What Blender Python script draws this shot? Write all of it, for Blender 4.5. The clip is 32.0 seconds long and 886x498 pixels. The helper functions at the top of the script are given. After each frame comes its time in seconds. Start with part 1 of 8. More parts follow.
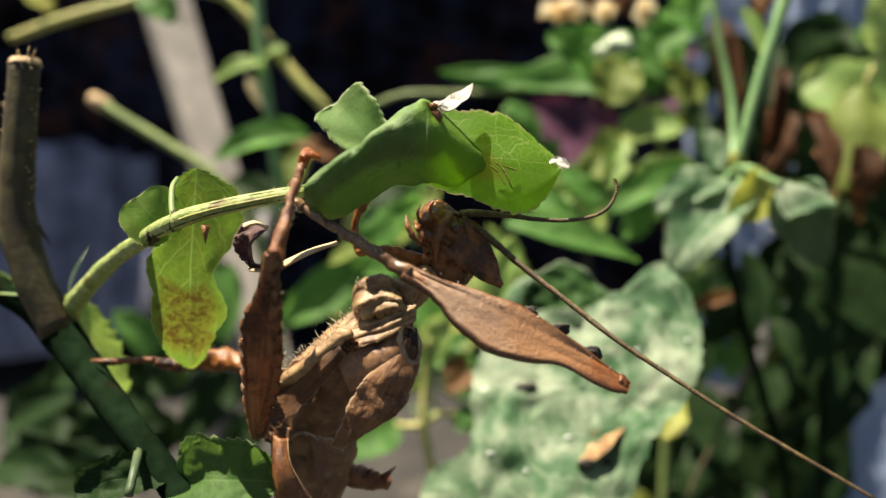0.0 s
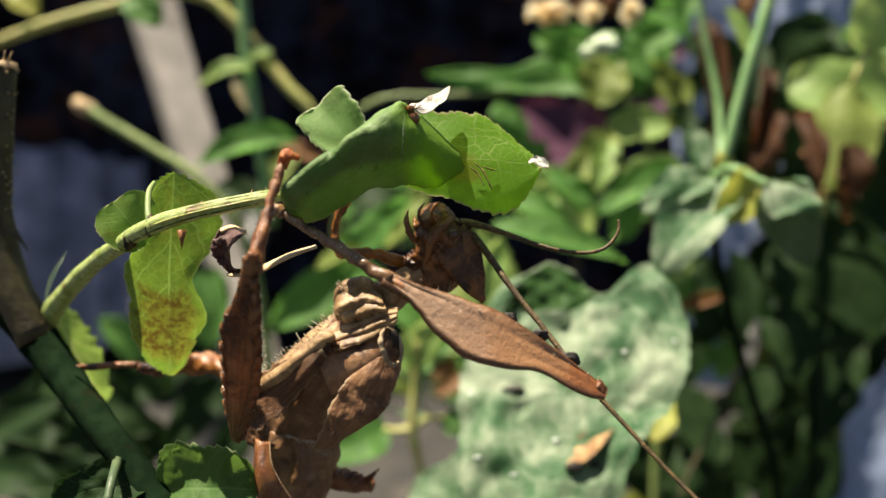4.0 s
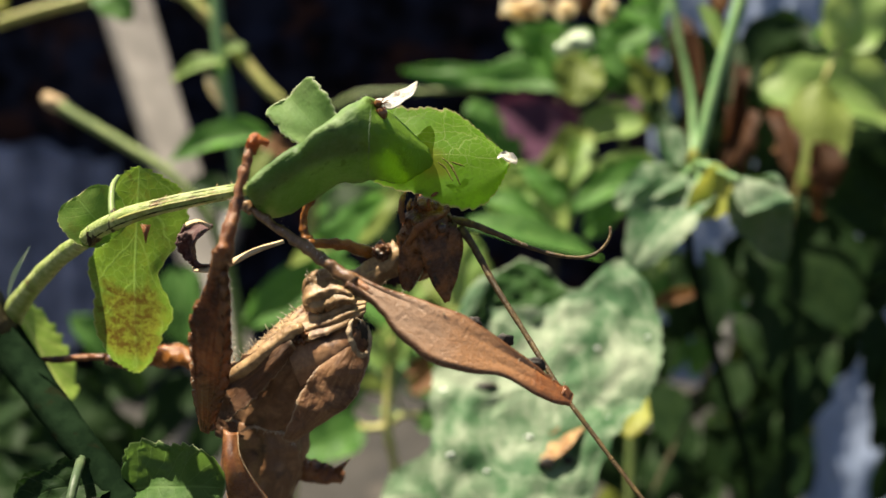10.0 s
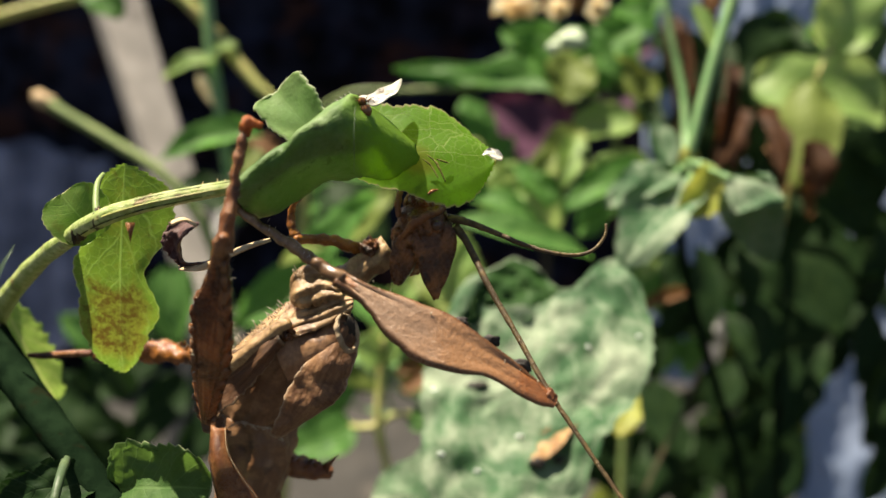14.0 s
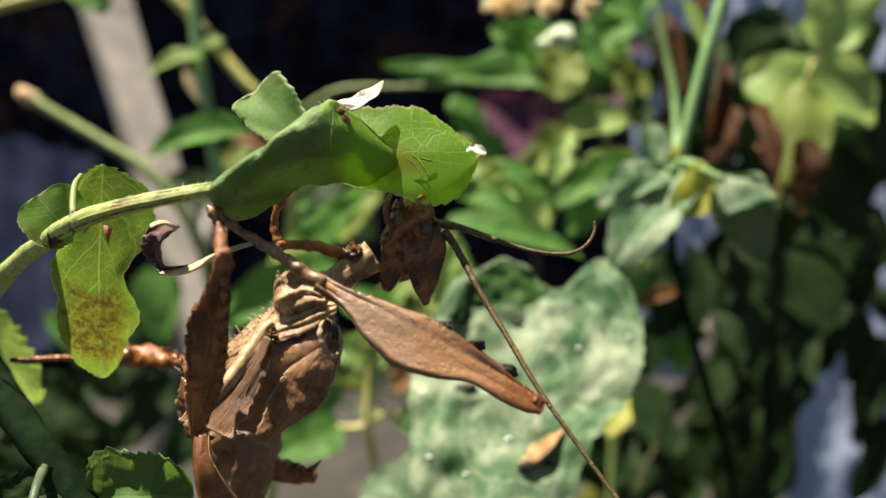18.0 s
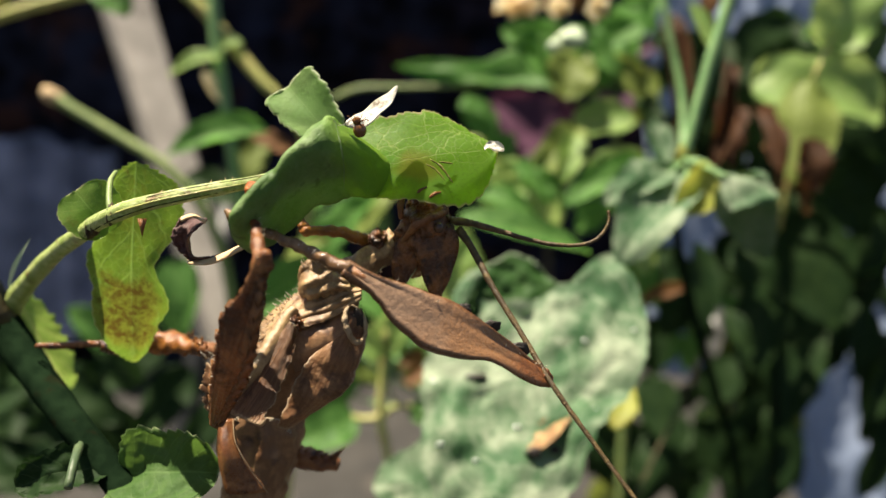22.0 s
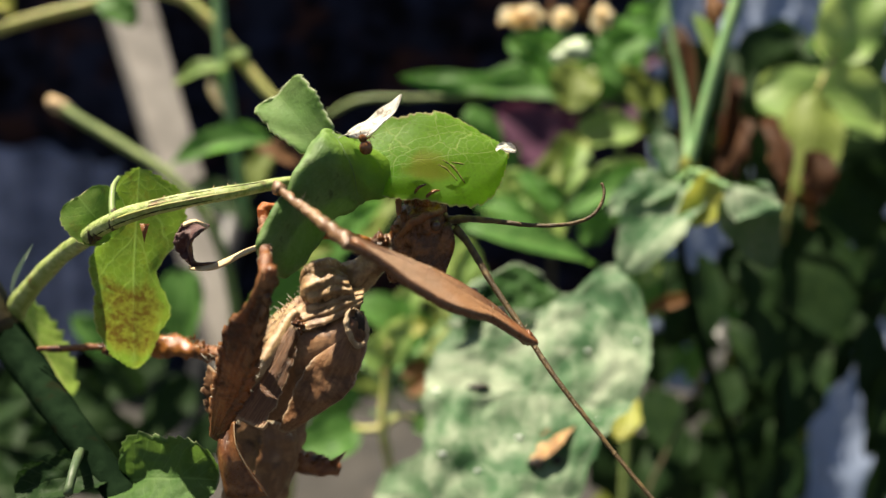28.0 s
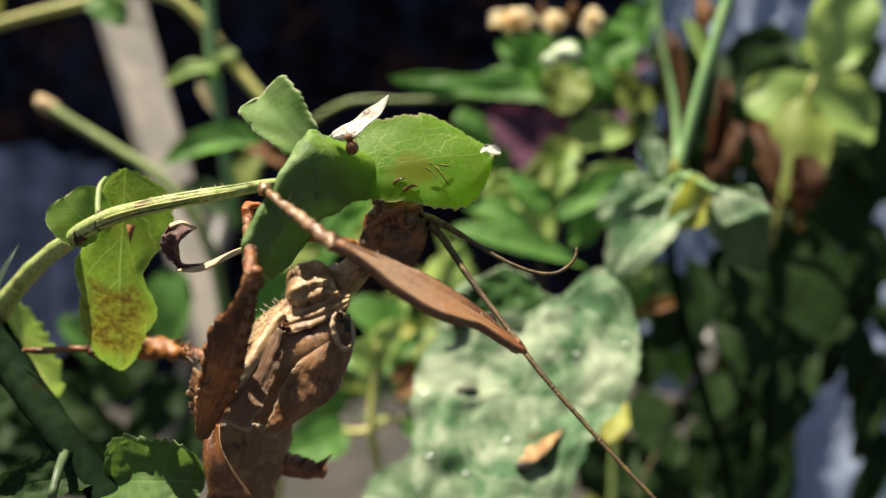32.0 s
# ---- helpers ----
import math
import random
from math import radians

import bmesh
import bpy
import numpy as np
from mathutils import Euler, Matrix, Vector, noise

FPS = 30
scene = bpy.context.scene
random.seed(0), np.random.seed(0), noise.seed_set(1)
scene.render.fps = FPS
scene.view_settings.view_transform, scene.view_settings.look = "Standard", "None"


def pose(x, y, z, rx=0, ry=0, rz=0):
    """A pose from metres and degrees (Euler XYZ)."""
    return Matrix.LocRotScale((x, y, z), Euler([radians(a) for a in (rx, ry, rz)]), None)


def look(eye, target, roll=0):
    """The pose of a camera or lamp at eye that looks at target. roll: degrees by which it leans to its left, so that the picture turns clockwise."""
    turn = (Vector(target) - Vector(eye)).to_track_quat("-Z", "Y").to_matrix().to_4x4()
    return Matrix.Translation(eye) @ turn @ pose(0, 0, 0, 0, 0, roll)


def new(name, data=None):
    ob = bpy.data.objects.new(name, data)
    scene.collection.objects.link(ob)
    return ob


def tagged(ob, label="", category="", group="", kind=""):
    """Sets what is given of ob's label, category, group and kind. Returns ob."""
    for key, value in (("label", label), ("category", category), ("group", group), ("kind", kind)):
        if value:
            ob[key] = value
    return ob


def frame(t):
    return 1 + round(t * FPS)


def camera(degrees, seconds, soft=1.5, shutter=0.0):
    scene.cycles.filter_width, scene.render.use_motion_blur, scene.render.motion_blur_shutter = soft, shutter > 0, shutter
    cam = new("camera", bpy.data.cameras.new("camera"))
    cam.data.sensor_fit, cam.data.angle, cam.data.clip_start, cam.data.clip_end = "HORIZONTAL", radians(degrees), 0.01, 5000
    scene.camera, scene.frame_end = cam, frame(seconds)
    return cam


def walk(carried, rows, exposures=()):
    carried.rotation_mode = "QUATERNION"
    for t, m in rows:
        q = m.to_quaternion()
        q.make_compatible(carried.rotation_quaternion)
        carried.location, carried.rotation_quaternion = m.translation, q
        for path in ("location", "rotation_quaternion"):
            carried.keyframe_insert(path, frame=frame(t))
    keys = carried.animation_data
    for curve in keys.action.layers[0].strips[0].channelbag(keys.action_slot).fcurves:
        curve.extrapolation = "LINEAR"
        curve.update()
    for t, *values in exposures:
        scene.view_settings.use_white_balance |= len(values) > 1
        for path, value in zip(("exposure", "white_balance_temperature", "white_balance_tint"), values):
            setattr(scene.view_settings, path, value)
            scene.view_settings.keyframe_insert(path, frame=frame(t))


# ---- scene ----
# Camera: hand-held close-up, a hand's width from the insect.
cam = camera(54, 32.0, soft=1.5)
cam.data.dof.use_dof = True
cam.data.dof.focus_distance = 0.093
cam.data.dof.aperture_fstop = 16.5
PATH = [
    (0, pose(-0.00240, -0.00156, 0.45065, 71.904, 0.029, 1.787)),
    (0.5, pose(-0.00251, -0.00128, 0.45101, 71.975, 0.112, 1.744)),
    (1, pose(-0.00217, -0.00125, 0.45078, 72.002, 0.256, 1.697)),
    (1.5, pose(-0.00212, -0.00146, 0.45106, 71.982, 0.325, 1.654)),
    (2, pose(-0.00195, -0.00110, 0.45072, 72.011, 0.533, 1.452)),
    (2.5, pose(-0.00169, -0.00090, 0.45064, 71.965, 0.445, 1.396)),
    (3, pose(-0.00181, -0.00061, 0.45056, 71.980, 0.457, 1.194)),
    (3.5, pose(-0.00149, -0.00054, 0.45042, 72.030, 0.382, 1.206)),
    (5.5, pose(-0.00090, -0.00021, 0.45021, 72.175, 0.160, 0.835)),
    (6, pose(-0.00069, -0.00039, 0.45038, 72.159, 0.124, 0.766)),
    (6.5, pose(-0.00081, -0.00015, 0.44997, 72.199, 0.074, 0.716)),
    (7, pose(-0.00035, -0.00071, 0.45040, 72.164, 0.086, 0.593)),
    (7.5, pose(-0.00027, -0.00067, 0.45033, 72.161, 0.012, 0.482)),
    (8, pose(0.00002, -0.00045, 0.45038, 72.105, 0.069, 0.310)),
    (8.5, pose(-0.00010, -0.00008, 0.45019, 72.034, 0.015, 0.139)),
    (9, pose(-0.00000, 0.00000, 0.45000, 72.000, 0.000, 0.000)),
    (9.5, pose(0.00028, -0.00016, 0.45009, 71.994, -0.008, -0.083)),
    (10, pose(-0.00024, 0.00013, 0.44976, 71.950, -0.063, -0.237)),
    (10.5, pose(-0.00005, 0.00017, 0.44968, 71.915, -0.077, -0.320)),
    (11, pose(-0.00015, 0.00050, 0.44957, 71.890, -0.219, -0.374)),
    (11.5, pose(0.00011, 0.00052, 0.44968, 71.872, -0.141, -0.435)),
    (12, pose(0.00022, 0.00050, 0.44954, 71.888, -0.108, -0.371)),
    (12.5, pose(0.00024, 0.00060, 0.44940, 71.889, -0.144, -0.444)),
    (13, pose(0.00041, 0.00055, 0.44945, 71.902, -0.133, -0.454)),
    (13.5, pose(0.00016, 0.00070, 0.44928, 71.886, -0.194, -0.552)),
    (14, pose(0.00038, 0.00078, 0.44949, 71.891, -0.215, -0.603)),
    (14.5, pose(0.00065, 0.00113, 0.44936, 71.935, -0.208, -0.681)),
    (16.5, pose(0.00086, 0.00163, 0.44935, 72.076, -0.264, -0.968)),
    (17, pose(0.00083, 0.00224, 0.44943, 72.000, -0.257, -1.178)),
    (17.5, pose(0.00096, 0.00269, 0.44940, 71.624, -0.467, -1.282)),
    (18, pose(0.00072, 0.00306, 0.44958, 71.614, -0.430, -1.209)),
    (18.5, pose(0.00075, 0.00315, 0.44969, 71.614, -0.405, -1.013)),
    (19, pose(0.00080, 0.00337, 0.44957, 71.625, -0.452, -0.974)),
    (19.5, pose(0.00055, 0.00341, 0.44939, 71.676, -0.472, -1.062)),
    (20, pose(0.00065, 0.00320, 0.44943, 71.562, -0.422, -1.057)),
    (20.5, pose(0.00096, 0.00093, 0.44917, 71.455, -0.401, -0.949)),
    (21, pose(0.00155, -0.00149, 0.45052, 71.370, -0.316, -0.728)),
    (21.5, pose(0.00069, -0.00293, 0.45090, 71.524, -0.353, -0.429)),
    (22, pose(0.00102, -0.00304, 0.45089, 71.530, -0.348, -0.289)),
    (22.5, pose(0.00104, -0.00270, 0.45083, 71.632, -0.330, -0.324)),
    (23, pose(0.00080, -0.00259, 0.45071, 71.622, -0.442, -0.318)),
    (23.5, pose(0.00115, -0.00360, 0.45087, 71.848, -0.459, -0.266)),
    (24, pose(0.00129, -0.00358, 0.45115, 71.885, -0.405, -0.269)),
    (24.5, pose(0.00127, -0.00333, 0.45098, 72.016, -0.412, -0.347)),
    (25, pose(0.00154, -0.00351, 0.45100, 72.066, -0.316, -0.367)),
    (25.5, pose(0.00119, -0.00359, 0.45078, 72.134, -0.438, -0.352)),
    (27.5, pose(0.00114, -0.00332, 0.45034, 72.298, -0.474, 0.032)),
    (28, pose(0.00121, -0.00308, 0.45023, 72.362, -0.524, 0.042)),
    (28.5, pose(0.00138, -0.00286, 0.45019, 72.395, -0.547, -0.086)),
    (29, pose(0.00156, -0.00267, 0.44992, 72.407, -0.608, -0.101)),
    (29.5, pose(0.00191, -0.00274, 0.45034, 72.441, -0.667, -0.221)),
    (30, pose(0.00159, -0.00269, 0.45000, 72.483, -0.665, -0.330)),
    (30.5, pose(0.00156, -0.00257, 0.44975, 72.430, -0.751, -0.348)),
    (31, pose(0.00203, -0.00279, 0.45007, 72.432, -0.790, -0.333)),
    (31.5, pose(0.00137, -0.00276, 0.44996, 72.503, -0.933, -0.423)),
    (32, pose(0.00152, -0.00289, 0.45022, 72.513, -0.955, -0.455)),
]
walk(cam, PATH, exposures=[(0, 1.60, 7200, 10), (32.0, 1.60, 7200, 10)])

# Light: high sun with a blue sky.
SUN_DIR = Vector((-0.32, 0.21, 0.92)).normalized()
world = bpy.data.worlds.new("sky")
scene.world = world
world.use_nodes = True
sky = world.node_tree.nodes.new("ShaderNodeTexSky")
sky.sky_type = "NISHITA"
sky.sun_disc = False
sky.sun_elevation = math.asin(SUN_DIR.z)
sky.sun_rotation = math.atan2(SUN_DIR.x, SUN_DIR.y)
world.node_tree.links.new(sky.outputs[0], world.node_tree.nodes["Background"].inputs[0])
world.node_tree.nodes["Background"].inputs[1].default_value = 0.034
sun = new("sun", bpy.data.lights.new("sun", "SUN"))
sun.data.energy = 5.0
sun.data.angle = radians(0.5)
sun.data.color = (1.0, 0.94, 0.82)
sun.matrix_world = look(SUN_DIR * 3, (0, 0, 0))

MM = 0.001
ORIGIN = {}


# ---- building blocks (all shapes in millimetres) ----
def thing(name, base, label, category, group="", kind=""):
    """An Empty at its base, in millimetres, that parents its parts."""
    ob = new(name)
    ob.location = Vector(base) * MM
    ob.empty_display_size = 0.005
    ORIGIN[ob] = Vector(base)
    return tagged(ob, label, category, group, kind)


def part(name, bm, material, parent, label="", pivot=None):
    """Links a bmesh in world millimetres as one mesh under a thing or part."""
    home = ORIGIN[parent] if parent else Vector((0, 0, 0))
    pv = Vector(pivot) if pivot is not None else home
    me = bpy.data.meshes.new(name)
    bmesh.ops.transform(bm, matrix=Matrix.Scale(MM, 4) @ Matrix.Translation(-pv), verts=bm.verts)
    bmesh.ops.recalc_face_normals(bm, faces=bm.faces)
    for f in bm.faces:
        f.smooth = True
    bm.to_mesh(me)
    bm.free()
    me.materials.append(material)
    ob = new(name, me)
    ORIGIN[ob] = pv
    if parent:
        ob.parent = parent
        ob.location = (pv - home) * MM
    return tagged(ob, label)


def spline(pts, n):
    """Catmull-Rom through the points, n samples in all."""
    p = [Vector(q) for q in pts]
    if len(p) == 1:
        return [p[0].copy() for _ in range(n)]
    out = []
    for k in range(n):
        s = k / (n - 1) * (len(p) - 1)
        i = min(int(s), len(p) - 2)
        f = s - i
        a, b = p[i], p[i + 1]
        pa = p[i - 1] if i else a * 2 - b
        pb = p[i + 2] if i + 2 < len(p) else b * 2 - a
        out.append(0.5 * (2 * a + (b - pa) * f + (2 * pa - 5 * a + 4 * b - pb) * f * f + (3 * a - pa - 3 * b + pb) * f ** 3))
    return out


def smooth_list(vals, s):
    return spline([(v, 0, 0) for v in vals], 61)[round(s * 60)].x


def lerp_list(vals, s):
    x = s * (len(vals) - 1)
    i = min(int(x), len(vals) - 2) if len(vals) > 1 else 0
    return vals[i] + (vals[min(i + 1, len(vals) - 1)] - vals[i]) * (x - i)


def tube(bm, pts, radii, sides=10, n=0, rough=0.05, grain=0.3, flat=1.0):
    """A round, slightly uneven stalk through pts."""
    n = n or max(4, 5 * (len(pts) - 1))
    line = spline(pts, n)
    side = None
    rings = []
    for k, c in enumerate(line):
        d = (line[min(k + 1, n - 1)] - line[max(k - 1, 0)]).normalized()
        if side is None:
            side = d.cross(Vector((0, 1, 0.1))).normalized()
        side = (side - d * side.dot(d)).normalized()
        up = d.cross(side)
        r = lerp_list(radii, k / (n - 1))
        ring = []
        for j in range(sides):
            a = 2 * math.pi * j / sides
            q = side * math.cos(a) + up * math.sin(a) * flat
            w = 1 + rough * noise.noise((c + q * r) * grain)
            ring.append(bm.verts.new(c + q * r * w))
        rings.append(ring)
    for a, b in zip(rings, rings[1:]):
        for j in range(sides):
            bm.faces.new((a[j], a[(j + 1) % sides], b[(j + 1) % sides], b[j]))
    bm.faces.new(rings[0][::-1])
    bm.faces.new(rings[-1])


def stalk(pts, radii, sides=10, n=0, rough=0.05, grain=0.3, flat=1.0):
    bm = bmesh.new()
    tube(bm, pts, radii, sides, n, rough, grain, flat)
    return bm


def cone(bm, p, d, r, sides=5):
    """A thorn or spine: from p along d, base radius r."""
    p, d = Vector(p), Vector(d)
    a = d.cross(Vector((0.3, 1, 0.2))).normalized()
    b = d.normalized().cross(a)
    ring = [bm.verts.new(p + (a * math.cos(t) + b * math.sin(t)) * r) for t in [2 * math.pi * k / sides for k in range(sides)]]
    mid = [bm.verts.new(p + d * 0.5 + (a * math.cos(t) + b * math.sin(t)) * r * 0.45) for t in [2 * math.pi * k / sides for k in range(sides)]]
    top = bm.verts.new(p + d)
    for k in range(sides):
        j = (k + 1) % sides
        bm.faces.new((ring[k], ring[j], mid[j], mid[k]))
        bm.faces.new((mid[k], mid[j], top))
    bm.faces.new(ring[::-1])


def skin(bm, grid, uvs, thick):
    """Closes a grid of points into a thin solid sheet, with UVs along and across."""
    uv = bm.loops.layers.uv.verify()
    nu, nv = len(grid), len(grid[0])

    def normal(i, j):
        a = grid[min(i + 1, nu - 1)][j] - grid[max(i - 1, 0)][j]
        b = grid[i][min(j + 1, nv - 1)] - grid[i][max(j - 1, 0)]
        c = a.cross(b)
        return c.normalized() if c.length > 1e-9 else Vector((0, -1, 0))
    if thick <= 0:
        vs = [[bm.verts.new(p) for p in row] for row in grid]
        for i in range(nu - 1):
            for j in range(nv - 1):
                ks = [(i, j), (i + 1, j), (i + 1, j + 1), (i, j + 1)]
                f = bm.faces.new([vs[a][b] for a, b in ks])
                for lp, k in zip(f.loops, ks):
                    lp[uv].uv = uvs[k[0]][k[1]]
        return
    top, low = [], []
    for i in range(nu):
        top.append([bm.verts.new(grid[i][j] + normal(i, j) * thick * 0.5) for j in range(nv)])
        low.append([bm.verts.new(grid[i][j] - normal(i, j) * thick * 0.5) for j in range(nv)])

    def face(vs, ks):
        try:
            f = bm.faces.new(vs)
        except ValueError:
            return
        for lp, k in zip(f.loops, ks):
            lp[uv].uv = uvs[k[0]][k[1]]
    for i in range(nu - 1):
        for j in range(nv - 1):
            ks = [(i, j), (i + 1, j), (i + 1, j + 1), (i, j + 1)]
            face([top[a][b] for a, b in ks], ks)
            face([low[a][b] for a, b in ks[::-1]], ks[::-1])
    rim = [(i, 0) for i in range(nu)] + [(nu - 1, j) for j in range(1, nv)] + [(i, nv - 1) for i in range(nu - 2, -1, -1)] + [(0, j) for j in range(nv - 2, 0, -1)]
    for a, b in zip(rim, rim[1:] + rim[:1]):
        face([top[a[0]][a[1]], low[a[0]][a[1]], low[b[0]][b[1]], top[b[0]][b[1]]], [a, a, b, b])


def crumpled(p, size):
    """Ridged noise: sharp creases, as in dry skin."""
    return 0.42 - abs(noise.noise(p * size)) - 0.5 * abs(noise.noise(p * size * 2.3)) - 0.25 * abs(noise.noise(p * size * 5.1))


def leaf(base, tip, width, face=(0, -0.7, 0.7), fold=15, curl=25, cup=10, wave=0.10, teeth=0, bite=0.06, shape=(0.55, 0.8), thick=0.0, twist=0, nu=18, nv=9, bm=None, skew=0.0, prof=None, ragged=0.22, quilt=0.0, size=0.3):
    """A leaf blade from base to tip: shape gives the roundness of base and tip; fold, curl, cup and twist in degrees."""
    bm = bm or bmesh.new()
    base, tip = Vector(base), Vector(tip)
    x = tip - base
    length = x.length
    x.normalize()
    z = Vector(face)
    z = (z - x * x.dot(z)).normalized()
    y = z.cross(x)
    a, b = shape
    peak = (a / (a + b)) ** a * (b / (a + b)) ** b
    th = radians(curl)
    chord = 2 * math.sin(th / 2) / th if abs(th) > 1e-3 else 1.0
    rad = length / chord / th if abs(th) > 1e-3 else 0
    grid, uvs = [], []
    seed = Vector((base.x * 0.37, base.y * 0.21, tip.z * 0.31))
    for i in range(nu):
        u = i / (nu - 1)
        u = 0.5 - 0.5 * math.cos(math.pi * (0.04 + 0.96 * u)) if i else 0.0
        w = width / 2 * max(u, 1e-4) ** a * max(1 - u, 1e-4) ** b / peak + 0.05
        w *= 1 + ragged * noise.noise(Vector((u * 3.5, 0, 0)) + seed * 3)
        if abs(th) > 1e-3:
            g = th * (u - 0.5)
            cx, cz, dx, dz = length / 2 + rad * math.sin(g), rad * (math.cos(g) - math.cos(th / 2)), math.cos(g), -math.sin(g)
        else:
            cx, cz, dx, dz = length * u, 0, 1, 0
        nz = x * -dz + z * dx
        side_w = [smooth_list([q[k] for q in prof], u) * width for k in (0, 1)] if prof else None
        row, ur = [], []
        for j in range(nv):
            v = 2 * j / (nv - 1) - 1
            ww = w
            if prof:
                ww = side_w[1 if v > 0 else 0] * (1 + ragged * 0.22 * noise.noise(Vector((u * 17, 4 * (v > 0), 0)) + seed))
            if teeth and abs(v) > 0.8:
                ww = ww * (1 - bite * ((u * teeth + 0.3 * math.sin(u * 9 + seed.x)) % 1.0))
            r = radians(fold + cup * abs(v)) * (1 if v >= 0 else -1) + radians(twist) * (u - 0.5)
            p = base + x * cx + z * cz + (y * math.cos(r) + nz * math.sin(r)) * v * ww
            if abs(skew) > 0:
                p += x * skew * ww * abs(v)
            p += nz * wave * width * noise.noise(Vector((u * 3.1, v * 1.7, 0)) + seed) * (0.3 + abs(v))
            if quilt:
                p += nz * quilt * crumpled(p, size)
            row.append(p)
            ur.append((u, 0.5 + 0.5 * v))
        grid.append(row)
        uvs.append(ur)
    skin(bm, grid, uvs, thick)
    return bm


def sheet(edge_a, edge_b, bulge=0.0, thick=0.0, nu=24, nv=12, wave=0.2, toward=(0, -1, 0.2), pleats=0.0, pleat=0.0, crumple=0.0, jag=0.0, size=0.35):
    """A curved sheet between two edge curves, swelling towards one side; pleats run lengthwise, jag tears the edges."""
    bm = bmesh.new()
    ca, cb = spline(edge_a, nu), spline(edge_b, nu)
    w = Vector(toward).normalized()
    grid, uvs = [], []
    for i in range(nu):
        u = i / (nu - 1)
        row, ur = [], []
        for j in range(nv):
            q = j / (nv - 1)
            p = ca[i].lerp(cb[i], q)
            if jag:
                e = (2 * q - 1) ** 5
                p = p + (cb[i] - ca[i]).normalized() * jag * e * (noise.noise(Vector((u * 11, 3 * round(q), 1))) + 0.6 * noise.noise(Vector((u * 29, 3 * round(q), 5))))
            lift = bulge * math.sin(math.pi * q) * min(1.0, (ca[i] - cb[i]).length / max(0.1, 1.25 * abs(bulge))) * (0.35 + 0.65 * math.sin(math.pi * (0.15 + 0.7 * u))) + wave * noise.noise(p * 0.35)
            if pleats:
                ph = q * pleats + 0.35 * noise.noise(p * 0.3)
                lift += pleat * (abs((ph % 1.0) * 2 - 1) - 0.5) * min(1.0, 6 * q * (1 - q)) * min(1.0, 3 * u + 0.1)
            if crumple:
                lift += crumple * crumpled(p, size)
            row.append(p + w * lift)
            ur.append((u, q))
        grid.append(row)
        uvs.append(ur)
    skin(bm, grid, uvs, thick)
    return bm


def loft(centres, wide, deep, sides=20, n=24, ridges=0.0, rough=0.05, grain=0.5, axis=(0, -1, 0.2), crease=0.0):
    """A body through centres with half width and half depth at each; ridges run lengthwise."""
    bm = bmesh.new()
    line = spline(centres, n)
    rings = []
    centres_seed = Vector((line[0].x, line[0].y, 0)) * 0.1
    for k, c in enumerate(line):
        s = k / (n - 1)
        d = (line[min(k + 1, n - 1)] - line[max(k - 1, 0)]).normalized()
        f = Vector(axis)
        f = (f - d * f.dot(d)).normalized()
        r = d.cross(f)
        a, b = lerp_list(wide, s), lerp_list(deep, s)
        ring = []
        for j in range(sides):
            t = 2 * math.pi * j / sides
            q = r * math.cos(t) * a + f * math.sin(t) * b
            m = 1 + ridges * math.sin(5 * t + 2.0 * math.sin(s * 4)) + 0.5 * ridges * math.sin(13 * t + 4 * noise.noise(c * 0.3 + q * 0.2)) + rough * noise.noise((c + q) * grain) + rough * 0.5 * noise.noise((c + q) * grain * 3)
            if crease:
                w = Vector((math.cos(t) * 2.6, math.sin(t) * 2.6, s * 2.2)) + centres_seed
                m += crease * (0.45 - 1.6 * abs(noise.noise(w)) - 0.7 * abs(noise.noise(w * 2.3)))
            ring.append(bm.verts.new(c + q * m))
        rings.append(ring)
    for a, b in zip(rings, rings[1:]):
        for j in range(sides):
            bm.faces.new((a[j], a[(j + 1) % sides], b[(j + 1) % sides], b[j]))
    bm.faces.new(rings[0][::-1])
    bm.faces.new(rings[-1])
    return bm


def blob(c, rx, ry, rz, rough=0.1, grain=0.6, sub=3):
    bm = bmesh.new()
    bmesh.ops.create_icosphere(bm, subdivisions=sub, radius=1)
    c = Vector(c)
    for v in bm.verts:
        m = 1 + rough * noise.noise((v.co * 2 + c) * grain)
        v.co = c + Vector((v.co.x * rx, v.co.y * ry, v.co.z * rz)) * m
    return bm


def slab(lo, hi, bevel=1.0):
    bm = bmesh.new()
    bmesh.ops.create_cube(bm, size=1)
    lo, hi = Vector(lo), Vector(hi)
    for v in bm.verts:
        v.co = Vector([lo[i] + (hi[i] - lo[i]) * (v.co[i] + 0.5) for i in range(3)])
    if bevel:
        bmesh.ops.bevel(bm, geom=bm.edges[:], offset=bevel, segments=2, affect="EDGES", profile=0.6)
    return bm


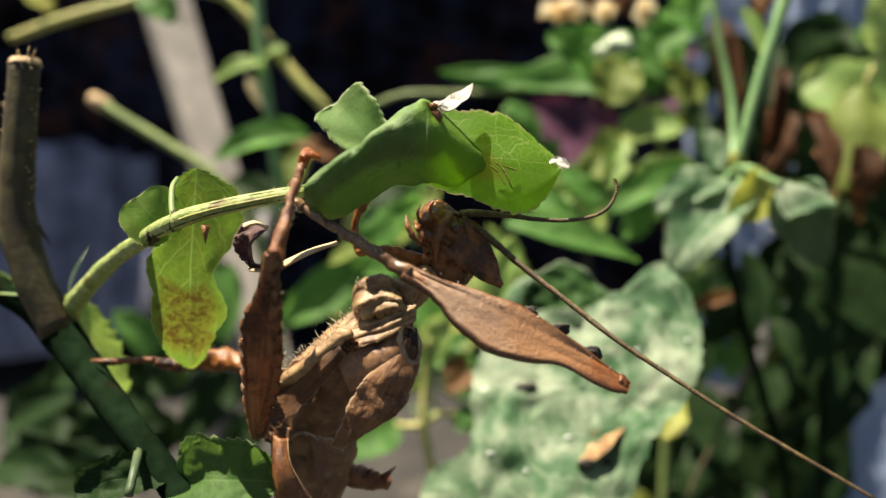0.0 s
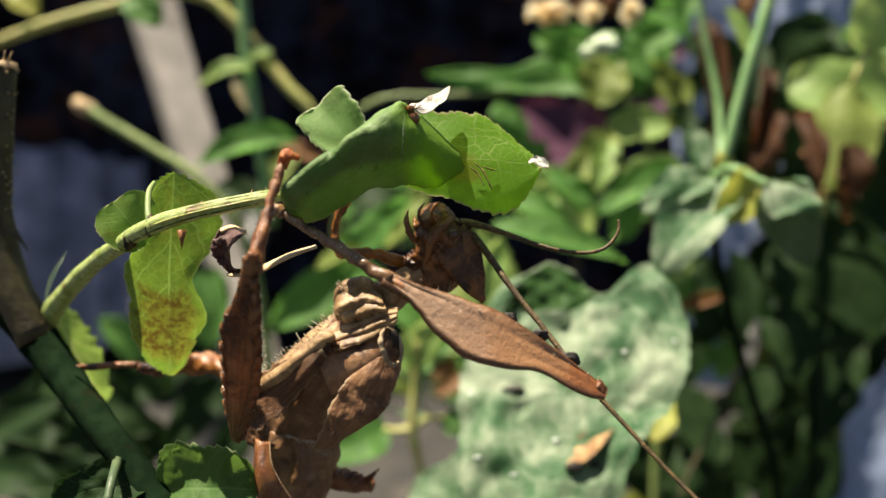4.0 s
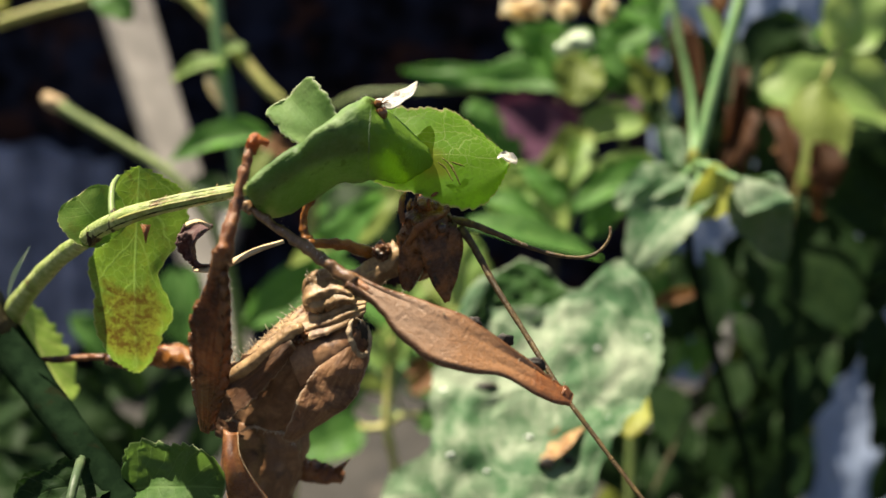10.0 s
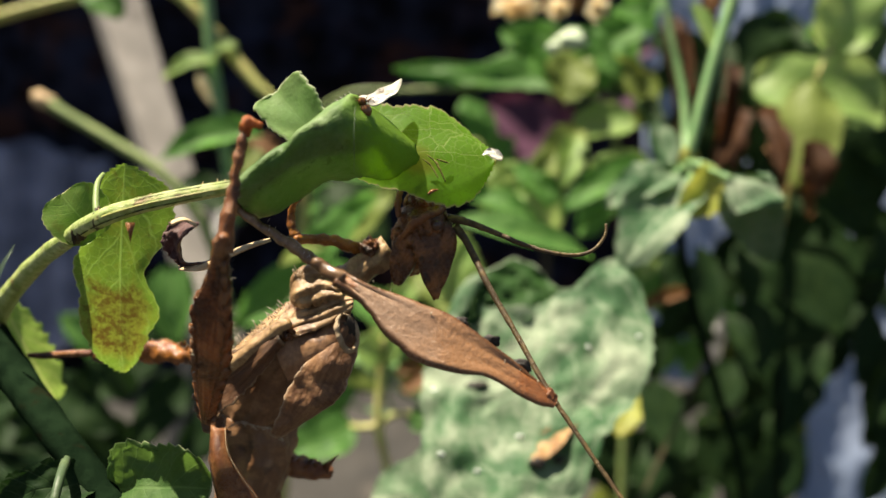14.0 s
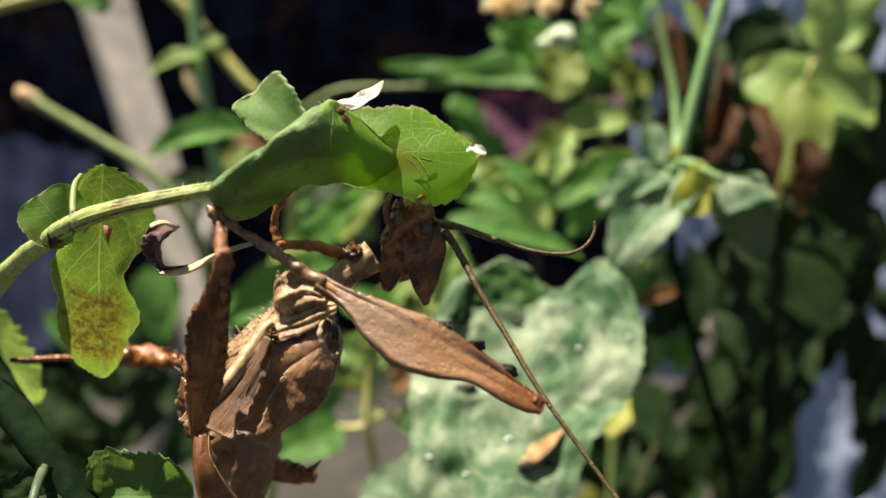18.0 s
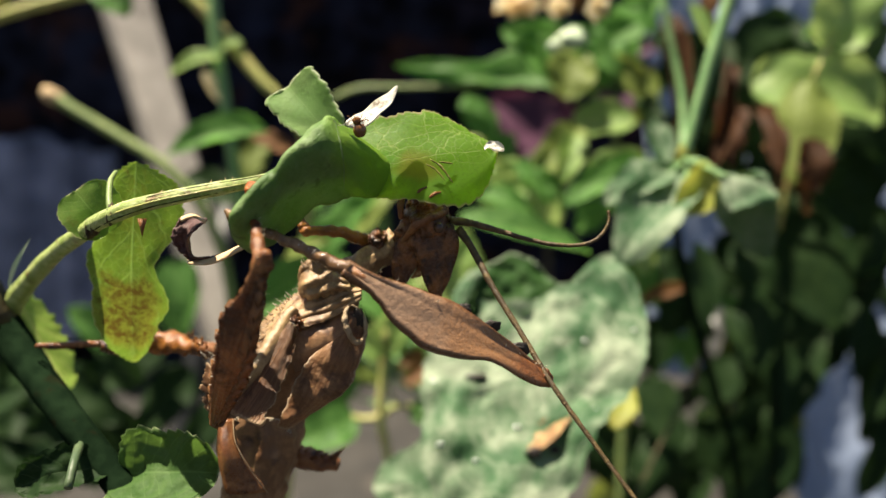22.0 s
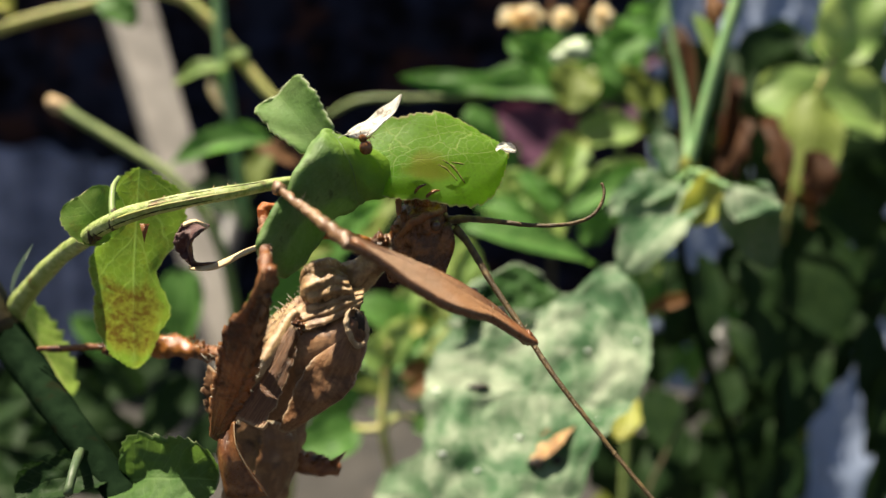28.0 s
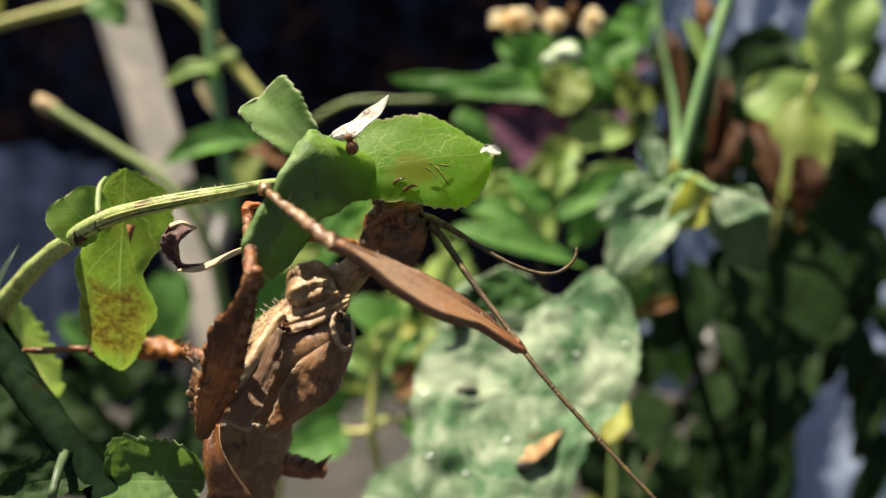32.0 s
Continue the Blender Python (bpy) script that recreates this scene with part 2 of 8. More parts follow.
# ---- materials ----
class Graph:
    """A node material with a short way to add nodes."""

    def __init__(self, name):
        self.mat = bpy.data.materials.new(name)
        self.mat.use_nodes = True
        self.nt = self.mat.node_tree
        self.nt.nodes.clear()
        self.out = self.nt.nodes.new("ShaderNodeOutputMaterial")

    def put(self, socket, value):
        if isinstance(value, bpy.types.NodeSocket):
            self.nt.links.new(value, socket)
        elif isinstance(value, tuple) and len(value) == 3 and socket.type == "RGBA":
            socket.default_value = (*value, 1)
        else:
            socket.default_value = value

    def add(self, kind, out=0, props=None, **ins):
        nd = self.nt.nodes.new("ShaderNode" + kind)
        props = props or {}
        if "operation" in props:
            nd.operation, nd.use_clamp = props["operation"], props["use_clamp"]
        if "blend_type" in props:
            nd.data_type, nd.blend_type = props["data_type"], props["blend_type"]
        if "interpolation_type" in props:
            nd.interpolation_type = props["interpolation_type"]
        for k, v in ins.items():
            key = int(k[1:]) if k[0] == "i" and k[1:].isdigit() else k.replace("_", " ")
            self.put(nd.inputs[key], v)
        return nd.outputs[out]

    def math(self, op, a, b=0.0, clamp=False):
        return self.add("Math", props={"operation": op, "use_clamp": clamp}, i0=a, i1=b)

    def mix(self, f, a, b, blend="MIX"):
        return self.add("Mix", out=2, props={"data_type": "RGBA", "blend_type": blend}, i0=f, i6=a, i7=b)

    def step(self, x, lo, hi, a=0.0, b=1.0):
        return self.add("MapRange", props={"interpolation_type": "SMOOTHSTEP"}, i0=x, i1=lo, i2=hi, i3=a, i4=b)

    def noise(self, scale, detail=4.0, rough=0.6, coord=None, dist=0.0):
        co = coord or self.add("TexCoord", out=3)
        return self.add("TexNoise", Vector=co, Scale=scale, Detail=detail, Roughness=rough, Distortion=dist)

    def finish(self, shader):
        self.nt.links.new(shader, self.out.inputs[0])
        return self.mat


def plain(name, c1, c2, grain, rough=0.6, bump=0.3, c3=None, amount=0.5, fine=4.0, spec=0.4, relief=0.0003, trans=0.0):
    """Two-tone surface with grain in millimetres, a third colour in patches, and fine relief."""
    g = Graph(name)
    big = g.noise(1000.0 / grain, 5.0, 0.65)
    small = g.noise(1000.0 / grain * fine, 6.0, 0.7)
    col = g.mix(g.step(big, 0.38, 0.66), c1, c2)
    col = g.mix(g.math("MULTIPLY", g.step(small, 0.4, 0.75), 0.35), col, tuple(x * 0.45 for x in c1))
    if c3:
        patch = g.noise(1000.0 / grain * 0.6, 4.0, 0.6, dist=0.6)
        col = g.mix(g.step(patch, 0.62 - 0.2 * amount, 0.72 - 0.1 * amount), col, c3)
    h = g.math("ADD", g.math("MULTIPLY", big, 0.6), g.math("MULTIPLY", small, 0.5))
    nrm = g.add("Bump", Strength=bump, Distance=relief, Height=h)
    r = g.step(small, 0.2, 0.8, max(rough - 0.15, 0.05), min(rough + 0.15, 1.0))
    sh = g.add("BsdfPrincipled", Base_Color=col, Roughness=r, Normal=nrm, Specular_IOR_Level=spec)
    if trans:
        tr = g.add("BsdfTranslucent", Color=col, Normal=nrm)
        sh = g.add("MixShader", i0=trans, i1=sh, i2=tr)
    return g.finish(sh)


def leafy(name, lamina, second, vein, through_col, trans=0.4, rough=0.5, veins=7.0, spot=None, spots=0.0, powder=None, powdered=0.0, net=1300.0, spec=0.25, bump=0.35, tip_spot=0.0, rim=None, ribs=0.55, spot_from=0.55, mesh=0.22):
    """A leaf: blotched lamina, midrib, side veins and a fine net; light shines through it."""
    g = Graph(name)
    uv = g.add("UVMap")
    xyz = g.nt.nodes.new("ShaderNodeSeparateXYZ")
    g.put(xyz.inputs[0], uv)
    u, v = xyz.outputs[0], xyz.outputs[1]
    wob = g.math("MULTIPLY", g.math("SUBTRACT", g.noise(500.0, 2.0), 0.5), 0.10)
    a = g.math("ABSOLUTE", g.math("SUBTRACT", v, 0.5))
    mid = g.step(a, 0.006, 0.022, 1.0, 0.0)
    ph = g.math("FRACT", g.math("ADD", g.math("MULTIPLY", g.math("SUBTRACT", u, g.math("MULTIPLY", a, 0.55)), veins), g.math("MULTIPLY", wob, 3.0)))
    side = g.step(g.math("ABSOLUTE", g.math("SUBTRACT", ph, 0.5)), 0.0, 0.07, 1.0, 0.0)
    cells = g.nt.nodes.new("ShaderNodeTexVoronoi")
    cells.feature = "DISTANCE_TO_EDGE"
    g.put(cells.inputs["Scale"], net)
    g.put(cells.inputs["Vector"], g.add("TexCoord", out=3))
    fine = g.step(cells.outputs["Distance"], 0.0, 0.07, 1.0, 0.0)
    vf = g.math("MAXIMUM", mid, g.math("MAXIMUM", g.math("MULTIPLY", side, 0.7), g.math("MULTIPLY", fine, mesh)))
    blotch = g.noise(260.0, 5.0, 0.65)
    speck = g.noise(2200.0, 4.0, 0.7)
    col = g.mix(g.step(blotch, 0.35, 0.68), lamina, second)
    col = g.mix(g.math("MULTIPLY", g.step(speck, 0.45, 0.75), 0.35), col, tuple(x * 0.5 for x in lamina))
    thr = g.mix(g.step(blotch, 0.35, 0.7), through_col, tuple(x * 0.55 for x in through_col))
    col = g.mix(g.math("MULTIPLY", vf, ribs), col, vein)
    thr = g.mix(g.math("MULTIPLY", vf, min(0.8, 1.45 * ribs)), thr, tuple(min(1.0, x * 1.7 + 0.10) for x in through_col))
    if spot:
        pat = g.noise(420.0, 6.0, 0.72, dist=0.3)
        lift = g.math("MULTIPLY", g.step(u, spot_from, spot_from + 0.3), tip_spot)
        if tip_spot > 0.2:
            lift = g.math("MULTIPLY", g.math("MULTIPLY", g.step(u, spot_from, spot_from + 0.2), tip_spot), g.math("MULTIPLY", g.step(u, 0.82, 0.97, 1.0, 0.2), g.step(a, 0.22, 0.46, 1.0, 0.35)))
        if tip_spot > 0.2:
            halo = g.math("MULTIPLY", g.step(g.math("ADD", g.noise(300.0, 5.0, 0.7, dist=0.4), lift), 0.56 - spots, 0.86 - spots), 0.7)
            col = g.mix(halo, col, (0.20, 0.20, 0.035))
            thr = g.mix(halo, thr, (0.26, 0.26, 0.03))
            col = g.mix(g.math("MULTIPLY", g.step(speck, 0.52, 0.62), g.math("MULTIPLY", halo, 0.7)), col, (0.04, 0.03, 0.01))
        sf = g.math("MULTIPLY", g.step(g.math("ADD", pat, lift), 0.64 - spots, 0.90 - spots), 0.85)
        if tip_spot > 0.2:
            sf = g.math("MULTIPLY", sf, g.step(g.noise(1500.0, 4.0, 0.7), 0.36, 0.60))
        col = g.mix(sf, col, spot)
        thr = g.mix(sf, thr, tuple(x * 1.2 for x in spot))
    if powder:
        pw = g.noise(125.0, 4.0, 0.6, dist=0.7)
        pf = g.step(g.math("ADD", pw, g.math("MULTIPLY", vf, 0.05)), 0.50 - powdered, 0.86 - powdered)
        pf = g.math("MULTIPLY", pf, g.step(speck, 0.25, 0.6, 0.55, 1.0))
        col = g.mix(pf, col, powder)
    if rim:
        edge = g.step(g.math("ADD", g.math("MAXIMUM", a, g.math("SUBTRACT", u, 0.5)), g.math("MULTIPLY", wob, 0.22)), 0.478, 0.494)
        col = g.mix(edge, col, rim)
    h = g.math("ADD", g.math("MULTIPLY", vf, -0.64 * ribs), g.math("ADD", g.math("MULTIPLY", blotch, 0.6), g.math("MULTIPLY", speck, 0.25)))
    nrm = g.add("Bump", Strength=bump, Distance=0.0003, Height=h)
    pr = g.add("BsdfPrincipled", Base_Color=col, Roughness=g.step(speck, 0.2, 0.8, rough - 0.12, rough + 0.12), Normal=nrm, Specular_IOR_Level=spec)
    tr = g.add("BsdfTranslucent", Color=thr, Normal=nrm)
    return g.finish(g.add("MixShader", i0=trans, i1=pr, i2=tr))




LOBE_UNDER = leafy("rose_lobe_underside", (0.13, 0.24, 0.07), (0.19, 0.30, 0.10), (0.20, 0.30, 0.11), (0.40, 0.58, 0.11), 0.42, 0.62, 6.0, spec=0.2, bump=0.6, spot=(0.05, 0.08, 0.03), spots=0.04, ribs=0.08, rim=(0.40, 0.44, 0.28))
SICK_LEAF = leafy("spotted_rose_leaf", (0.07, 0.145, 0.02), (0.185, 0.29, 0.05), (0.20, 0.30, 0.08), (0.23, 0.385, 0.042), 0.47, 0.5, 5.0, spot=(0.085, 0.036, 0.009), spots=0.09, tip_spot=0.27, spot_from=0.45, rim=(0.46, 0.46, 0.22), ribs=0.34, net=900.0, mesh=0.45)
PALE_ROSE = leafy("pale_rose_leaf", (0.085, 0.17, 0.028), (0.21, 0.31, 0.065), (0.22, 0.32, 0.09), (0.20, 0.38, 0.04), 0.40, 0.5, 6.0, spot=(0.16, 0.12, 0.02), spots=0.08, rim=(0.42, 0.42, 0.20), ribs=0.25, net=1000.0, mesh=0.3)
SMALL_LEAF = leafy("young_rose_leaf", (0.10, 0.22, 0.035), (0.16, 0.29, 0.055), (0.24, 0.32, 0.10), (0.52, 0.76, 0.14), 0.6, 0.5, 7.0)
CRINKLED = leafy("crinkled_leaf", (0.042, 0.092, 0.024), (0.08, 0.14, 0.042), (0.12, 0.20, 0.07), (0.16, 0.30, 0.05), 0.30, 0.62, 8.0, spec=0.12, bump=0.8, rim=(0.34, 0.38, 0.20), ribs=0.25)
MILDEW = leafy("mildewed_leaf", (0.024, 0.080, 0.030), (0.055, 0.130, 0.055), (0.34, 0.39, 0.28), (0.16, 0.30, 0.09), 0.24, 0.7, 5.0, powder=(0.295, 0.34, 0.24), powdered=0.13, net=260.0, bump=1.0, ribs=0.45)
MALLOW_GREEN = leafy("green_mallow_lobe", (0.014, 0.048, 0.010), (0.03, 0.078, 0.018), (0.06, 0.11, 0.04), (0.06, 0.16, 0.02), 0.2, 0.6, 5.0, spec=0.12, bump=0.8, net=300.0, rim=(0.30, 0.37, 0.26))
BUSH_LEAF = leafy("bush_leaf", (0.045, 0.125, 0.028), (0.10, 0.22, 0.055), (0.15, 0.27, 0.08), (0.17, 0.42, 0.075), 0.46, 0.5, 6.0, net=500.0, spot=(0.16, 0.09, 0.03), spots=-0.05, tip_spot=0.16, spot_from=0.65, spec=0.12)
PALE_LEAF = leafy("pale_leaf", (0.16, 0.28, 0.07), (0.245, 0.36, 0.11), (0.30, 0.39, 0.16), (0.46, 0.62, 0.18), 0.5, 0.5, 6.0, net=500.0, spot=(0.26, 0.16, 0.05), spots=-0.03, tip_spot=0.14, spot_from=0.65)
OLIVE_LEAF = leafy("olive_leaf", (0.11, 0.15, 0.03), (0.17, 0.22, 0.05), (0.24, 0.28, 0.10), (0.25, 0.30, 0.05), 0.35, 0.55, 6.0, spot=(0.14, 0.06, 0.02), spots=0.06, net=500.0)
GREY_LEAF = leafy("grey_green_leaf", (0.075, 0.115, 0.048), (0.135, 0.165, 0.085), (0.10, 0.14, 0.07), (0.07, 0.14, 0.03), 0.22, 0.65, 6.0, net=400.0, spot=(0.10, 0.06, 0.03), spots=0.02, spec=0.15, powder=(0.24, 0.28, 0.20), powdered=-0.02)
# Near-black copy of the bush leaf: shade deep in the foliage put into colour.
SHADED_LEAF = leafy("shaded_leaf", (0.008, 0.023, 0.007), (0.018, 0.039, 0.011), (0.026, 0.052, 0.015), (0.018, 0.05, 0.008), 0.22, 0.6, 6.0, net=500.0, spec=0.1)
YELLOW_LEAF = leafy("yellowing_leaf", (0.24, 0.27, 0.05), (0.32, 0.29, 0.07), (0.5, 0.5, 0.2), (0.55, 0.55, 0.08), 0.4, 0.5, 6.0, net=500.0)
DRY_LEAF = leafy("dry_brown_leaf", (0.10, 0.042, 0.018), (0.17, 0.08, 0.03), (0.34, 0.2, 0.1), (0.30, 0.14, 0.04), 0.25, 0.7, 6.0, net=400.0)
WITHERED = leafy("withered_leaf", (0.032, 0.013, 0.005), (0.075, 0.027, 0.007), (0.12, 0.06, 0.03), (0.16, 0.055, 0.015), 0.25, 0.7, 6.0, net=400.0, bump=0.8)
DEAD_LEAF = leafy("dead_leaflet", (0.075, 0.038, 0.038), (0.17, 0.10, 0.09), (0.22, 0.14, 0.12), (0.20, 0.09, 0.065), 0.25, 0.6, 6.0, net=400.0)
PLUM_LEAF = leafy("plum_leaf", (0.06, 0.022, 0.045), (0.10, 0.04, 0.07), (0.14, 0.06, 0.09), (0.12, 0.03, 0.06), 0.2, 0.6, 6.0, net=400.0)
TWIG = plain("green_twig", (0.22, 0.30, 0.065), (0.46, 0.52, 0.22), 1.3, 0.38, 1.0, c3=(0.14, 0.09, 0.04), amount=0.35, fine=5.0)
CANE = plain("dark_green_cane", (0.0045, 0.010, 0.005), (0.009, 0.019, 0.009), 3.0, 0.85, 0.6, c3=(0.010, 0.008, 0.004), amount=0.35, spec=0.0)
OLDCANE = plain("woody_cane", (0.036, 0.028, 0.012), (0.076, 0.064, 0.026), 2.6, 0.5, 0.7, c3=(0.030, 0.018, 0.010), amount=0.45, spec=0.3)
STEM = plain("pale_green_stem", (0.12, 0.24, 0.09), (0.18, 0.30, 0.12), 4.0, 0.45, 0.3)
OLIVE_STEM = plain("olive_green_stem", (0.14, 0.20, 0.06), (0.22, 0.28, 0.09), 4.0, 0.5, 0.3)
OLIVE_DIM = plain("dull_green_stem", (0.045, 0.075, 0.035), (0.08, 0.115, 0.05), 4.0, 0.5, 0.4)
YSTEM = plain("yellow_green_stem", (0.34, 0.36, 0.10), (0.42, 0.38, 0.14), 4.0, 0.5, 0.3, c3=(0.40, 0.22, 0.10), amount=0.35)
CUT = plain("cut_pith", (0.45, 0.30, 0.16), (0.60, 0.46, 0.28), 1.2, 0.8, 0.5)
TAN = plain("insect_tan", (0.20, 0.112, 0.048), (0.44, 0.29, 0.145), 2.6, 0.42, 0.7, c3=(0.12, 0.062, 0.032), amount=0.32, fine=5.0, trans=0.12, spec=0.5)
RUST = plain("insect_rust", (0.20, 0.070, 0.024), (0.38, 0.165, 0.060), 1.8, 0.32, 0.9, c3=(0.07, 0.026, 0.014), amount=0.4, fine=5.0, trans=0.3, spec=0.6)
BLADE = plain("insect_blade", (0.14, 0.068, 0.025), (0.30, 0.175, 0.085), 2.4, 0.2, 0.7, c3=(0.10, 0.045, 0.022), amount=0.5, fine=5.0, spec=0.8, trans=0.2)
def plate(name, near, mid, far, edge, trans=0.25):
    """The leaf-like shin plate: tan near the joint, red-brown and darker towards the far end."""
    g = Graph(name)
    xyz = g.nt.nodes.new("ShaderNodeSeparateXYZ")
    g.put(xyz.inputs[0], g.add("UVMap"))
    u, v = xyz.outputs[0], xyz.outputs[1]
    big, small = g.noise(420.0, 5.0, 0.65), g.noise(2400.0, 5.0, 0.7)
    uu = g.math("ADD", u, g.math("MULTIPLY", g.math("SUBTRACT", big, 0.5), 0.5))
    col = g.mix(g.step(uu, 0.25, 0.6), near, mid)
    col = g.mix(g.step(uu, 0.62, 0.95), col, far)
    lines = g.math("FRACT", g.math("ADD", g.math("MULTIPLY", u, 16.0), g.math("MULTIPLY", g.math("ABSOLUTE", g.math("SUBTRACT", v, 0.5)), 9.0)))
    col = g.mix(g.math("MULTIPLY", g.step(lines, 0.0, 0.2, 1.0, 0.0), 0.25), col, edge)
    col = g.mix(g.math("MULTIPLY", g.step(small, 0.45, 0.75), 0.5), col, edge)
    col = g.mix(g.step(g.math("ADD", g.math("ABSOLUTE", g.math("SUBTRACT", v, 0.5)), g.math("MULTIPLY", g.math("SUBTRACT", big, 0.5), 0.2)), 0.40, 0.50), col, edge)
    nrm = g.add("Bump", Strength=0.8, Distance=0.0003, Height=g.math("ADD", big, g.math("MULTIPLY", small, 0.5)))
    pr = g.add("BsdfPrincipled", Base_Color=col, Roughness=g.step(small, 0.2, 0.8, 0.18, 0.45), Normal=nrm, Specular_IOR_Level=0.9)
    tr = g.add("BsdfTranslucent", Color=col, Normal=nrm)
    return g.finish(g.add("MixShader", i0=trans, i1=pr, i2=tr))


def membrane(name, base, light, dark, edge, trans=0.35, streaks=26.0, rough=0.42, spec=0.5, blot=300.0):
    """Dry leaf-like skin: lengthwise streaks, dark blotches, pale worn margin; light shines through."""
    g = Graph(name)
    uv = g.add("UVMap")
    xyz = g.nt.nodes.new("ShaderNodeSeparateXYZ")
    g.put(xyz.inputs[0], uv)
    u, v = xyz.outputs[0], xyz.outputs[1]
    com = g.nt.nodes.new("ShaderNodeCombineXYZ")
    g.put(com.inputs[0], g.math("MULTIPLY", u, 2.2))
    g.put(com.inputs[1], g.math("MULTIPLY", v, streaks))
    streak = g.noise(1.0, 4.0, 0.6, coord=com.outputs[0], dist=0.4)
    big, small = g.noise(blot, 5.0, 0.65, dist=0.5), g.noise(2600.0, 5.0, 0.7)
    col = g.mix(g.step(streak, 0.36, 0.66), base, light)
    col = g.mix(g.step(big, 0.50, 0.68), col, dark)
    col = g.mix(g.math("MULTIPLY", g.step(small, 0.48, 0.72), 0.5), col, dark)
    rimf = g.math("ADD", g.math("MAXIMUM", g.math("ABSOLUTE", g.math("SUBTRACT", v, 0.5)), g.math("ABSOLUTE", g.math("SUBTRACT", u, 0.5))), g.math("MULTIPLY", g.math("SUBTRACT", small, 0.5), 0.12))
    col = g.mix(g.math("MULTIPLY", g.step(rimf, 0.455, 0.50), 0.75), col, edge)
    h = g.math("ADD", g.math("MULTIPLY", streak, 0.9), g.math("ADD", g.math("MULTIPLY", big, 0.6), g.math("MULTIPLY", small, 0.4)))
    nrm = g.add("Bump", Strength=0.9, Distance=0.00035, Height=h)
    pr = g.add("BsdfPrincipled", Base_Color=col, Roughness=g.step(small, 0.2, 0.8, rough - 0.15, rough + 0.2), Normal=nrm, Specular_IOR_Level=spec)
    tr = g.add("BsdfTranslucent", Color=col, Normal=nrm)
    return g.finish(g.add("MixShader", i0=trans, i1=pr, i2=tr))


def eaten(name, thin):
    """The fed-on rose leaf: veins fan out from the fold, with a net between; a yellow bruise where it was rasped."""
    g = Graph(name)
    uv = g.add("UVMap")
    xyz = g.nt.nodes.new("ShaderNodeSeparateXYZ")
    g.put(xyz.inputs[0], uv)
    u, v = xyz.outputs[0], xyz.outputs[1]
    co = g.add("TexCoord", out=3)
    wob = g.math("SUBTRACT", g.noise(240.0, 3.0, 0.6), 0.5)
    fan = g.math("ADD", g.math("DIVIDE", g.math("SUBTRACT", v, 0.52), g.math("ADD", u, 0.42)), g.math("MULTIPLY", wob, 0.16))
    ph = g.math("FRACT", g.math("ADD", g.math("MULTIPLY", fan, 4.6), 0.5))
    main = g.step(g.math("ABSOLUTE", g.math("SUBTRACT", ph, 0.5)), 0.0, 0.030, 1.0, 0.0)

    def net(scale, wide):
        c = g.nt.nodes.new("ShaderNodeTexVoronoi")
        c.feature = "DISTANCE_TO_EDGE"
        g.put(c.inputs["Scale"], scale)
        warp = g.nt.nodes.new("ShaderNodeVectorMath")
        warp.operation = "MULTIPLY_ADD"
        nz = g.nt.nodes.new("ShaderNodeTexNoise")
        g.put(nz.inputs["Vector"], co)
        g.put(nz.inputs["Scale"], scale * 1.3)
        g.put(warp.inputs[0], nz.outputs["Color"])
        warp.inputs[1].default_value = (0.5 / scale,) * 3
        g.put(warp.inputs[2], co)
        g.put(c.inputs["Vector"], warp.outputs[0])
        return g.step(c.outputs["Distance"], 0.0, wide, 1.0, 0.0)
    vf = g.math("MAXIMUM", main, g.math("MAXIMUM", g.math("MULTIPLY", net(300.0, 0.030), 0.7), g.math("MULTIPLY", net(850.0, 0.06), 0.35)))
    fade = g.math("MULTIPLY", g.step(v, 0.24, 0.56), g.step(g.noise(190.0, 3.0, 0.6), 0.30, 0.55, 0.35, 1.0))
    vf = g.math("MULTIPLY", vf, fade)
    blotch, speck = g.noise(230.0, 5.0, 0.65), g.noise(2400.0, 4.0, 0.7)
    col = g.mix(g.step(blotch, 0.35, 0.68), (0.075, 0.20, 0.014), (0.13, 0.28, 0.024))
    thr = g.mix(g.step(blotch, 0.35, 0.7), thin, tuple(x * 0.62 for x in thin))
    dots = g.math("MULTIPLY", g.step(speck, 0.5, 0.7), 0.4)
    col, thr = g.mix(dots, col, (0.03, 0.09, 0.01)), g.mix(dots, thr, tuple(x * 0.5 for x in thin))
    col, thr = g.mix(g.math("MULTIPLY", vf, 0.6), col, (0.40, 0.52, 0.15)), g.mix(g.math("MULTIPLY", vf, 0.8), thr, (0.95, 1.0, 0.30))
    du, dv = g.math("SUBTRACT", u, 0.50), g.math("MULTIPLY", g.math("SUBTRACT", v, 0.42), 0.8)
    rad = g.math("ADD", g.math("SQRT", g.math("ADD", g.math("MULTIPLY", du, du), g.math("MULTIPLY", dv, dv))), g.math("MULTIPLY", wob, 0.25))
    bruise = g.math("MULTIPLY", g.step(rad, 0.06, 0.17, 1.0, 0.0), 0.75)
    col, thr = g.mix(bruise, col, (0.24, 0.24, 0.03)), g.mix(bruise, thr, (0.42, 0.40, 0.02))
    a = g.math("MAXIMUM", g.math("ABSOLUTE", g.math("SUBTRACT", v, 0.5)), g.math("SUBTRACT", u, 0.5))
    edge = g.step(g.math("ADD", a, g.math("MULTIPLY", g.math("SUBTRACT", g.noise(900.0, 4.0), 0.5), 0.05)), 0.474, 0.496)
    col, thr = g.mix(edge, col, (0.50, 0.45, 0.22)), g.mix(edge, thr, (0.45, 0.40, 0.10))
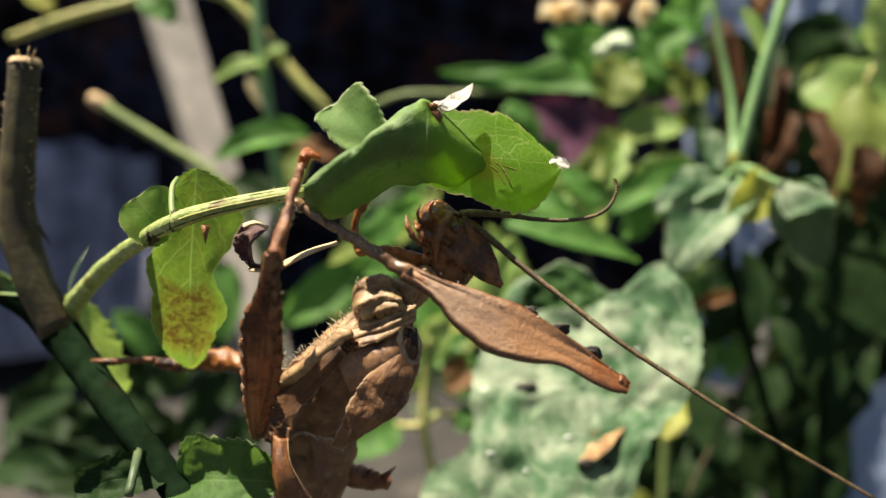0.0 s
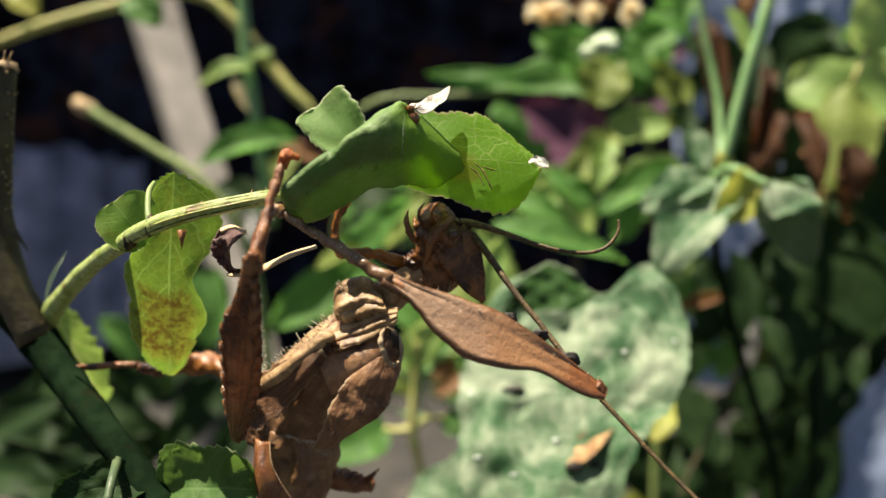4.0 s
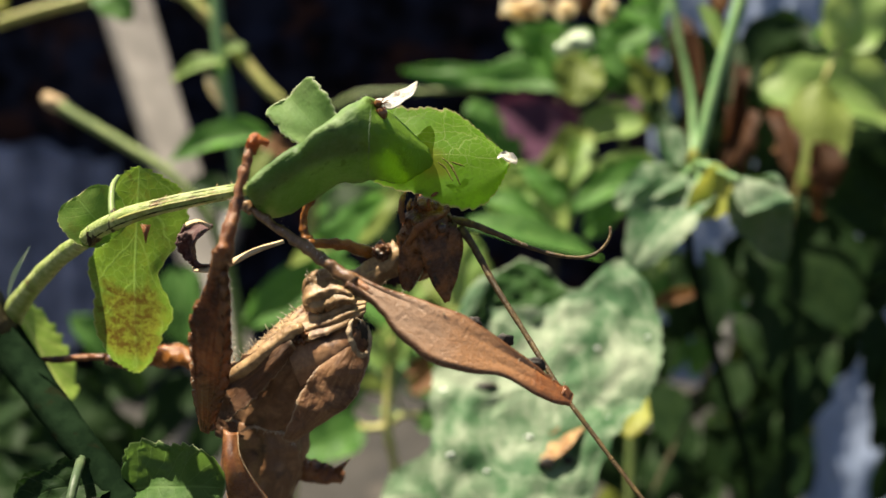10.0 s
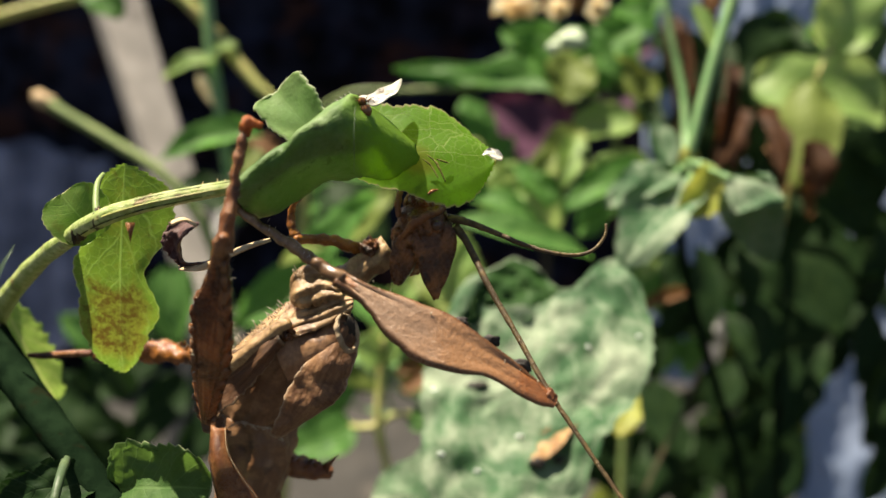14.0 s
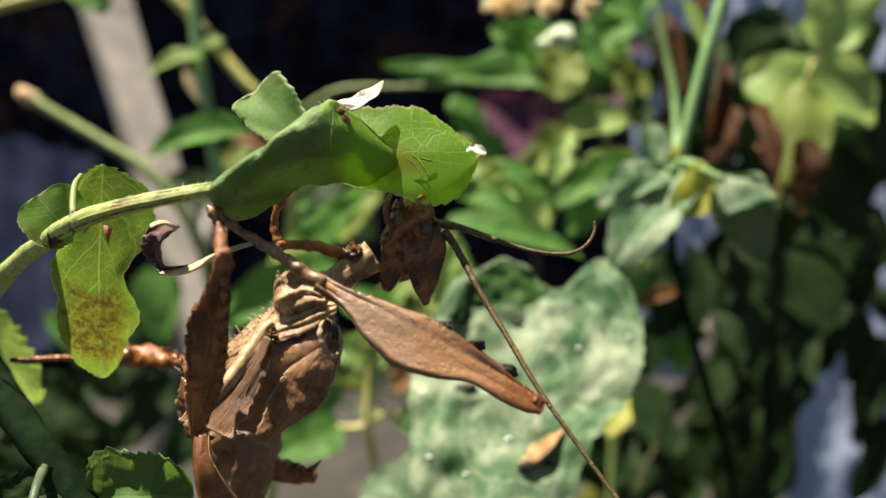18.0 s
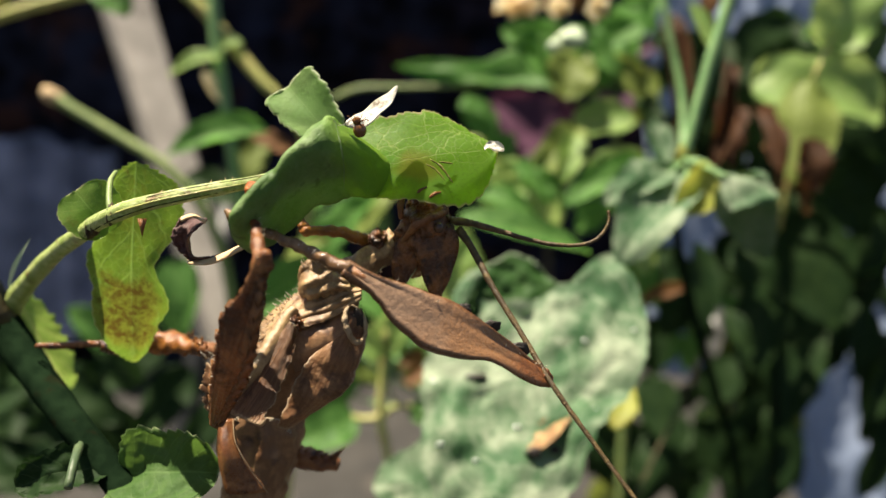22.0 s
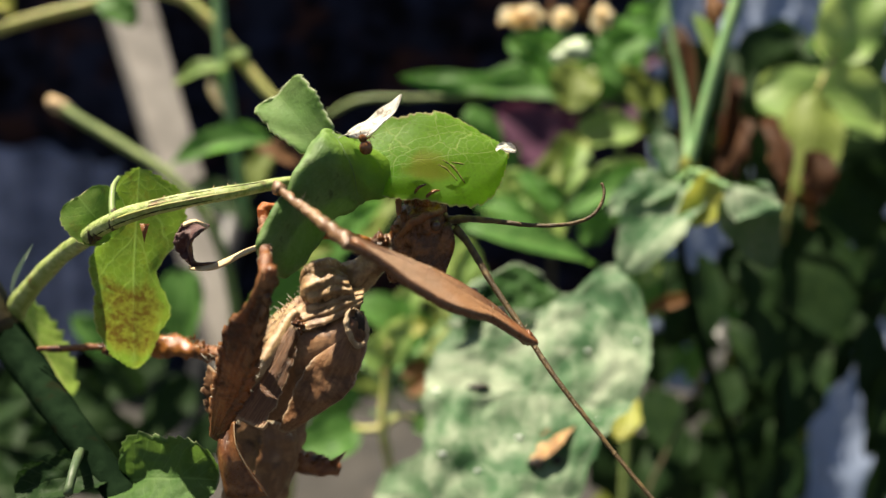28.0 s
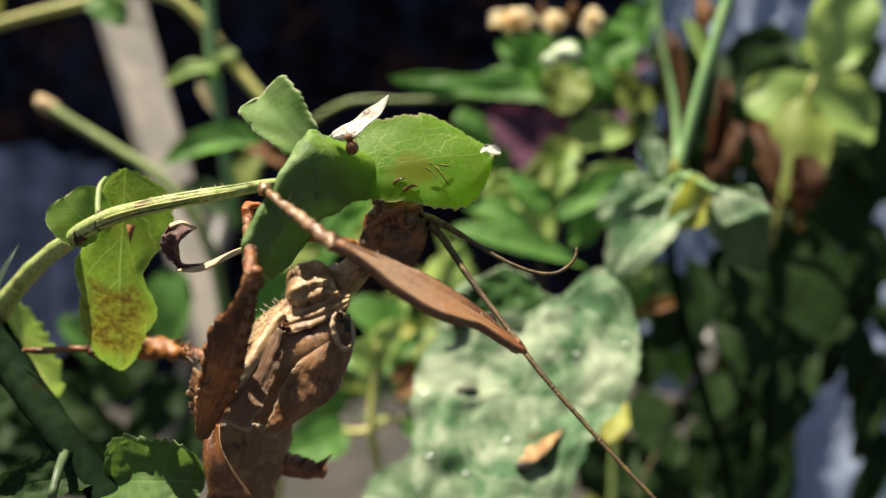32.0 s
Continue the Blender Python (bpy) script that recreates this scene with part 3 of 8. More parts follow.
    h = g.math("ADD", g.math("MULTIPLY", vf, -0.5), g.math("ADD", g.math("MULTIPLY", blotch, 0.7), g.math("MULTIPLY", speck, 0.25)))
    nrm = g.add("Bump", Strength=0.3, Distance=0.0002, Height=h)
    pr = g.add("BsdfPrincipled", Base_Color=col, Roughness=g.step(speck, 0.2, 0.8, 0.42, 0.66), Normal=nrm, Specular_IOR_Level=0.3)
    return g.finish(g.add("MixShader", i0=0.66, i1=pr, i2=g.add("BsdfTranslucent", Color=thr, Normal=nrm)))


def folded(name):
    """The matt underside of the folded flap, kept dim for its shade, brightening into the thin yellow-green bruise at
    its far end.
    """
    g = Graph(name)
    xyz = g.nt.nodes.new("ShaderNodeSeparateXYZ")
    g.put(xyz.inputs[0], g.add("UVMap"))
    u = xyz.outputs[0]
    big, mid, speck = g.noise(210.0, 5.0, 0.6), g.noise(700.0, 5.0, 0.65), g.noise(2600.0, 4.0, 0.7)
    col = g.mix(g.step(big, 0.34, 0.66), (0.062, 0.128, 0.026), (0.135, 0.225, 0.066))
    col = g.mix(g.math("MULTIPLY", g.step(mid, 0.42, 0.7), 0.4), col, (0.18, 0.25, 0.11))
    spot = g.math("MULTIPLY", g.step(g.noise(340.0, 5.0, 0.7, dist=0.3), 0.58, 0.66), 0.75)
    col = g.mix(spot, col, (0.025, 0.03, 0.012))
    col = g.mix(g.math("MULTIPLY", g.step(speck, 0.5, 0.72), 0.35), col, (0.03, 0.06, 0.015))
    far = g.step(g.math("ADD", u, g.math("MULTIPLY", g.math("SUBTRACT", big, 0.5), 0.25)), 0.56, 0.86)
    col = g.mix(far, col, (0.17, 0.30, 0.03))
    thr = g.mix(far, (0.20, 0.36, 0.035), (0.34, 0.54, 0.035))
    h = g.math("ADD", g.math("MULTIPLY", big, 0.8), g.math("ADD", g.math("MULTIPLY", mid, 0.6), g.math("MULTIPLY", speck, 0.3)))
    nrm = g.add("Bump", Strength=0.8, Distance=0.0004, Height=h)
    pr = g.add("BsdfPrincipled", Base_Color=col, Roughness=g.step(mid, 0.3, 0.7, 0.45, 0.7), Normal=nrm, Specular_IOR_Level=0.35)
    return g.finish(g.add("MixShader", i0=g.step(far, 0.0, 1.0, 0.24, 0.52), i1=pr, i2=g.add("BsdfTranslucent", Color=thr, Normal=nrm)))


EATEN = eaten("eaten_leaf", (0.52, 0.92, 0.04))
# Dim, barely translucent flap colour holds its shade; far end lightens like sunlit blade.
FOLDED_SHADED = folded("folded_underside_shaded")
FAN = membrane("insect_fan", (0.13, 0.054, 0.022), (0.25, 0.122, 0.054), (0.085, 0.035, 0.016), (0.46, 0.33, 0.20), 0.38, 22.0)
FLANGE = membrane("insect_flange", (0.24, 0.112, 0.052), (0.36, 0.195, 0.095), (0.11, 0.045, 0.020), (0.56, 0.44, 0.31), 0.34, 9.0, blot=240.0)
RED_SKIN = membrane("insect_red_skin", (0.22, 0.086, 0.030), (0.40, 0.20, 0.088), (0.075, 0.026, 0.012), (0.30, 0.14, 0.06), 0.52, 8.0, 0.22, 0.8, 260.0)
PLATE = plate("insect_plate", (0.385, 0.24, 0.15), (0.37, 0.185, 0.082), (0.28, 0.095, 0.026), (0.14, 0.056, 0.018), 0.22)
BODY = plain("insect_body", (0.175, 0.082, 0.038), (0.33, 0.18, 0.09), 2.6, 0.42, 0.6, c3=(0.06, 0.030, 0.022), amount=0.35, fine=5.0, trans=0.08, spec=0.5)
DARKBODY = plain("insect_dark", (0.08, 0.026, 0.007), (0.31, 0.115, 0.030), 1.8, 0.27, 1.0, c3=(0.022, 0.009, 0.005), amount=0.5, fine=4.0, spec=0.5, trans=0.12)
BRISTLE = plain("insect_bristle", (0.62, 0.54, 0.42), (0.75, 0.68, 0.56), 1.2, 0.4, 0.2, trans=0.35)
PALE_RIM = plain("insect_pale", (0.25, 0.165, 0.09), (0.42, 0.31, 0.20), 1.2, 0.6, 0.8, c3=(0.12, 0.07, 0.04), amount=0.3)
AMBER = plain("insect_amber", (0.19, 0.064, 0.011), (0.37, 0.14, 0.025), 1.4, 0.2, 0.6, c3=(0.075, 0.026, 0.010), amount=0.42, fine=4.0, trans=0.22, spec=0.6)
REDFOOT = plain("insect_red_foot", (0.34, 0.075, 0.018), (0.50, 0.16, 0.04), 1.2, 0.3, 0.8, c3=(0.12, 0.03, 0.012), amount=0.4, trans=0.3)
ANTENNA = plain("antenna_brown", (0.050, 0.030, 0.011), (0.13, 0.083, 0.028), 0.8, 0.45, 0.6)
FLAKE = plain("dry_flake", (0.50, 0.47, 0.40), (0.78, 0.76, 0.70), 0.9, 0.7, 1.0, c3=(0.26, 0.22, 0.17), amount=0.4, fine=5.0, trans=0.15)
CREAM = plain("cream_petal", (0.80, 0.62, 0.36), (0.92, 0.84, 0.62), 5.0, 0.7, 0.5, trans=0.65)
BUD = plain("whitish_bud", (0.40, 0.50, 0.33), (0.56, 0.62, 0.45), 4.0, 0.7, 0.6)
GLINT = plain("white_glint", (0.74, 0.77, 0.72), (0.82, 0.84, 0.80), 1.0, 0.6, 0.8)
LEG_SHADOW = plain("leg_shadow", (0.15, 0.14, 0.02), (0.22, 0.20, 0.03), 1.0, 0.6, 0.6, trans=0.3)
SEED = plain("dark_seed", (0.012, 0.009, 0.007), (0.03, 0.02, 0.014), 1.0, 0.6, 0.4)
HUSK = plain("tan_husk", (0.17, 0.082, 0.026), (0.36, 0.22, 0.09), 2.0, 0.4, 1.0, c3=(0.08, 0.04, 0.016), amount=0.6)
EYE = plain("insect_eye", (0.05, 0.02, 0.01), (0.09, 0.04, 0.02), 0.8, 0.15, 0.1, spec=0.6)
GLOSS = plain("amber_bead", (0.11, 0.042, 0.012), (0.19, 0.08, 0.02), 0.8, 0.12, 0.1, spec=0.6)
TIMBER = plain("grey_timber", (0.215, 0.195, 0.175), (0.31, 0.282, 0.253), 14.0, 0.8, 0.4, c3=(0.17, 0.153, 0.136), amount=0.4)
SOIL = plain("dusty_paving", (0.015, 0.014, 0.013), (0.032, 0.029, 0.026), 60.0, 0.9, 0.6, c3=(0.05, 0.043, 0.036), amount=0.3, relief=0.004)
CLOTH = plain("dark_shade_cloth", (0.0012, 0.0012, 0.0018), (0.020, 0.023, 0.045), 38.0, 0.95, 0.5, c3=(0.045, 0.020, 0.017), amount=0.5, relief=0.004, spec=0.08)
BLUE = plain("blue_board", (0.225, 0.285, 0.41), (0.28, 0.34, 0.475), 60.0, 0.7, 0.2, relief=0.001)
NAVY = plain("navy_cloth", (0.14, 0.15, 0.205), (0.31, 0.32, 0.42), 45.0, 0.95, 0.3, c3=(0.018, 0.018, 0.024), amount=0.4, relief=0.002, spec=0.1)
BLACK = plain("black_pipe", (0.012, 0.012, 0.013), (0.02, 0.02, 0.02), 10.0, 0.5, 0.2)

# ---- setting ----
bm = bmesh.new()
bmesh.ops.create_grid(bm, x_segments=60, y_segments=60, size=30000)
for v in bm.verts:
    v.co.z = 6 * noise.noise(v.co * 0.004) - 3
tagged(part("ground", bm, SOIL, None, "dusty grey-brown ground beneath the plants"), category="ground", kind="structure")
# Near-black sheet closes the view; its colour holds the shade behind the plants.
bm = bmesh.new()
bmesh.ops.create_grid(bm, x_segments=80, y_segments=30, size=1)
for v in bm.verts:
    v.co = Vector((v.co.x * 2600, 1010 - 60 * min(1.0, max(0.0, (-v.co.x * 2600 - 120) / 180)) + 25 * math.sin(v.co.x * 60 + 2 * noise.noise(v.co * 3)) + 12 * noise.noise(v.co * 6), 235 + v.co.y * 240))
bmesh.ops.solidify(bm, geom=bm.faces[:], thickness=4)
tagged(part("backdrop", bm, CLOTH, None, "dark cloth hanging in folds, near-black for the shade behind the plants"), category="shade cloth", kind="structure")


def stake():
    st = thing("timber_stake", (-87.8, 356.4, 155.3), "weathered grey timber stake leaning behind the plants", "stake")
    a, b = Vector((-195.0, 511.4, 515.9)), Vector((-105.4, 373.4, 313.4))
    d = (a - b).normalized()
    b = b - d * (b.z / d.z) - d * 20
    high = (a - b).length
    bm = slab((-12.8, -8, 0), (12.8, 8, high), 1.2)
    bmesh.ops.subdivide_edges(bm, edges=[e for e in bm.edges if e.calc_length() > 100], cuts=12)
    for v in bm.verts:
        v.co.x = v.co.x * (0.15 + 0.85 * v.co.z / high) + 0.6 * noise.noise(v.co * 0.03)
    m = d.to_track_quat("Z", "Y").to_matrix().to_4x4()
    m.translation = b
    bmesh.ops.transform(bm, matrix=m, verts=bm.verts)
    part("shaft", bm, TIMBER, st)


stake()


def tarpaulin():
    tp = thing("blue_tarpaulin", (339.4, 526.5, -0.0), "pale blue tarpaulin hanging in soft folds behind the foliage", "tarpaulin")
    top = [(152.2, 680.8, 474.2), (199.5, 686.1, 474.3), (247.9, 680.8, 474.2), (300.1, 686.1, 474.3), (356.0, 680.8, 474.2), (406.0, 680.8, 474.2)]
    low = [(158.5, 579.5, 162.4), (200.5, 584.7, 152.4), (256.2, 570.9, 135.9), (279.3, 561.9, 59.7), (339.4, 531.7, 15.3), (406.0, 529.1, 7.4)]
    part("sheet", sheet(top, low, 4.0, 1.0, 60, 40, 9.0), BLUE, tp)
    part("hem", stalk(low, [2.0, 2.0, 2.0, 2.0, 2.0, 2.0], 8, 40, rough=0.2), BLUE, tp)


tarpaulin()


def navy_cloth():
    nv = thing("navy_cloth", (-481.5, 859.5, 37.1), "dull navy cloth hung in folds before the shade cloth", "cloth")
    top = [(-668.3, 977.3, 270.4), (-582.8, 939.9, 268.6), (-540.3, 976.6, 268.0), (-471.7, 937.7, 261.5), (-448.4, 969.6, 262.9), (-405.9, 940.1, 252.9), (-389.8, 966.1, 252.0), (-352.0, 938.0, 246.0)]
    low = [(-644.6, 863.6, 33.7), (-573.6, 851.9, 46.1), (-521.1, 864.0, 34.9), (-464.3, 852.6, 48.4), (-434.7, 865.5, 39.6), (-397.4, 855.3, 56.5), (-382.2, 873.2, 63.1), (-345.0, 852.0, 58.0)]
    part("sheet", sheet(top, low, 3.0, 1.0, 60, 16, 0.0), NAVY, nv)
    part("hem", stalk(low, [2.0, 2.0, 2.0, 2.0, 2.0, 2.0, 2.0, 2.0], 8, 50, rough=0.3), NAVY, nv)


navy_cloth()


def pipe(a, b, r):
    a, b = Vector(a), Vector(b)
    d = (b - a).normalized()
    b = a - d * (a.z / d.z)
    pp = thing("black_pipe", (b.x, b.y, 0), "thin black plastic pipe stuck into the ground", "pipe", "black pipes")
    bm = stalk([a, a.lerp(b, 0.5), b - Vector((0, 0, 10))], [r, r, r], 14, rough=0.0)
    part("tube", bm, BLACK, pp)


pipe((123.2, 352.3, 304.6), (130.8, 319.5, 229.5), 6.32)
pipe((-123.0, 500.9, 308.9), (-145.9, 440.5, 187.6), 7.43)


# ---- the plants behind ----
def plant(name, base, label, category="plant", group=""):
    return thing(name, (base[0], base[1], 0), label, category, group)


def stem(pl, pts, radii, material, name="stem", ground=False, label=""):
    pts = [Vector(p) for p in pts]
    if ground:
        q = ORIGIN[pl]
        last = pts[-1]
        run = (last - pts[-2])
        first = last + run * 1.2
        goal = q - Vector((0, 0, 8))
        ext = [first] + [first.lerp(goal, k) for k in (0.08, 0.18, 0.32, 0.5, 0.75, 1.0)]
        pts += ext
        radii = list(radii) + [radii[-1]] * len(ext)
    return part(name, stalk(pts, radii, 10, rough=0.12), material, pl, label)


def foliage(pl, material, base, tip, width, root=None, label="", petiole=None, **kw):
    """One leaf of a plant, with its petiole as a part of its own."""
    kw.setdefault("teeth", 8)
    kw.setdefault("bite", 0.10)
    kw.setdefault("wave", 0.13)
    kw.setdefault("nu", 26)
    lf = part("leaf", leaf(base, tip, width, **kw), material, pl, label, pivot=base)
    if root is not None:
        b, r = Vector(base), Vector(root)
        m = b.lerp(r, 0.5) - (Vector(tip) - b).normalized() * (b - r).length * 0.15
        t = Vector(tip).lerp(b, 0.92)
        part("petiole", stalk([r, m, b, t], [0.7, 0.55, 0.5, 0.3], 6), petiole or STEM, lf)
    return lf


def right_bush():
    """Rose canes with mixed leaves beside the mallow."""
    pl = plant("rose_bush", (74.6, 177.2, 218.7), "rose bush with green canes and mildewed, yellowing leaves", "rose bush", "rose plants")
    stem(pl, [(71.8, 208.4, 453.8), (66.4, 202.2, 438.0), (62.2, 197.9, 424.7), (58.1, 192.9, 409.5), (57.6, 193.2, 403.9)], [1.78, 1.53, 1.40, 1.27, 1.2], STEM, "cane")
    # Lower run of the same cane, near-black green standing for the bush's shade.
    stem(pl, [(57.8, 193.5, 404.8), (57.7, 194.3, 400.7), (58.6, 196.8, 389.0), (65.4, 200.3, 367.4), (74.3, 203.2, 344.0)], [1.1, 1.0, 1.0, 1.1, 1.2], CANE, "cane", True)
    stem(pl, [(61.2, 244.0, 450.2), (63.5, 238.4, 432.9), (66.4, 231.3, 417.5), (65.7, 222.2, 405.6), (62.3, 209.3, 398.3)], [0.9, 1.0, 1.1, 1.1, 1.1], STEM, "cane")
    hub = (57.9, 193.3, 407.5)
    part("bud", blob(hub, 2.6, 2.2, 3.2, 0.3), YELLOW_LEAF, pl)
    part("bud", blob((50.7, 187.3, 405.3), 2.2, 2.0, 1.6, 0.3), YELLOW_LEAF, pl)
    gaps = ((87.9, 274.1, 322.6, 0.321, -0.465, 5.0), (98.7, 287.5, 364.0, 0.343, -0.299, 4.0), (137.3, 268.5, 305.6, 0.511, -0.538, 5.0))

    def thin(b, t, w):
        """True where a leaf would close one of the chinks through which the tarpaulin shows."""
        for x, y, z, kx, kz, r in gaps:
            for n in range(6):
                p = Vector(b).lerp(Vector(t), n / 5)
                q = Vector((x + kx * (p.y - y), p.y, z + kz * (p.y - y)))
                if (p - q).length < r + 0.42 * w * math.sin(math.pi * (0.1 + 0.16 * n)):
                    return True
        return False

    def f(mat, b, t, w, **k):
        if mat is not SHADED_LEAF or not thin(b, t, w):
            foliage(pl, mat, b, t, w, **k)

    f(PALE_LEAF, (63.2, 219.9, 440.7), (67.7, 208.5, 428.3), 6.82, fold=45, curl=-20)
    f(WITHERED, (64.9, 246.6, 432.4), (67.2, 232.3, 401.3), 11.50, fold=50, curl=60, wave=0.3, ragged=0.6, label="shrivelled brown leaf")
    f(DRY_LEAF, (74.6, 251.0, 445.7), (75.3, 242.5, 432.6), 10.74, fold=45, curl=70, wave=0.3, ragged=0.6)
    f(WITHERED, (82.0, 243.2, 422.0), (74.9, 225.0, 398.3), 16.87, fold=55, curl=70, wave=0.35, ragged=0.6, label="shrivelled brown leaf")
    f(WITHERED, (90.6, 241.9, 411.3), (92.9, 224.9, 391.4), 13.80, fold=55, curl=60, wave=0.3, ragged=0.6)
    f(MILDEW, (55.7, 183.3, 405.7), (38.7, 166.0, 391.4), 15.5, root=hub, face=(-0.1, -0.5, 0.86), fold=12, curl=35, wave=0.16, teeth=7, shape=(0.4, 0.6), label="pale leaf grey with mildew")
    f(MILDEW, (53.2, 185.6, 406.4), (36.6, 177.5, 401.0), 11.5, root=hub, face=(-0.1, -0.5, 0.86), fold=15, curl=30, wave=0.12, teeth=6)
    f(MILDEW, (53.6, 192.0, 406.5), (51.5, 199.3, 416.1), 7.64, root=hub, fold=20, curl=-20, wave=0.1)
    f(YELLOW_LEAF, (62.1, 181.3, 406.2), (50.8, 173.1, 400.3), 12.0, root=hub, fold=10, curl=25, wave=0.08, face=(0.2, -0.8, 0.5), label="small yellowing leaf")
    f(MILDEW, (60.6, 173.7, 408.5), (70.9, 167.9, 404.9), 13.0, root=hub, fold=-35, curl=50, face=(0, -0.5, 0.85), shape=(0.35, 0.7), label="leaf with pale folded top")
    f(GREY_LEAF, (63.0, 173.7, 408.5), (70.3, 169.2, 391.5), 12.5, fold=-20, curl=20, face=(0, -0.95, -0.3), shape=(0.45, 0.7))
    f(OLIVE_LEAF, (116.0, 264.6, 416.5), (105.3, 243.1, 389.1), 19.0, fold=-18, curl=30, shape=(0.4, 0.6), face=(-0.2, -0.9, 0.3), teeth=8)
    f(PALE_LEAF, (102.5, 280.0, 413.2), (141.0, 272.4, 405.7), 29.0, fold=10, curl=40, wave=0.10, shape=(0.35, 0.32), face=(0.1, -0.75, 0.65), label="broad pale green leaf, browning below")
    stem(pl, [(122.8, 269.2, 430.7), (119.4, 267.4, 425.1), (115.6, 264.4, 415.8), (121.5, 283.1, 399.1), (120.1, 286.6, 361.2)], [0.6, 0.7, 0.7, 0.8, 0.9], YSTEM, "petiole")
    f(PALE_LEAF, (120.6, 267.5, 425.6), (132.1, 276.1, 451.8), 25.54, fold=12, curl=20, shape=(0.35, 0.6), label="broad pale green leaf")
    f(WITHERED, (108.1, 245.1, 401.9), (108.4, 238.4, 387.5), 12.89, fold=20, curl=30, wave=0.2, label="withered red-brown leaf end")
    f(DRY_LEAF, (60.1, 228.8, 358.2), (73.3, 228.2, 362.7), 5.41, fold=35, curl=40, label="curled orange-brown dead leaf")
    f(YELLOW_LEAF, (43.9, 179.8, 356.2), (41.4, 169.6, 350.7), 8.92, fold=10, curl=25, shape=(0.4, 0.5), label="small yellow leaf")
    f(CREAM, (76.5, 218.9, 386.0), (81.7, 215.3, 381.4), 3.23, fold=20)
    random.seed(5)

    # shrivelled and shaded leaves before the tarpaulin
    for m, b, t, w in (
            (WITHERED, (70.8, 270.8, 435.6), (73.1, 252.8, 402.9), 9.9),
            (SHADED_LEAF, (77.2, 308.3, 427.9), (84.1, 289.8, 403.6), 17.5),
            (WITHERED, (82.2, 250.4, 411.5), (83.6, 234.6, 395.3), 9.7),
            (SHADED_LEAF, (98.7, 308.3, 427.9), (85.9, 286.9, 394.6), 15.6),
            (SHADED_LEAF, (71.4, 301.0, 405.7), (77.1, 277.4, 381.5), 15.6),
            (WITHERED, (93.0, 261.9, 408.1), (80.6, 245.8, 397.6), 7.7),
            (SHADED_LEAF, (120.1, 306.5, 422.4), (129.3, 290.4, 405.4), 21.4),
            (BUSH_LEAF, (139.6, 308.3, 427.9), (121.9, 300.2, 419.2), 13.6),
            (SHADED_LEAF, (89.7, 281.1, 376.7), (81.2, 264.7, 358.5), 17.0),
            (SHADED_LEAF, (117.6, 272.5, 382.7), (136.2, 257.4, 368.4), 21.8),
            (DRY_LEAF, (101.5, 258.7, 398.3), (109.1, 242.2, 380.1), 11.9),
            (SHADED_LEAF, (95.8, 257.4, 368.4), (104.9, 242.9, 349.8), 14.0),
            (SHADED_LEAF, (92.3, 250.3, 346.7), (96.4, 236.6, 330.3), 8.8),
            (SHADED_LEAF, (84.5, 269.4, 356.8), (72.8, 253.7, 337.6), 14.8)):
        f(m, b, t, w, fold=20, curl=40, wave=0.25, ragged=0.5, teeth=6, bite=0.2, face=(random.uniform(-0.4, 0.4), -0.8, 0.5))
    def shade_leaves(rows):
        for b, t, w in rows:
            f(SHADED_LEAF, b, t, w, fold=random.uniform(-20, 25), curl=random.uniform(5, 45), face=(random.uniform(-0.5, 0.5), -0.9, random.uniform(-0.2, 0.5)), nu=12, nv=7, teeth=6)

    shade_leaves((
        ((128.1, 319.8, 431.0), (98.7, 301.3, 406.6), 23.79),
        ((169.7, 328.8, 426.5), (128.1, 314.2, 413.8), 21.80),
        ((110.4, 305.3, 418.7), (133.4, 294.2, 401.0), 25.35),
        ((167.6, 324.3, 412.6), (169.7, 311.5, 373.1), 45.75),
        ((149.3, 323.2, 376.8), (168.6, 317.9, 360.5), 32.17),
        ((145.0, 321.2, 370.7), (136.4, 311.9, 342.1), 32.17),
        ((160.4, 297.4, 362.1), (144.3, 292.4, 346.7), 22.16),
        ((144.3, 294.9, 354.4), (120.1, 274.5, 324.1), 33.70),
    ))
    shade_leaves((
        ((92.1, 266.9, 365.4), (97.6, 247.1, 336.7), 19.66),
        ((80.4, 247.3, 369.8), (79.0, 229.8, 348.2), 13.26),
        ((112.3, 283.0, 350.1), (104.8, 261.3, 315.8), 23.01),
        ((128.1, 283.7, 319.9), (118.2, 264.9, 294.4), 23.79),
        ((80.3, 275.3, 358.8), (73.3, 264.2, 341.0), 18.52),
        ((81.1, 278.1, 335.2), (74.6, 264.2, 324.7), 13.42),
        ((100.6, 275.7, 327.8), (87.8, 257.2, 303.2), 17.25),
        ((73.3, 270.9, 313.0), (84.1, 253.7, 292.5), 17.25),
    ))
    shade_leaves((
        ((116.2, 302.8, 411.3), (106.6, 290.1, 388.2), 19.50),
        ((81.1, 266.1, 298.1), (70.9, 249.1, 278.1), 13.42),
        ((97.8, 292.7, 283.0), (66.7, 282.4, 267.4), 23.59),
        ((60.1, 297.1, 280.4), (84.9, 283.4, 254.4), 25.74),
        ((76.5, 302.9, 282.1), (60.1, 290.4, 259.7), 21.45),
        ((96.9, 280.0, 276.2), (68.8, 269.9, 261.3), 20.80),
        ((132.1, 295.4, 291.1), (106.9, 282.4, 267.4), 23.59),
        ((101.5, 297.1, 280.4), (130.0, 284.8, 258.5), 25.74),
    ))
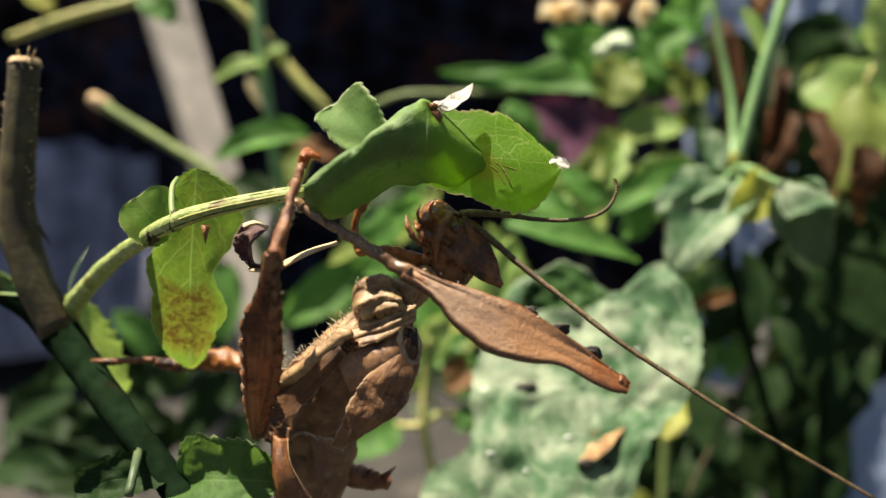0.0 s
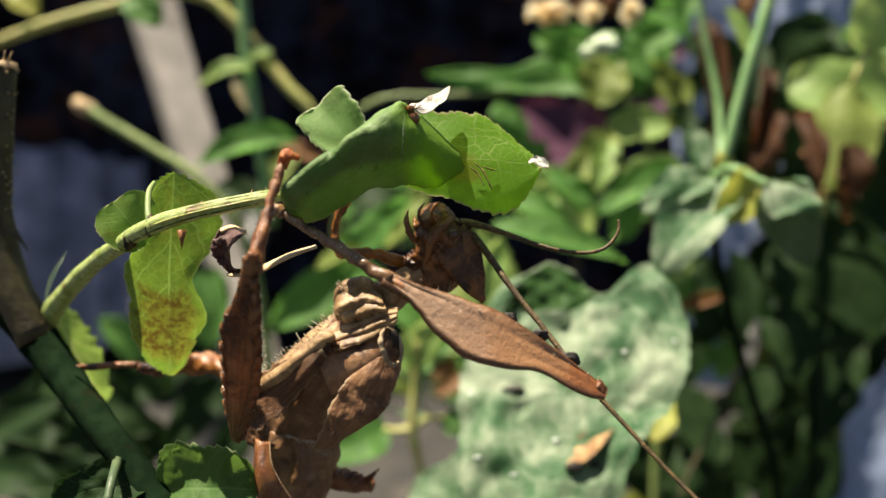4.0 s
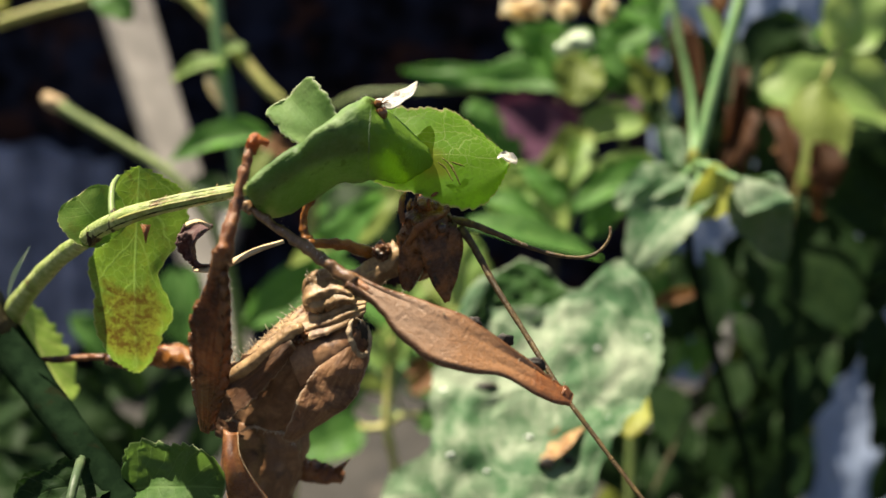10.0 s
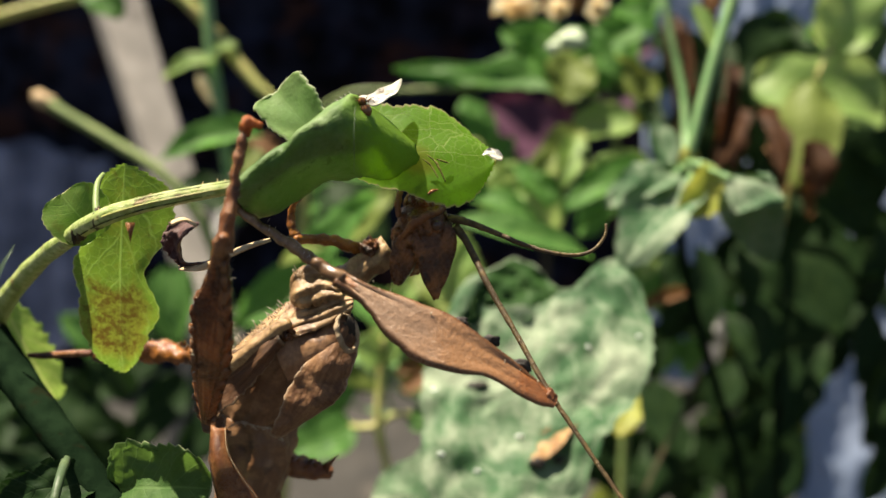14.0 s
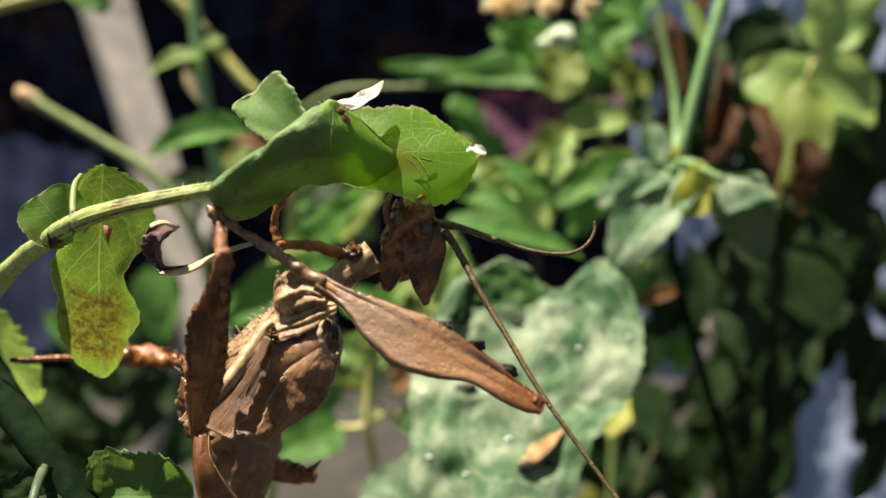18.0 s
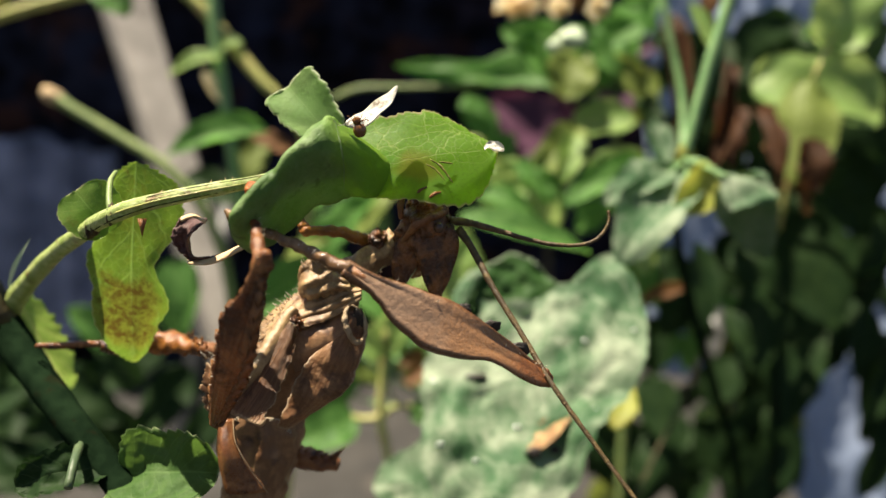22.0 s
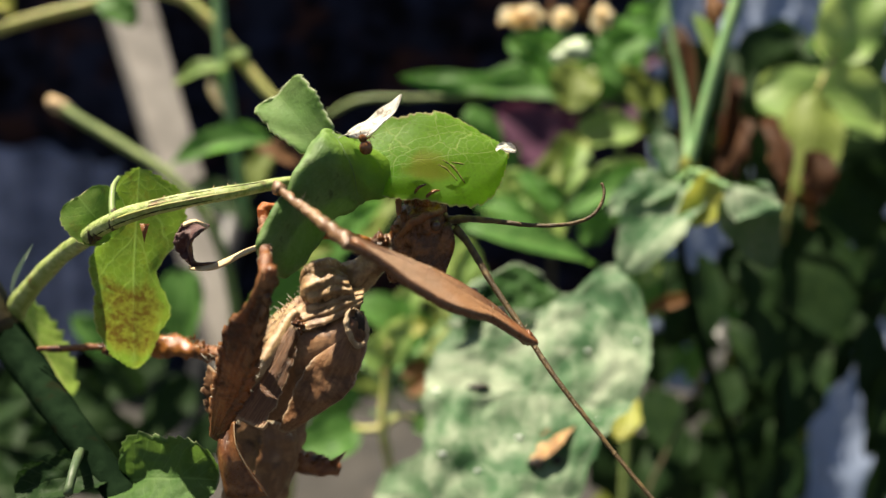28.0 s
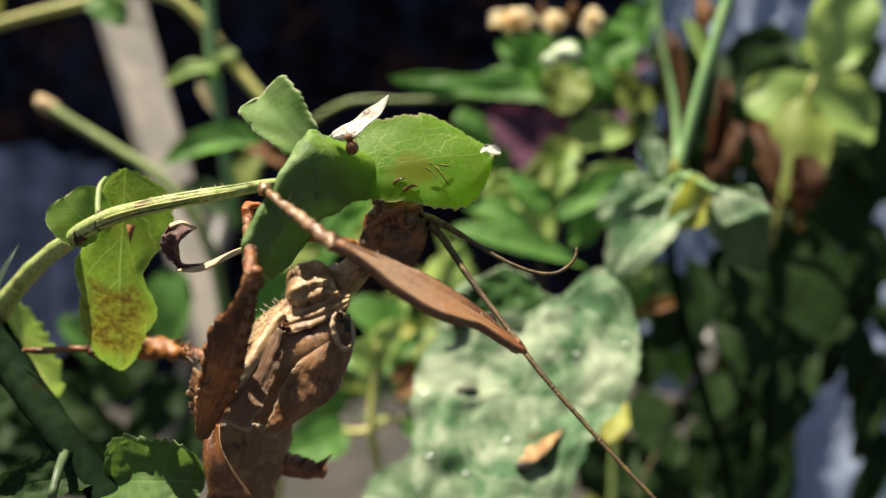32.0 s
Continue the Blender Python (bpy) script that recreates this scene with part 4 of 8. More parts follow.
    shade_leaves((
        ((120.6, 303.6, 284.2), (136.3, 291.1, 261.8), 19.30),
        ((132.3, 281.3, 280.1), (105.6, 269.3, 259.4), 22.88),
        ((172.9, 303.3, 315.6), (164.7, 292.7, 283.0), 10.72),
        ((177.2, 303.3, 315.6), (163.7, 288.3, 275.9), 17.16),
        ((175.0, 294.0, 287.0), (162.2, 281.7, 255.6), 17.16),
        ((128.0, 290.2, 291.5), (137.3, 277.9, 263.1), 15.01),
        ((127.6, 305.2, 305.3), (137.2, 293.8, 279.9), 17.16),
        ((127.9, 289.0, 368.6), (134.9, 266.5, 331.9), 27.30),
    ))
    shade_leaves((
        ((168.9, 310.9, 322.9), (160.6, 296.4, 297.7), 13.1),
        ((173.3, 301.0, 308.5), (161.3, 286.7, 284.0), 14.2),
        ((171.8, 293.7, 286.0), (171.8, 281.5, 268.0), 12.9),
        ((163.1, 316.9, 325.2), (155.4, 304.8, 307.4), 14.1),
        ((149.4, 308.6, 315.6), (142.0, 293.9, 290.0), 12.2),
        ((136.4, 300.7, 307.4), (134.8, 287.4, 286.0), 12.0),
        ((156.1, 319.9, 318.0), (144.5, 308.2, 301.5), 13.5),
        ((183.0, 317.1, 309.5), (177.6, 303.4, 286.8), 15.7),
    ))
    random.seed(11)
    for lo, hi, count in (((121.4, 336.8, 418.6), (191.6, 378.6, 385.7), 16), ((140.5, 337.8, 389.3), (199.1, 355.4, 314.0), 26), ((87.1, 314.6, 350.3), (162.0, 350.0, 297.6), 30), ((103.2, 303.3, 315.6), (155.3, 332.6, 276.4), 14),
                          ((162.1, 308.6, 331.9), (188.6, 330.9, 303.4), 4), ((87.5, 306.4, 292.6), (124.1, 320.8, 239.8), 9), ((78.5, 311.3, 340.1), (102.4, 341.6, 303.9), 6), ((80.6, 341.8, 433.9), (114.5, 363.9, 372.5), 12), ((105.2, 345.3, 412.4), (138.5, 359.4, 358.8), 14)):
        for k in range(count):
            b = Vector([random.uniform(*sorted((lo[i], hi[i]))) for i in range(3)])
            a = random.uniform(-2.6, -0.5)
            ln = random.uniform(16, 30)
            f(SHADED_LEAF if random.random() < 0.86 else random.choice((BUSH_LEAF, OLIVE_LEAF, OLIVE_LEAF)), b, b + Vector((math.cos(a), random.uniform(-0.5, 0.3), math.sin(a))) * ln, ln * random.uniform(0.55, 0.8), fold=random.uniform(-20, 25), curl=random.uniform(5, 45), wave=0.12, face=(random.uniform(-0.7, 0.7), -0.8, random.uniform(-0.1, 0.8)), nu=11, nv=7, teeth=6)
    stem(pl, [(81.3, 236.9, 337.7), (76.8, 234.5, 323.9), (66.4, 225.2, 308.2), (60.7, 219.0, 298.9)], [0.5, 0.6, 0.6, 0.6], OLDCANE)
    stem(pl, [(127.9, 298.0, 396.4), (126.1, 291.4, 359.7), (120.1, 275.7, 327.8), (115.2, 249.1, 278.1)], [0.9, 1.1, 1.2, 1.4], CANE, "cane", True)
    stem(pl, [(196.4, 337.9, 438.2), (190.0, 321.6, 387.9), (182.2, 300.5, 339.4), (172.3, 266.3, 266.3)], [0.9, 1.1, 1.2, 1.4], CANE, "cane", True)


right_bush()


def middle_bush():
    """Leaves and faded flowers above and behind the eaten leaf."""
    pl = plant("flowering_bush", (63.5, 237.0, 111.6), "leafy bush with faded cream flowers", "bush")
    f = lambda mat, b, t, w, **k: foliage(pl, mat, b, t, w, **k)
    stem(pl, [(-41.5, 284.0, 401.7), (-26.4, 283.5, 410.1), (-8.0, 281.8, 411.2), (13.7, 280.1, 412.4), (34.6, 274.5, 414.5), (49.3, 276.5, 411.1), (61.4, 286.3, 392.8), (69.7, 291.2, 342.9), (69.9, 274.8, 260.3)], [0.8, 0.9, 0.8, 0.7, 0.7, 0.9, 1.1, 1.5, 1.8], OLIVE_STEM, "branch", True)
    f(BUSH_LEAF, (55.0, 272.1, 420.0), (-12.6, 288.0, 417.2), 0.176, fold=-10, curl=10, face=(0.1, -0.8, 0.6), nu=80, nv=13, teeth=0, wave=25.0, ragged=0.5, prof=((50, 34), (70, 52), (72, 56), (52, 54), (22, 50), (30, 45), (12, 42), (7, 38), (12, 33), (9, 27), (6, 18), (2, 2)), label="long lobed leaf")
    f(BUSH_LEAF, (47.0, 263.4, 412.9), (20.6, 269.2, 430.7), 22.14, fold=10, curl=35, shape=(0.4, 0.7), teeth=6, wave=0.1)
    f(BUSH_LEAF, (42.9, 259.9, 415.1), (30.8, 270.3, 434.0), 18.73, fold=20, curl=20, shape=(0.4, 0.7), wave=0.1)
    f(OLIVE_LEAF, (41.6, 260.0, 424.9), (38.3, 250.6, 412.3), 18.02, fold=10, curl=20, shape=(0.4, 0.5))
    f(YELLOW_LEAF, (47.6, 258.2, 416.1), (36.2, 253.1, 413.6), 3.93, fold=20, curl=20)
    f(BUSH_LEAF, (50.2, 284.3, 419.0), (73.3, 295.1, 436.1), 16.38, fold=20, curl=20)
    f(BUSH_LEAF, (65.2, 298.0, 428.7), (77.1, 298.0, 444.9), 14.56, fold=20, curl=20)
    for k, (c, rx, rz) in enumerate((((24.8, 267.1, 437.1), 7.71, 3.35), ((36.9, 267.2, 437.4), 3.35, 3.02), ((47.5, 261.1, 438.0), 2.95, 4.26))):
        fl = part("flower", blob(c, rx * 0.5, 2.0, rz * 0.7, 0.2), CREAM, pl, "faded cream flower")
        for j in range(7):
            a = j * 0.9 + k
            d = Vector((math.cos(a) * rx, -1.5 + math.sin(a * 1.7) * 1.5, math.sin(a) * rz))
            part("petal", leaf(Vector(c) - d * 0.15, Vector(c) + d, min(rx, rz) * 1.3, face=(0.2 * math.cos(a), -0.7, 0.7), curl=45, cup=25, wave=0.2, shape=(0.4, 0.4), nu=9, nv=7), CREAM, fl)
    part("dead_petal", blob((34.2, 272.1, 439.6), 1.6, 1.6, 3.0, 0.4), DRY_LEAF, pl)
    part("dead_petal", blob((43.6, 272.0, 439.2), 2.4, 1.6, 3.0, 0.4), DRY_LEAF, pl)
    bud = part("bud_cluster", blob((38.7, 247.8, 429.5), 4.09, 3, 2.83, 0.4), BUD, pl, "whitish cluster of woolly buds")
    for j in range(9):
        a = j * 0.7
        part("bud", blob(Vector((38.1, 243.7, 429.9)) + Vector((math.cos(a * 1.9) * 5.30 * random.random(), -1, math.sin(a) * 2.18 * random.random())), 2.2, 2.2, 1.8, 0.3, sub=2), BUD, bud)
    f(OLIVE_LEAF, (42.4, 248.1, 404.6), (27.9, 237.3, 390.6), 12.79, fold=20, curl=40, wave=0.12, teeth=6)
    f(PALE_LEAF, (40.9, 243.4, 403.0), (36.0, 233.1, 390.8), 9.51, fold=20, curl=40)
    f(PALE_LEAF, (41.6, 253.1, 403.7), (58.7, 248.6, 406.1), 13.76, fold=10, curl=35, shape=(0.4, 0.45))
    f(BUSH_LEAF, (60.5, 227.2, 398.5), (33.2, 217.8, 389.0), 12.45, fold=20, curl=35, face=(0, -0.6, 0.8))
    f(PALE_LEAF, (58.4, 231.4, 398.4), (42.0, 229.2, 398.1), 7.91, fold=10, curl=30)
    f(BUSH_LEAF, (6.4, 206.5, 389.7), (38.4, 198.8, 382.4), 9.6, fold=14, curl=30, teeth=9, face=(0, -0.6, 0.8), label="long green leaf with toothed edge")
    f(PALE_LEAF, (15.3, 235.8, 382.8), (26.9, 235.6, 391.8), 12.69, fold=10, curl=20, shape=(0.4, 0.5))
    f(BUSH_LEAF, (18.1, 286.3, 392.8), (12.4, 291.0, 407.2), 11.31, fold=10, curl=20)
    f(PALE_LEAF, (2.3, 209.5, 366.7), (9.5, 212.1, 384.3), 13.10, fold=15, curl=20)
    f(BUSH_LEAF, (71.4, 304.7, 416.8), (60.5, 296.8, 425.1), 11.31, fold=10, curl=20)
    f(YELLOW_LEAF, (59.8, 274.2, 420.1), (55.0, 271.6, 418.7), 5.23, fold=10, curl=30)
    f(OLIVE_LEAF, (71.4, 298.0, 396.4), (75.3, 304.1, 415.0), 11.70, fold=30, curl=20)
    f(PALE_LEAF, (64.0, 246.1, 359.5), (63.9, 247.5, 376.8), 8.38, fold=10, curl=20)
    f(PALE_LEAF, (0.2, 238.2, 390.3), (18.8, 233.5, 395.2), 8.9, fold=12, curl=30, wave=0.16, teeth=6, face=(0, -0.6, 0.8))
    f(BUSH_LEAF, (10.3, 232.5, 389.0), (28.3, 224.8, 384.8), 8.4, fold=12, curl=30, wave=0.16, teeth=6, face=(0, -0.6, 0.8))
    f(BUSH_LEAF, (23.7, 244.8, 394.5), (35.8, 236.5, 388.3), 9.1, fold=12, curl=30, wave=0.16, teeth=6, face=(0, -0.6, 0.8))
    f(OLIVE_LEAF, (-42.0, 231.6, 369.9), (-28.6, 227.4, 376.3), 7.0, fold=12, curl=30, wave=0.16, teeth=6, face=(0, -0.6, 0.8))
    f(BUSH_LEAF, (-23.4, 235.8, 366.7), (-35.5, 229.2, 365.7), 8.1, fold=12, curl=30, wave=0.16, teeth=6, face=(0, -0.6, 0.8))
    f(YELLOW_LEAF, (-12.8, 229.8, 348.2), (-3.1, 229.2, 352.8), 7.15, fold=10, curl=30, shape=(0.4, 0.4), face=(0, -0.5, 0.85))
    f(BUSH_LEAF, (-2.5, 248.2, 340.0), (-25.1, 250.1, 352.4), 15.68, fold=10, curl=30, shape=(0.4, 0.5), face=(0, -0.6, 0.8))
    f(PALE_LEAF, (-16.8, 252.8, 338.0), (-4.2, 255.5, 356.0), 12.37, fold=10, curl=30, shape=(0.4, 0.5), face=(0, -0.6, 0.8))
    f(PALE_LEAF, (36.8, 250.3, 372.4), (19.5, 252.7, 392.8), 18.44, fold=10, curl=25, shape=(0.4, 0.5), face=(0, -0.7, 0.7))
    f(BUSH_LEAF, (14.1, 277.4, 381.5), (26.6, 277.0, 396.5), 14.56, fold=10, curl=25, face=(0, -0.7, 0.7))
    f(BUSH_LEAF, (67.2, 259.9, 360.1), (61.1, 247.9, 345.8), 12.19, fold=10, curl=20)

    # leaves deeper in the bush
    f(BUSH_LEAF, (-35.7, 231.1, 368.4), (-14.5, 230.7, 389.8), 15.1, fold=12, curl=30, wave=0.18, teeth=6, bite=0.2, face=(0, -0.6, 0.8))
    f(OLIVE_LEAF, (-23.6, 240.2, 373.8), (-10.4, 243.3, 389.9), 11.5, fold=12, curl=30, wave=0.18, teeth=6, bite=0.2, face=(0, -0.6, 0.8))
    f(PALE_LEAF, (13.1, 219.8, 365.9), (2.4, 222.6, 384.2), 9.2, fold=12, curl=30, wave=0.18, teeth=6, bite=0.2, face=(0, -0.6, 0.8))
    f(BUSH_LEAF, (-14.3, 255.0, 387.0), (-30.9, 252.7, 392.8), 10.2, fold=12, curl=30, wave=0.18, teeth=6, bite=0.2, face=(0, -0.6, 0.8))
    f(OLIVE_LEAF, (19.8, 255.0, 387.0), (6.3, 265.2, 398.8), 11.9, fold=12, curl=30, wave=0.18, teeth=6, bite=0.2, face=(0, -0.6, 0.8))
    f(BUSH_LEAF, (33.7, 231.7, 386.4), (23.2, 239.0, 395.9), 9.4, fold=12, curl=30, wave=0.18, teeth=6, bite=0.2, face=(0, -0.6, 0.8))
    f(OLIVE_LEAF, (64.0, 262.9, 411.3), (50.4, 266.6, 422.6), 12.8, fold=12, curl=30, wave=0.18, teeth=6, bite=0.2, face=(0, -0.6, 0.8))
    f(BUSH_LEAF, (37.3, 273.3, 430.4), (56.3, 260.5, 416.7), 14.7, fold=12, curl=30, wave=0.18, teeth=6, bite=0.2, face=(0, -0.6, 0.8))
    f(YELLOW_LEAF, (35.8, 256.5, 414.2), (48.5, 253.9, 415.9), 3.6, fold=12, curl=30, wave=0.18, teeth=6, bite=0.2, face=(0, -0.6, 0.8))
    f(BUSH_LEAF, (70.0, 279.5, 430.0), (56.5, 284.8, 436.6), 12.4, fold=12, curl=30, wave=0.18, teeth=6, bite=0.2, face=(0, -0.6, 0.8))
    f(BUSH_LEAF, (10.4, 286.0, 407.9), (15.6, 276.5, 394.8), 10.2, fold=12, curl=30, wave=0.18, teeth=6, bite=0.2, face=(0, -0.6, 0.8))
    f(OLIVE_LEAF, (-4.1, 247.1, 362.7), (10.7, 230.3, 349.7), 13.6, fold=12, curl=30, wave=0.18, teeth=6, bite=0.2, face=(0, -0.6, 0.8))
    f(BUSH_LEAF, (41.6, 238.8, 376.0), (53.7, 238.0, 386.3), 9.7, fold=12, curl=30, wave=0.18, teeth=6, bite=0.2, face=(0, -0.6, 0.8))


middle_bush()


def plum_plant():
    pl = plant("plum_leaved_plant", (66.2, 404.8, 13.2), "plant with dull plum-purple leaves in the shade", "plant")
    stem(pl, [(67.4, 484.6, 388.0), (64.9, 475.0, 342.4), (63.7, 459.6, 246.4)], [1.4, 1.8, 2.4], OLDCANE, "stem", True)
    for b, t, w in (((78.2, 460.3, 345.7), (29.3, 470.7, 377.7), 45.82), ((36.2, 467.2, 334.6), (70.5, 480.7, 376.1), 37.43), ((92.3, 476.8, 364.3), (120.4, 487.5, 396.9), 24.96), ((95.5, 487.5, 396.9), (123.5, 490.3, 405.8), 18.72), ((46.5, 483.8, 353.4), (36.9, 472.0, 317.1), 31.85)):
        foliage(pl, PLUM_LEAF, b, t, w, root=(67.9, 477.9, 354.6), petiole=OLDCANE, fold=12, curl=25)


plum_plant()


def left_bush():
    """Stems, a cut twig and leaves behind the rose shoot."""
    pl = plant("young_shrub", (-78.1, 243.7, 132.0), "young shrub with yellow-green twigs, one cut off", "shrub")
    f = lambda mat, b, t, w, **k: foliage(pl, mat, b, t, w, **k)
    cut = stem(pl, [(-127.5, 286.9, 407.6), (-119.3, 284.4, 403.0), (-104.1, 280.7, 394.9), (-86.9, 275.3, 384.8), (-73.0, 272.3, 365.6), (-66.7, 266.5, 331.9), (-65.1, 257.7, 272.2)], [2.04, 1.67, 1.67, 1.67, 1.7, 1.8, 2.0], OLIVE_STEM, "cut_twig", True, "green twig cut off at a brown end")
    part("cut_end", stalk([(-129.7, 287.3, 408.8), (-127.5, 286.9, 407.6), (-124.2, 286.3, 405.6)], [1.67, 2.59, 2.22], 10, rough=0.4), CUT, cut)
    stem(pl, [(-160.2, 299.5, 426.7), (-148.8, 300.8, 430.7), (-135.5, 302.1, 434.8), (-120.3, 303.3, 438.5), (-103.2, 304.7, 443.0), (-88.1, 304.3, 441.5), (-78.2, 301.8, 433.9), (-69.1, 298.4, 423.5), (-59.2, 292.8, 412.5), (-51.3, 290.1, 404.5), (-42.9, 288.9, 384.5), (-47.6, 275.7, 327.8)], [1.6, 1.8, 1.8, 1.9, 1.9, 2.0, 2.1, 2.0, 1.9, 1.8, 1.8, 2.0], YSTEM, "branch", True, "yellow-green arching branch")
    stem(pl, [(-74.9, 301.7, 446.6), (-73.7, 297.1, 432.4), (-72.2, 292.5, 418.1), (-69.6, 287.3, 402.1), (-64.8, 278.2, 367.7)], [2.0, 2.1, 2.0, 2.0, 2.0], STEM, "twig")
    f(BUSH_LEAF, (-113.8, 302.1, 441.2), (-101.8, 297.2, 432.7), 13.10, fold=10, curl=35, shape=(0.4, 0.5))
    f(YELLOW_LEAF, (-153.4, 303.2, 444.8), (-143.0, 298.3, 435.9), 11.23, fold=10, curl=35)
    f(PALE_LEAF, (-70.4, 290.9, 419.8), (-87.7, 288.9, 413.8), 8.18, fold=20, curl=40, face=(0, -0.5, 0.9), label="small sunlit leaf")
    f(PALE_LEAF, (-71.4, 291.5, 421.5), (-63.6, 292.5, 424.6), 5.95, fold=20, curl=20, face=(0, -0.5, 0.9))
    f(CREAM, (-78.2, 295.4, 414.1), (-71.7, 291.8, 403.3), 4.93, fold=30, curl=10)
    f(BUSH_LEAF, (-52.9, 269.4, 398.9), (-82.6, 261.0, 392.6), 14.74, fold=22, curl=40, face=(0, -0.5, 0.9))
    f(DRY_LEAF, (-63.2, 296.8, 392.7), (-47.6, 294.4, 385.3), 7.80, fold=10, curl=30)
    f(OLIVE_LEAF, (-60.3, 300.9, 388.9), (-69.0, 290.2, 372.3), 11.70, fold=10, curl=30)
    f(BUSH_LEAF, (-32.0, 283.6, 351.9), (-66.7, 267.1, 333.7), 21.09, fold=18, curl=30)
    f(SHADED_LEAF, (-37.1, 301.7, 375.5), (-16.4, 285.4, 357.5), 21.80, fold=10, curl=30)
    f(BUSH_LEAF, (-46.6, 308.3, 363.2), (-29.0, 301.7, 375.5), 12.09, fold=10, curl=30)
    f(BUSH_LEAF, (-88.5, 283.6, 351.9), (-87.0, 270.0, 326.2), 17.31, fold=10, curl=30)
    f(SHADED_LEAF, (-94.4, 273.3, 320.4), (-127.3, 263.4, 306.1), 17.31, fold=10, curl=30)
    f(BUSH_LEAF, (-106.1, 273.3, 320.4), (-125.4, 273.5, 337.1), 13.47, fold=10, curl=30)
    f(SHADED_LEAF, (-89.5, 301.7, 375.5), (-64.2, 293.8, 367.2), 13.88, fold=10, curl=30)
    stem(pl, [(-128.5, 211.4, 324.1), (-112.9, 210.2, 320.4), (-94.2, 208.5, 315.2), (-77.1, 210.4, 304.8)], [1.5, 1.6, 1.6, 1.6], CANE, "branch")
    # Near-black leaves added low down to darken the ground showing here.
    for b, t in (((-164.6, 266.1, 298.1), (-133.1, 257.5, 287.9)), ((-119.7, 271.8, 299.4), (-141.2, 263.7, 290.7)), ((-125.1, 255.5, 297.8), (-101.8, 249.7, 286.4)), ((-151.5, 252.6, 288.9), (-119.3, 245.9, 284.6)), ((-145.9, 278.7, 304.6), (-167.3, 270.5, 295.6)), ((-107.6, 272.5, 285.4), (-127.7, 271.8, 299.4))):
        f(SHADED_LEAF, b, t, 18, fold=12, curl=30, wave=0.12, teeth=6)
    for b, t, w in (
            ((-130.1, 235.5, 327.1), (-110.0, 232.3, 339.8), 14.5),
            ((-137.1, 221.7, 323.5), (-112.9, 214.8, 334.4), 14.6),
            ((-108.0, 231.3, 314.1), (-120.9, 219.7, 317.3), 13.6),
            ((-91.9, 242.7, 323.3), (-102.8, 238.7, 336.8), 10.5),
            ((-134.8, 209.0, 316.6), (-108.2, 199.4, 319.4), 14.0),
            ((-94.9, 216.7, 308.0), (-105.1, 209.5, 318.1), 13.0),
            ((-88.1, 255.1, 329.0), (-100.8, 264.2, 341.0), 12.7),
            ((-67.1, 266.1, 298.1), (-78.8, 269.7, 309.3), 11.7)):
        f(SHADED_LEAF, b, t, w, fold=14, curl=35, wave=0.16, teeth=6)
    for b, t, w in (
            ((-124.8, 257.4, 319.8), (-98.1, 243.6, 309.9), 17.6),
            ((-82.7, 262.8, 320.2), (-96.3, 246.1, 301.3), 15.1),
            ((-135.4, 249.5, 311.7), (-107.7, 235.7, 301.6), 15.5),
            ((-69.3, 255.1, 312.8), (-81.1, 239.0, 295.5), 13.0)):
        f(SHADED_LEAF, b, t, w, fold=8, curl=20, wave=0.2, teeth=6, face=(0.2, -0.9, 0.3))
    f(SHADED_LEAF, (-128.5, 208.1, 313.7), (-102.0, 206.6, 309.2), 10.92, fold=10, curl=30)


left_bush()


def seedling():
    pl = plant("seedling", (-8.9, 198.5, 235.8), "small seedling with a forked yellow-green stem", "seedling")
    stem(pl, [(-13.3, 216.9, 353.9), (-13.9, 214.9, 341.3), (-14.5, 211.3, 330.3), (-12.7, 209.1, 320.2), (-10.8, 206.1, 307.7)], [0.9, 1.1, 1.3, 1.2, 1.3], YSTEM, "stem", True)
    k = (-14.5, 211.2, 330.0)
    stem(pl, [(-14.5, 211.2, 330.0), (-19.2, 211.1, 329.5), (-22.3, 211.2, 330.0)], [1.1, 0.9, 0.8], YSTEM, "side_stem")
    stem(pl, [(-14.5, 211.2, 330.0), (-10.7, 212.2, 332.8), (-6.1, 213.9, 331.8)], [1.1, 0.9, 0.8], YSTEM, "side_stem")
    foliage(pl, PALE_LEAF, (-13.2, 215.0, 348.0), (-20.4, 214.6, 353.2), 10.74, fold=5, curl=20, shape=(0.4, 0.5))
    foliage(pl, PALE_LEAF, (-14.5, 216.8, 347.2), (-6.7, 217.0, 360.5), 9.20, fold=5, curl=20, shape=(0.4, 0.5))
    foliage(pl, BUSH_LEAF, (-21.5, 211.2, 330.0), (-39.1, 203.4, 325.1), 14.72, fold=12, curl=30, face=(0, -0.7, 0.7), shape=(0.45, 0.7))
    foliage(pl, BUSH_LEAF, (-6.6, 213.8, 331.5), (7.1, 210.6, 328.1), 9.20, fold=12, curl=30)
    for m, b, t, w in ((BUSH_LEAF, (1.2, 269.7, 309.3), (-18.0, 270.5, 328.0), 16), (OLIVE_LEAF, (-35.9, 275.7, 327.8), (-18.0, 265.2, 311.6), 17), (BUSH_LEAF, (-28.5, 273.0, 303.2), (-47.6, 272.7, 318.5), 16), (OLIVE_LEAF, (3.2, 282.8, 333.3), (-12.5, 273.3, 320.4), 15), (DRY_LEAF, (-0.8, 263.1, 321.1), (-10.1, 258.9, 314.9), 8), (OLIVE_LEAF, (-45.1, 287.4, 331.4), (-28.5, 279.1, 322.0), 15)):
        foliage(pl, m, b, t, w, root=(-14.0, 216.7, 340.4), fold=12, curl=30, wave=0.12, teeth=6)
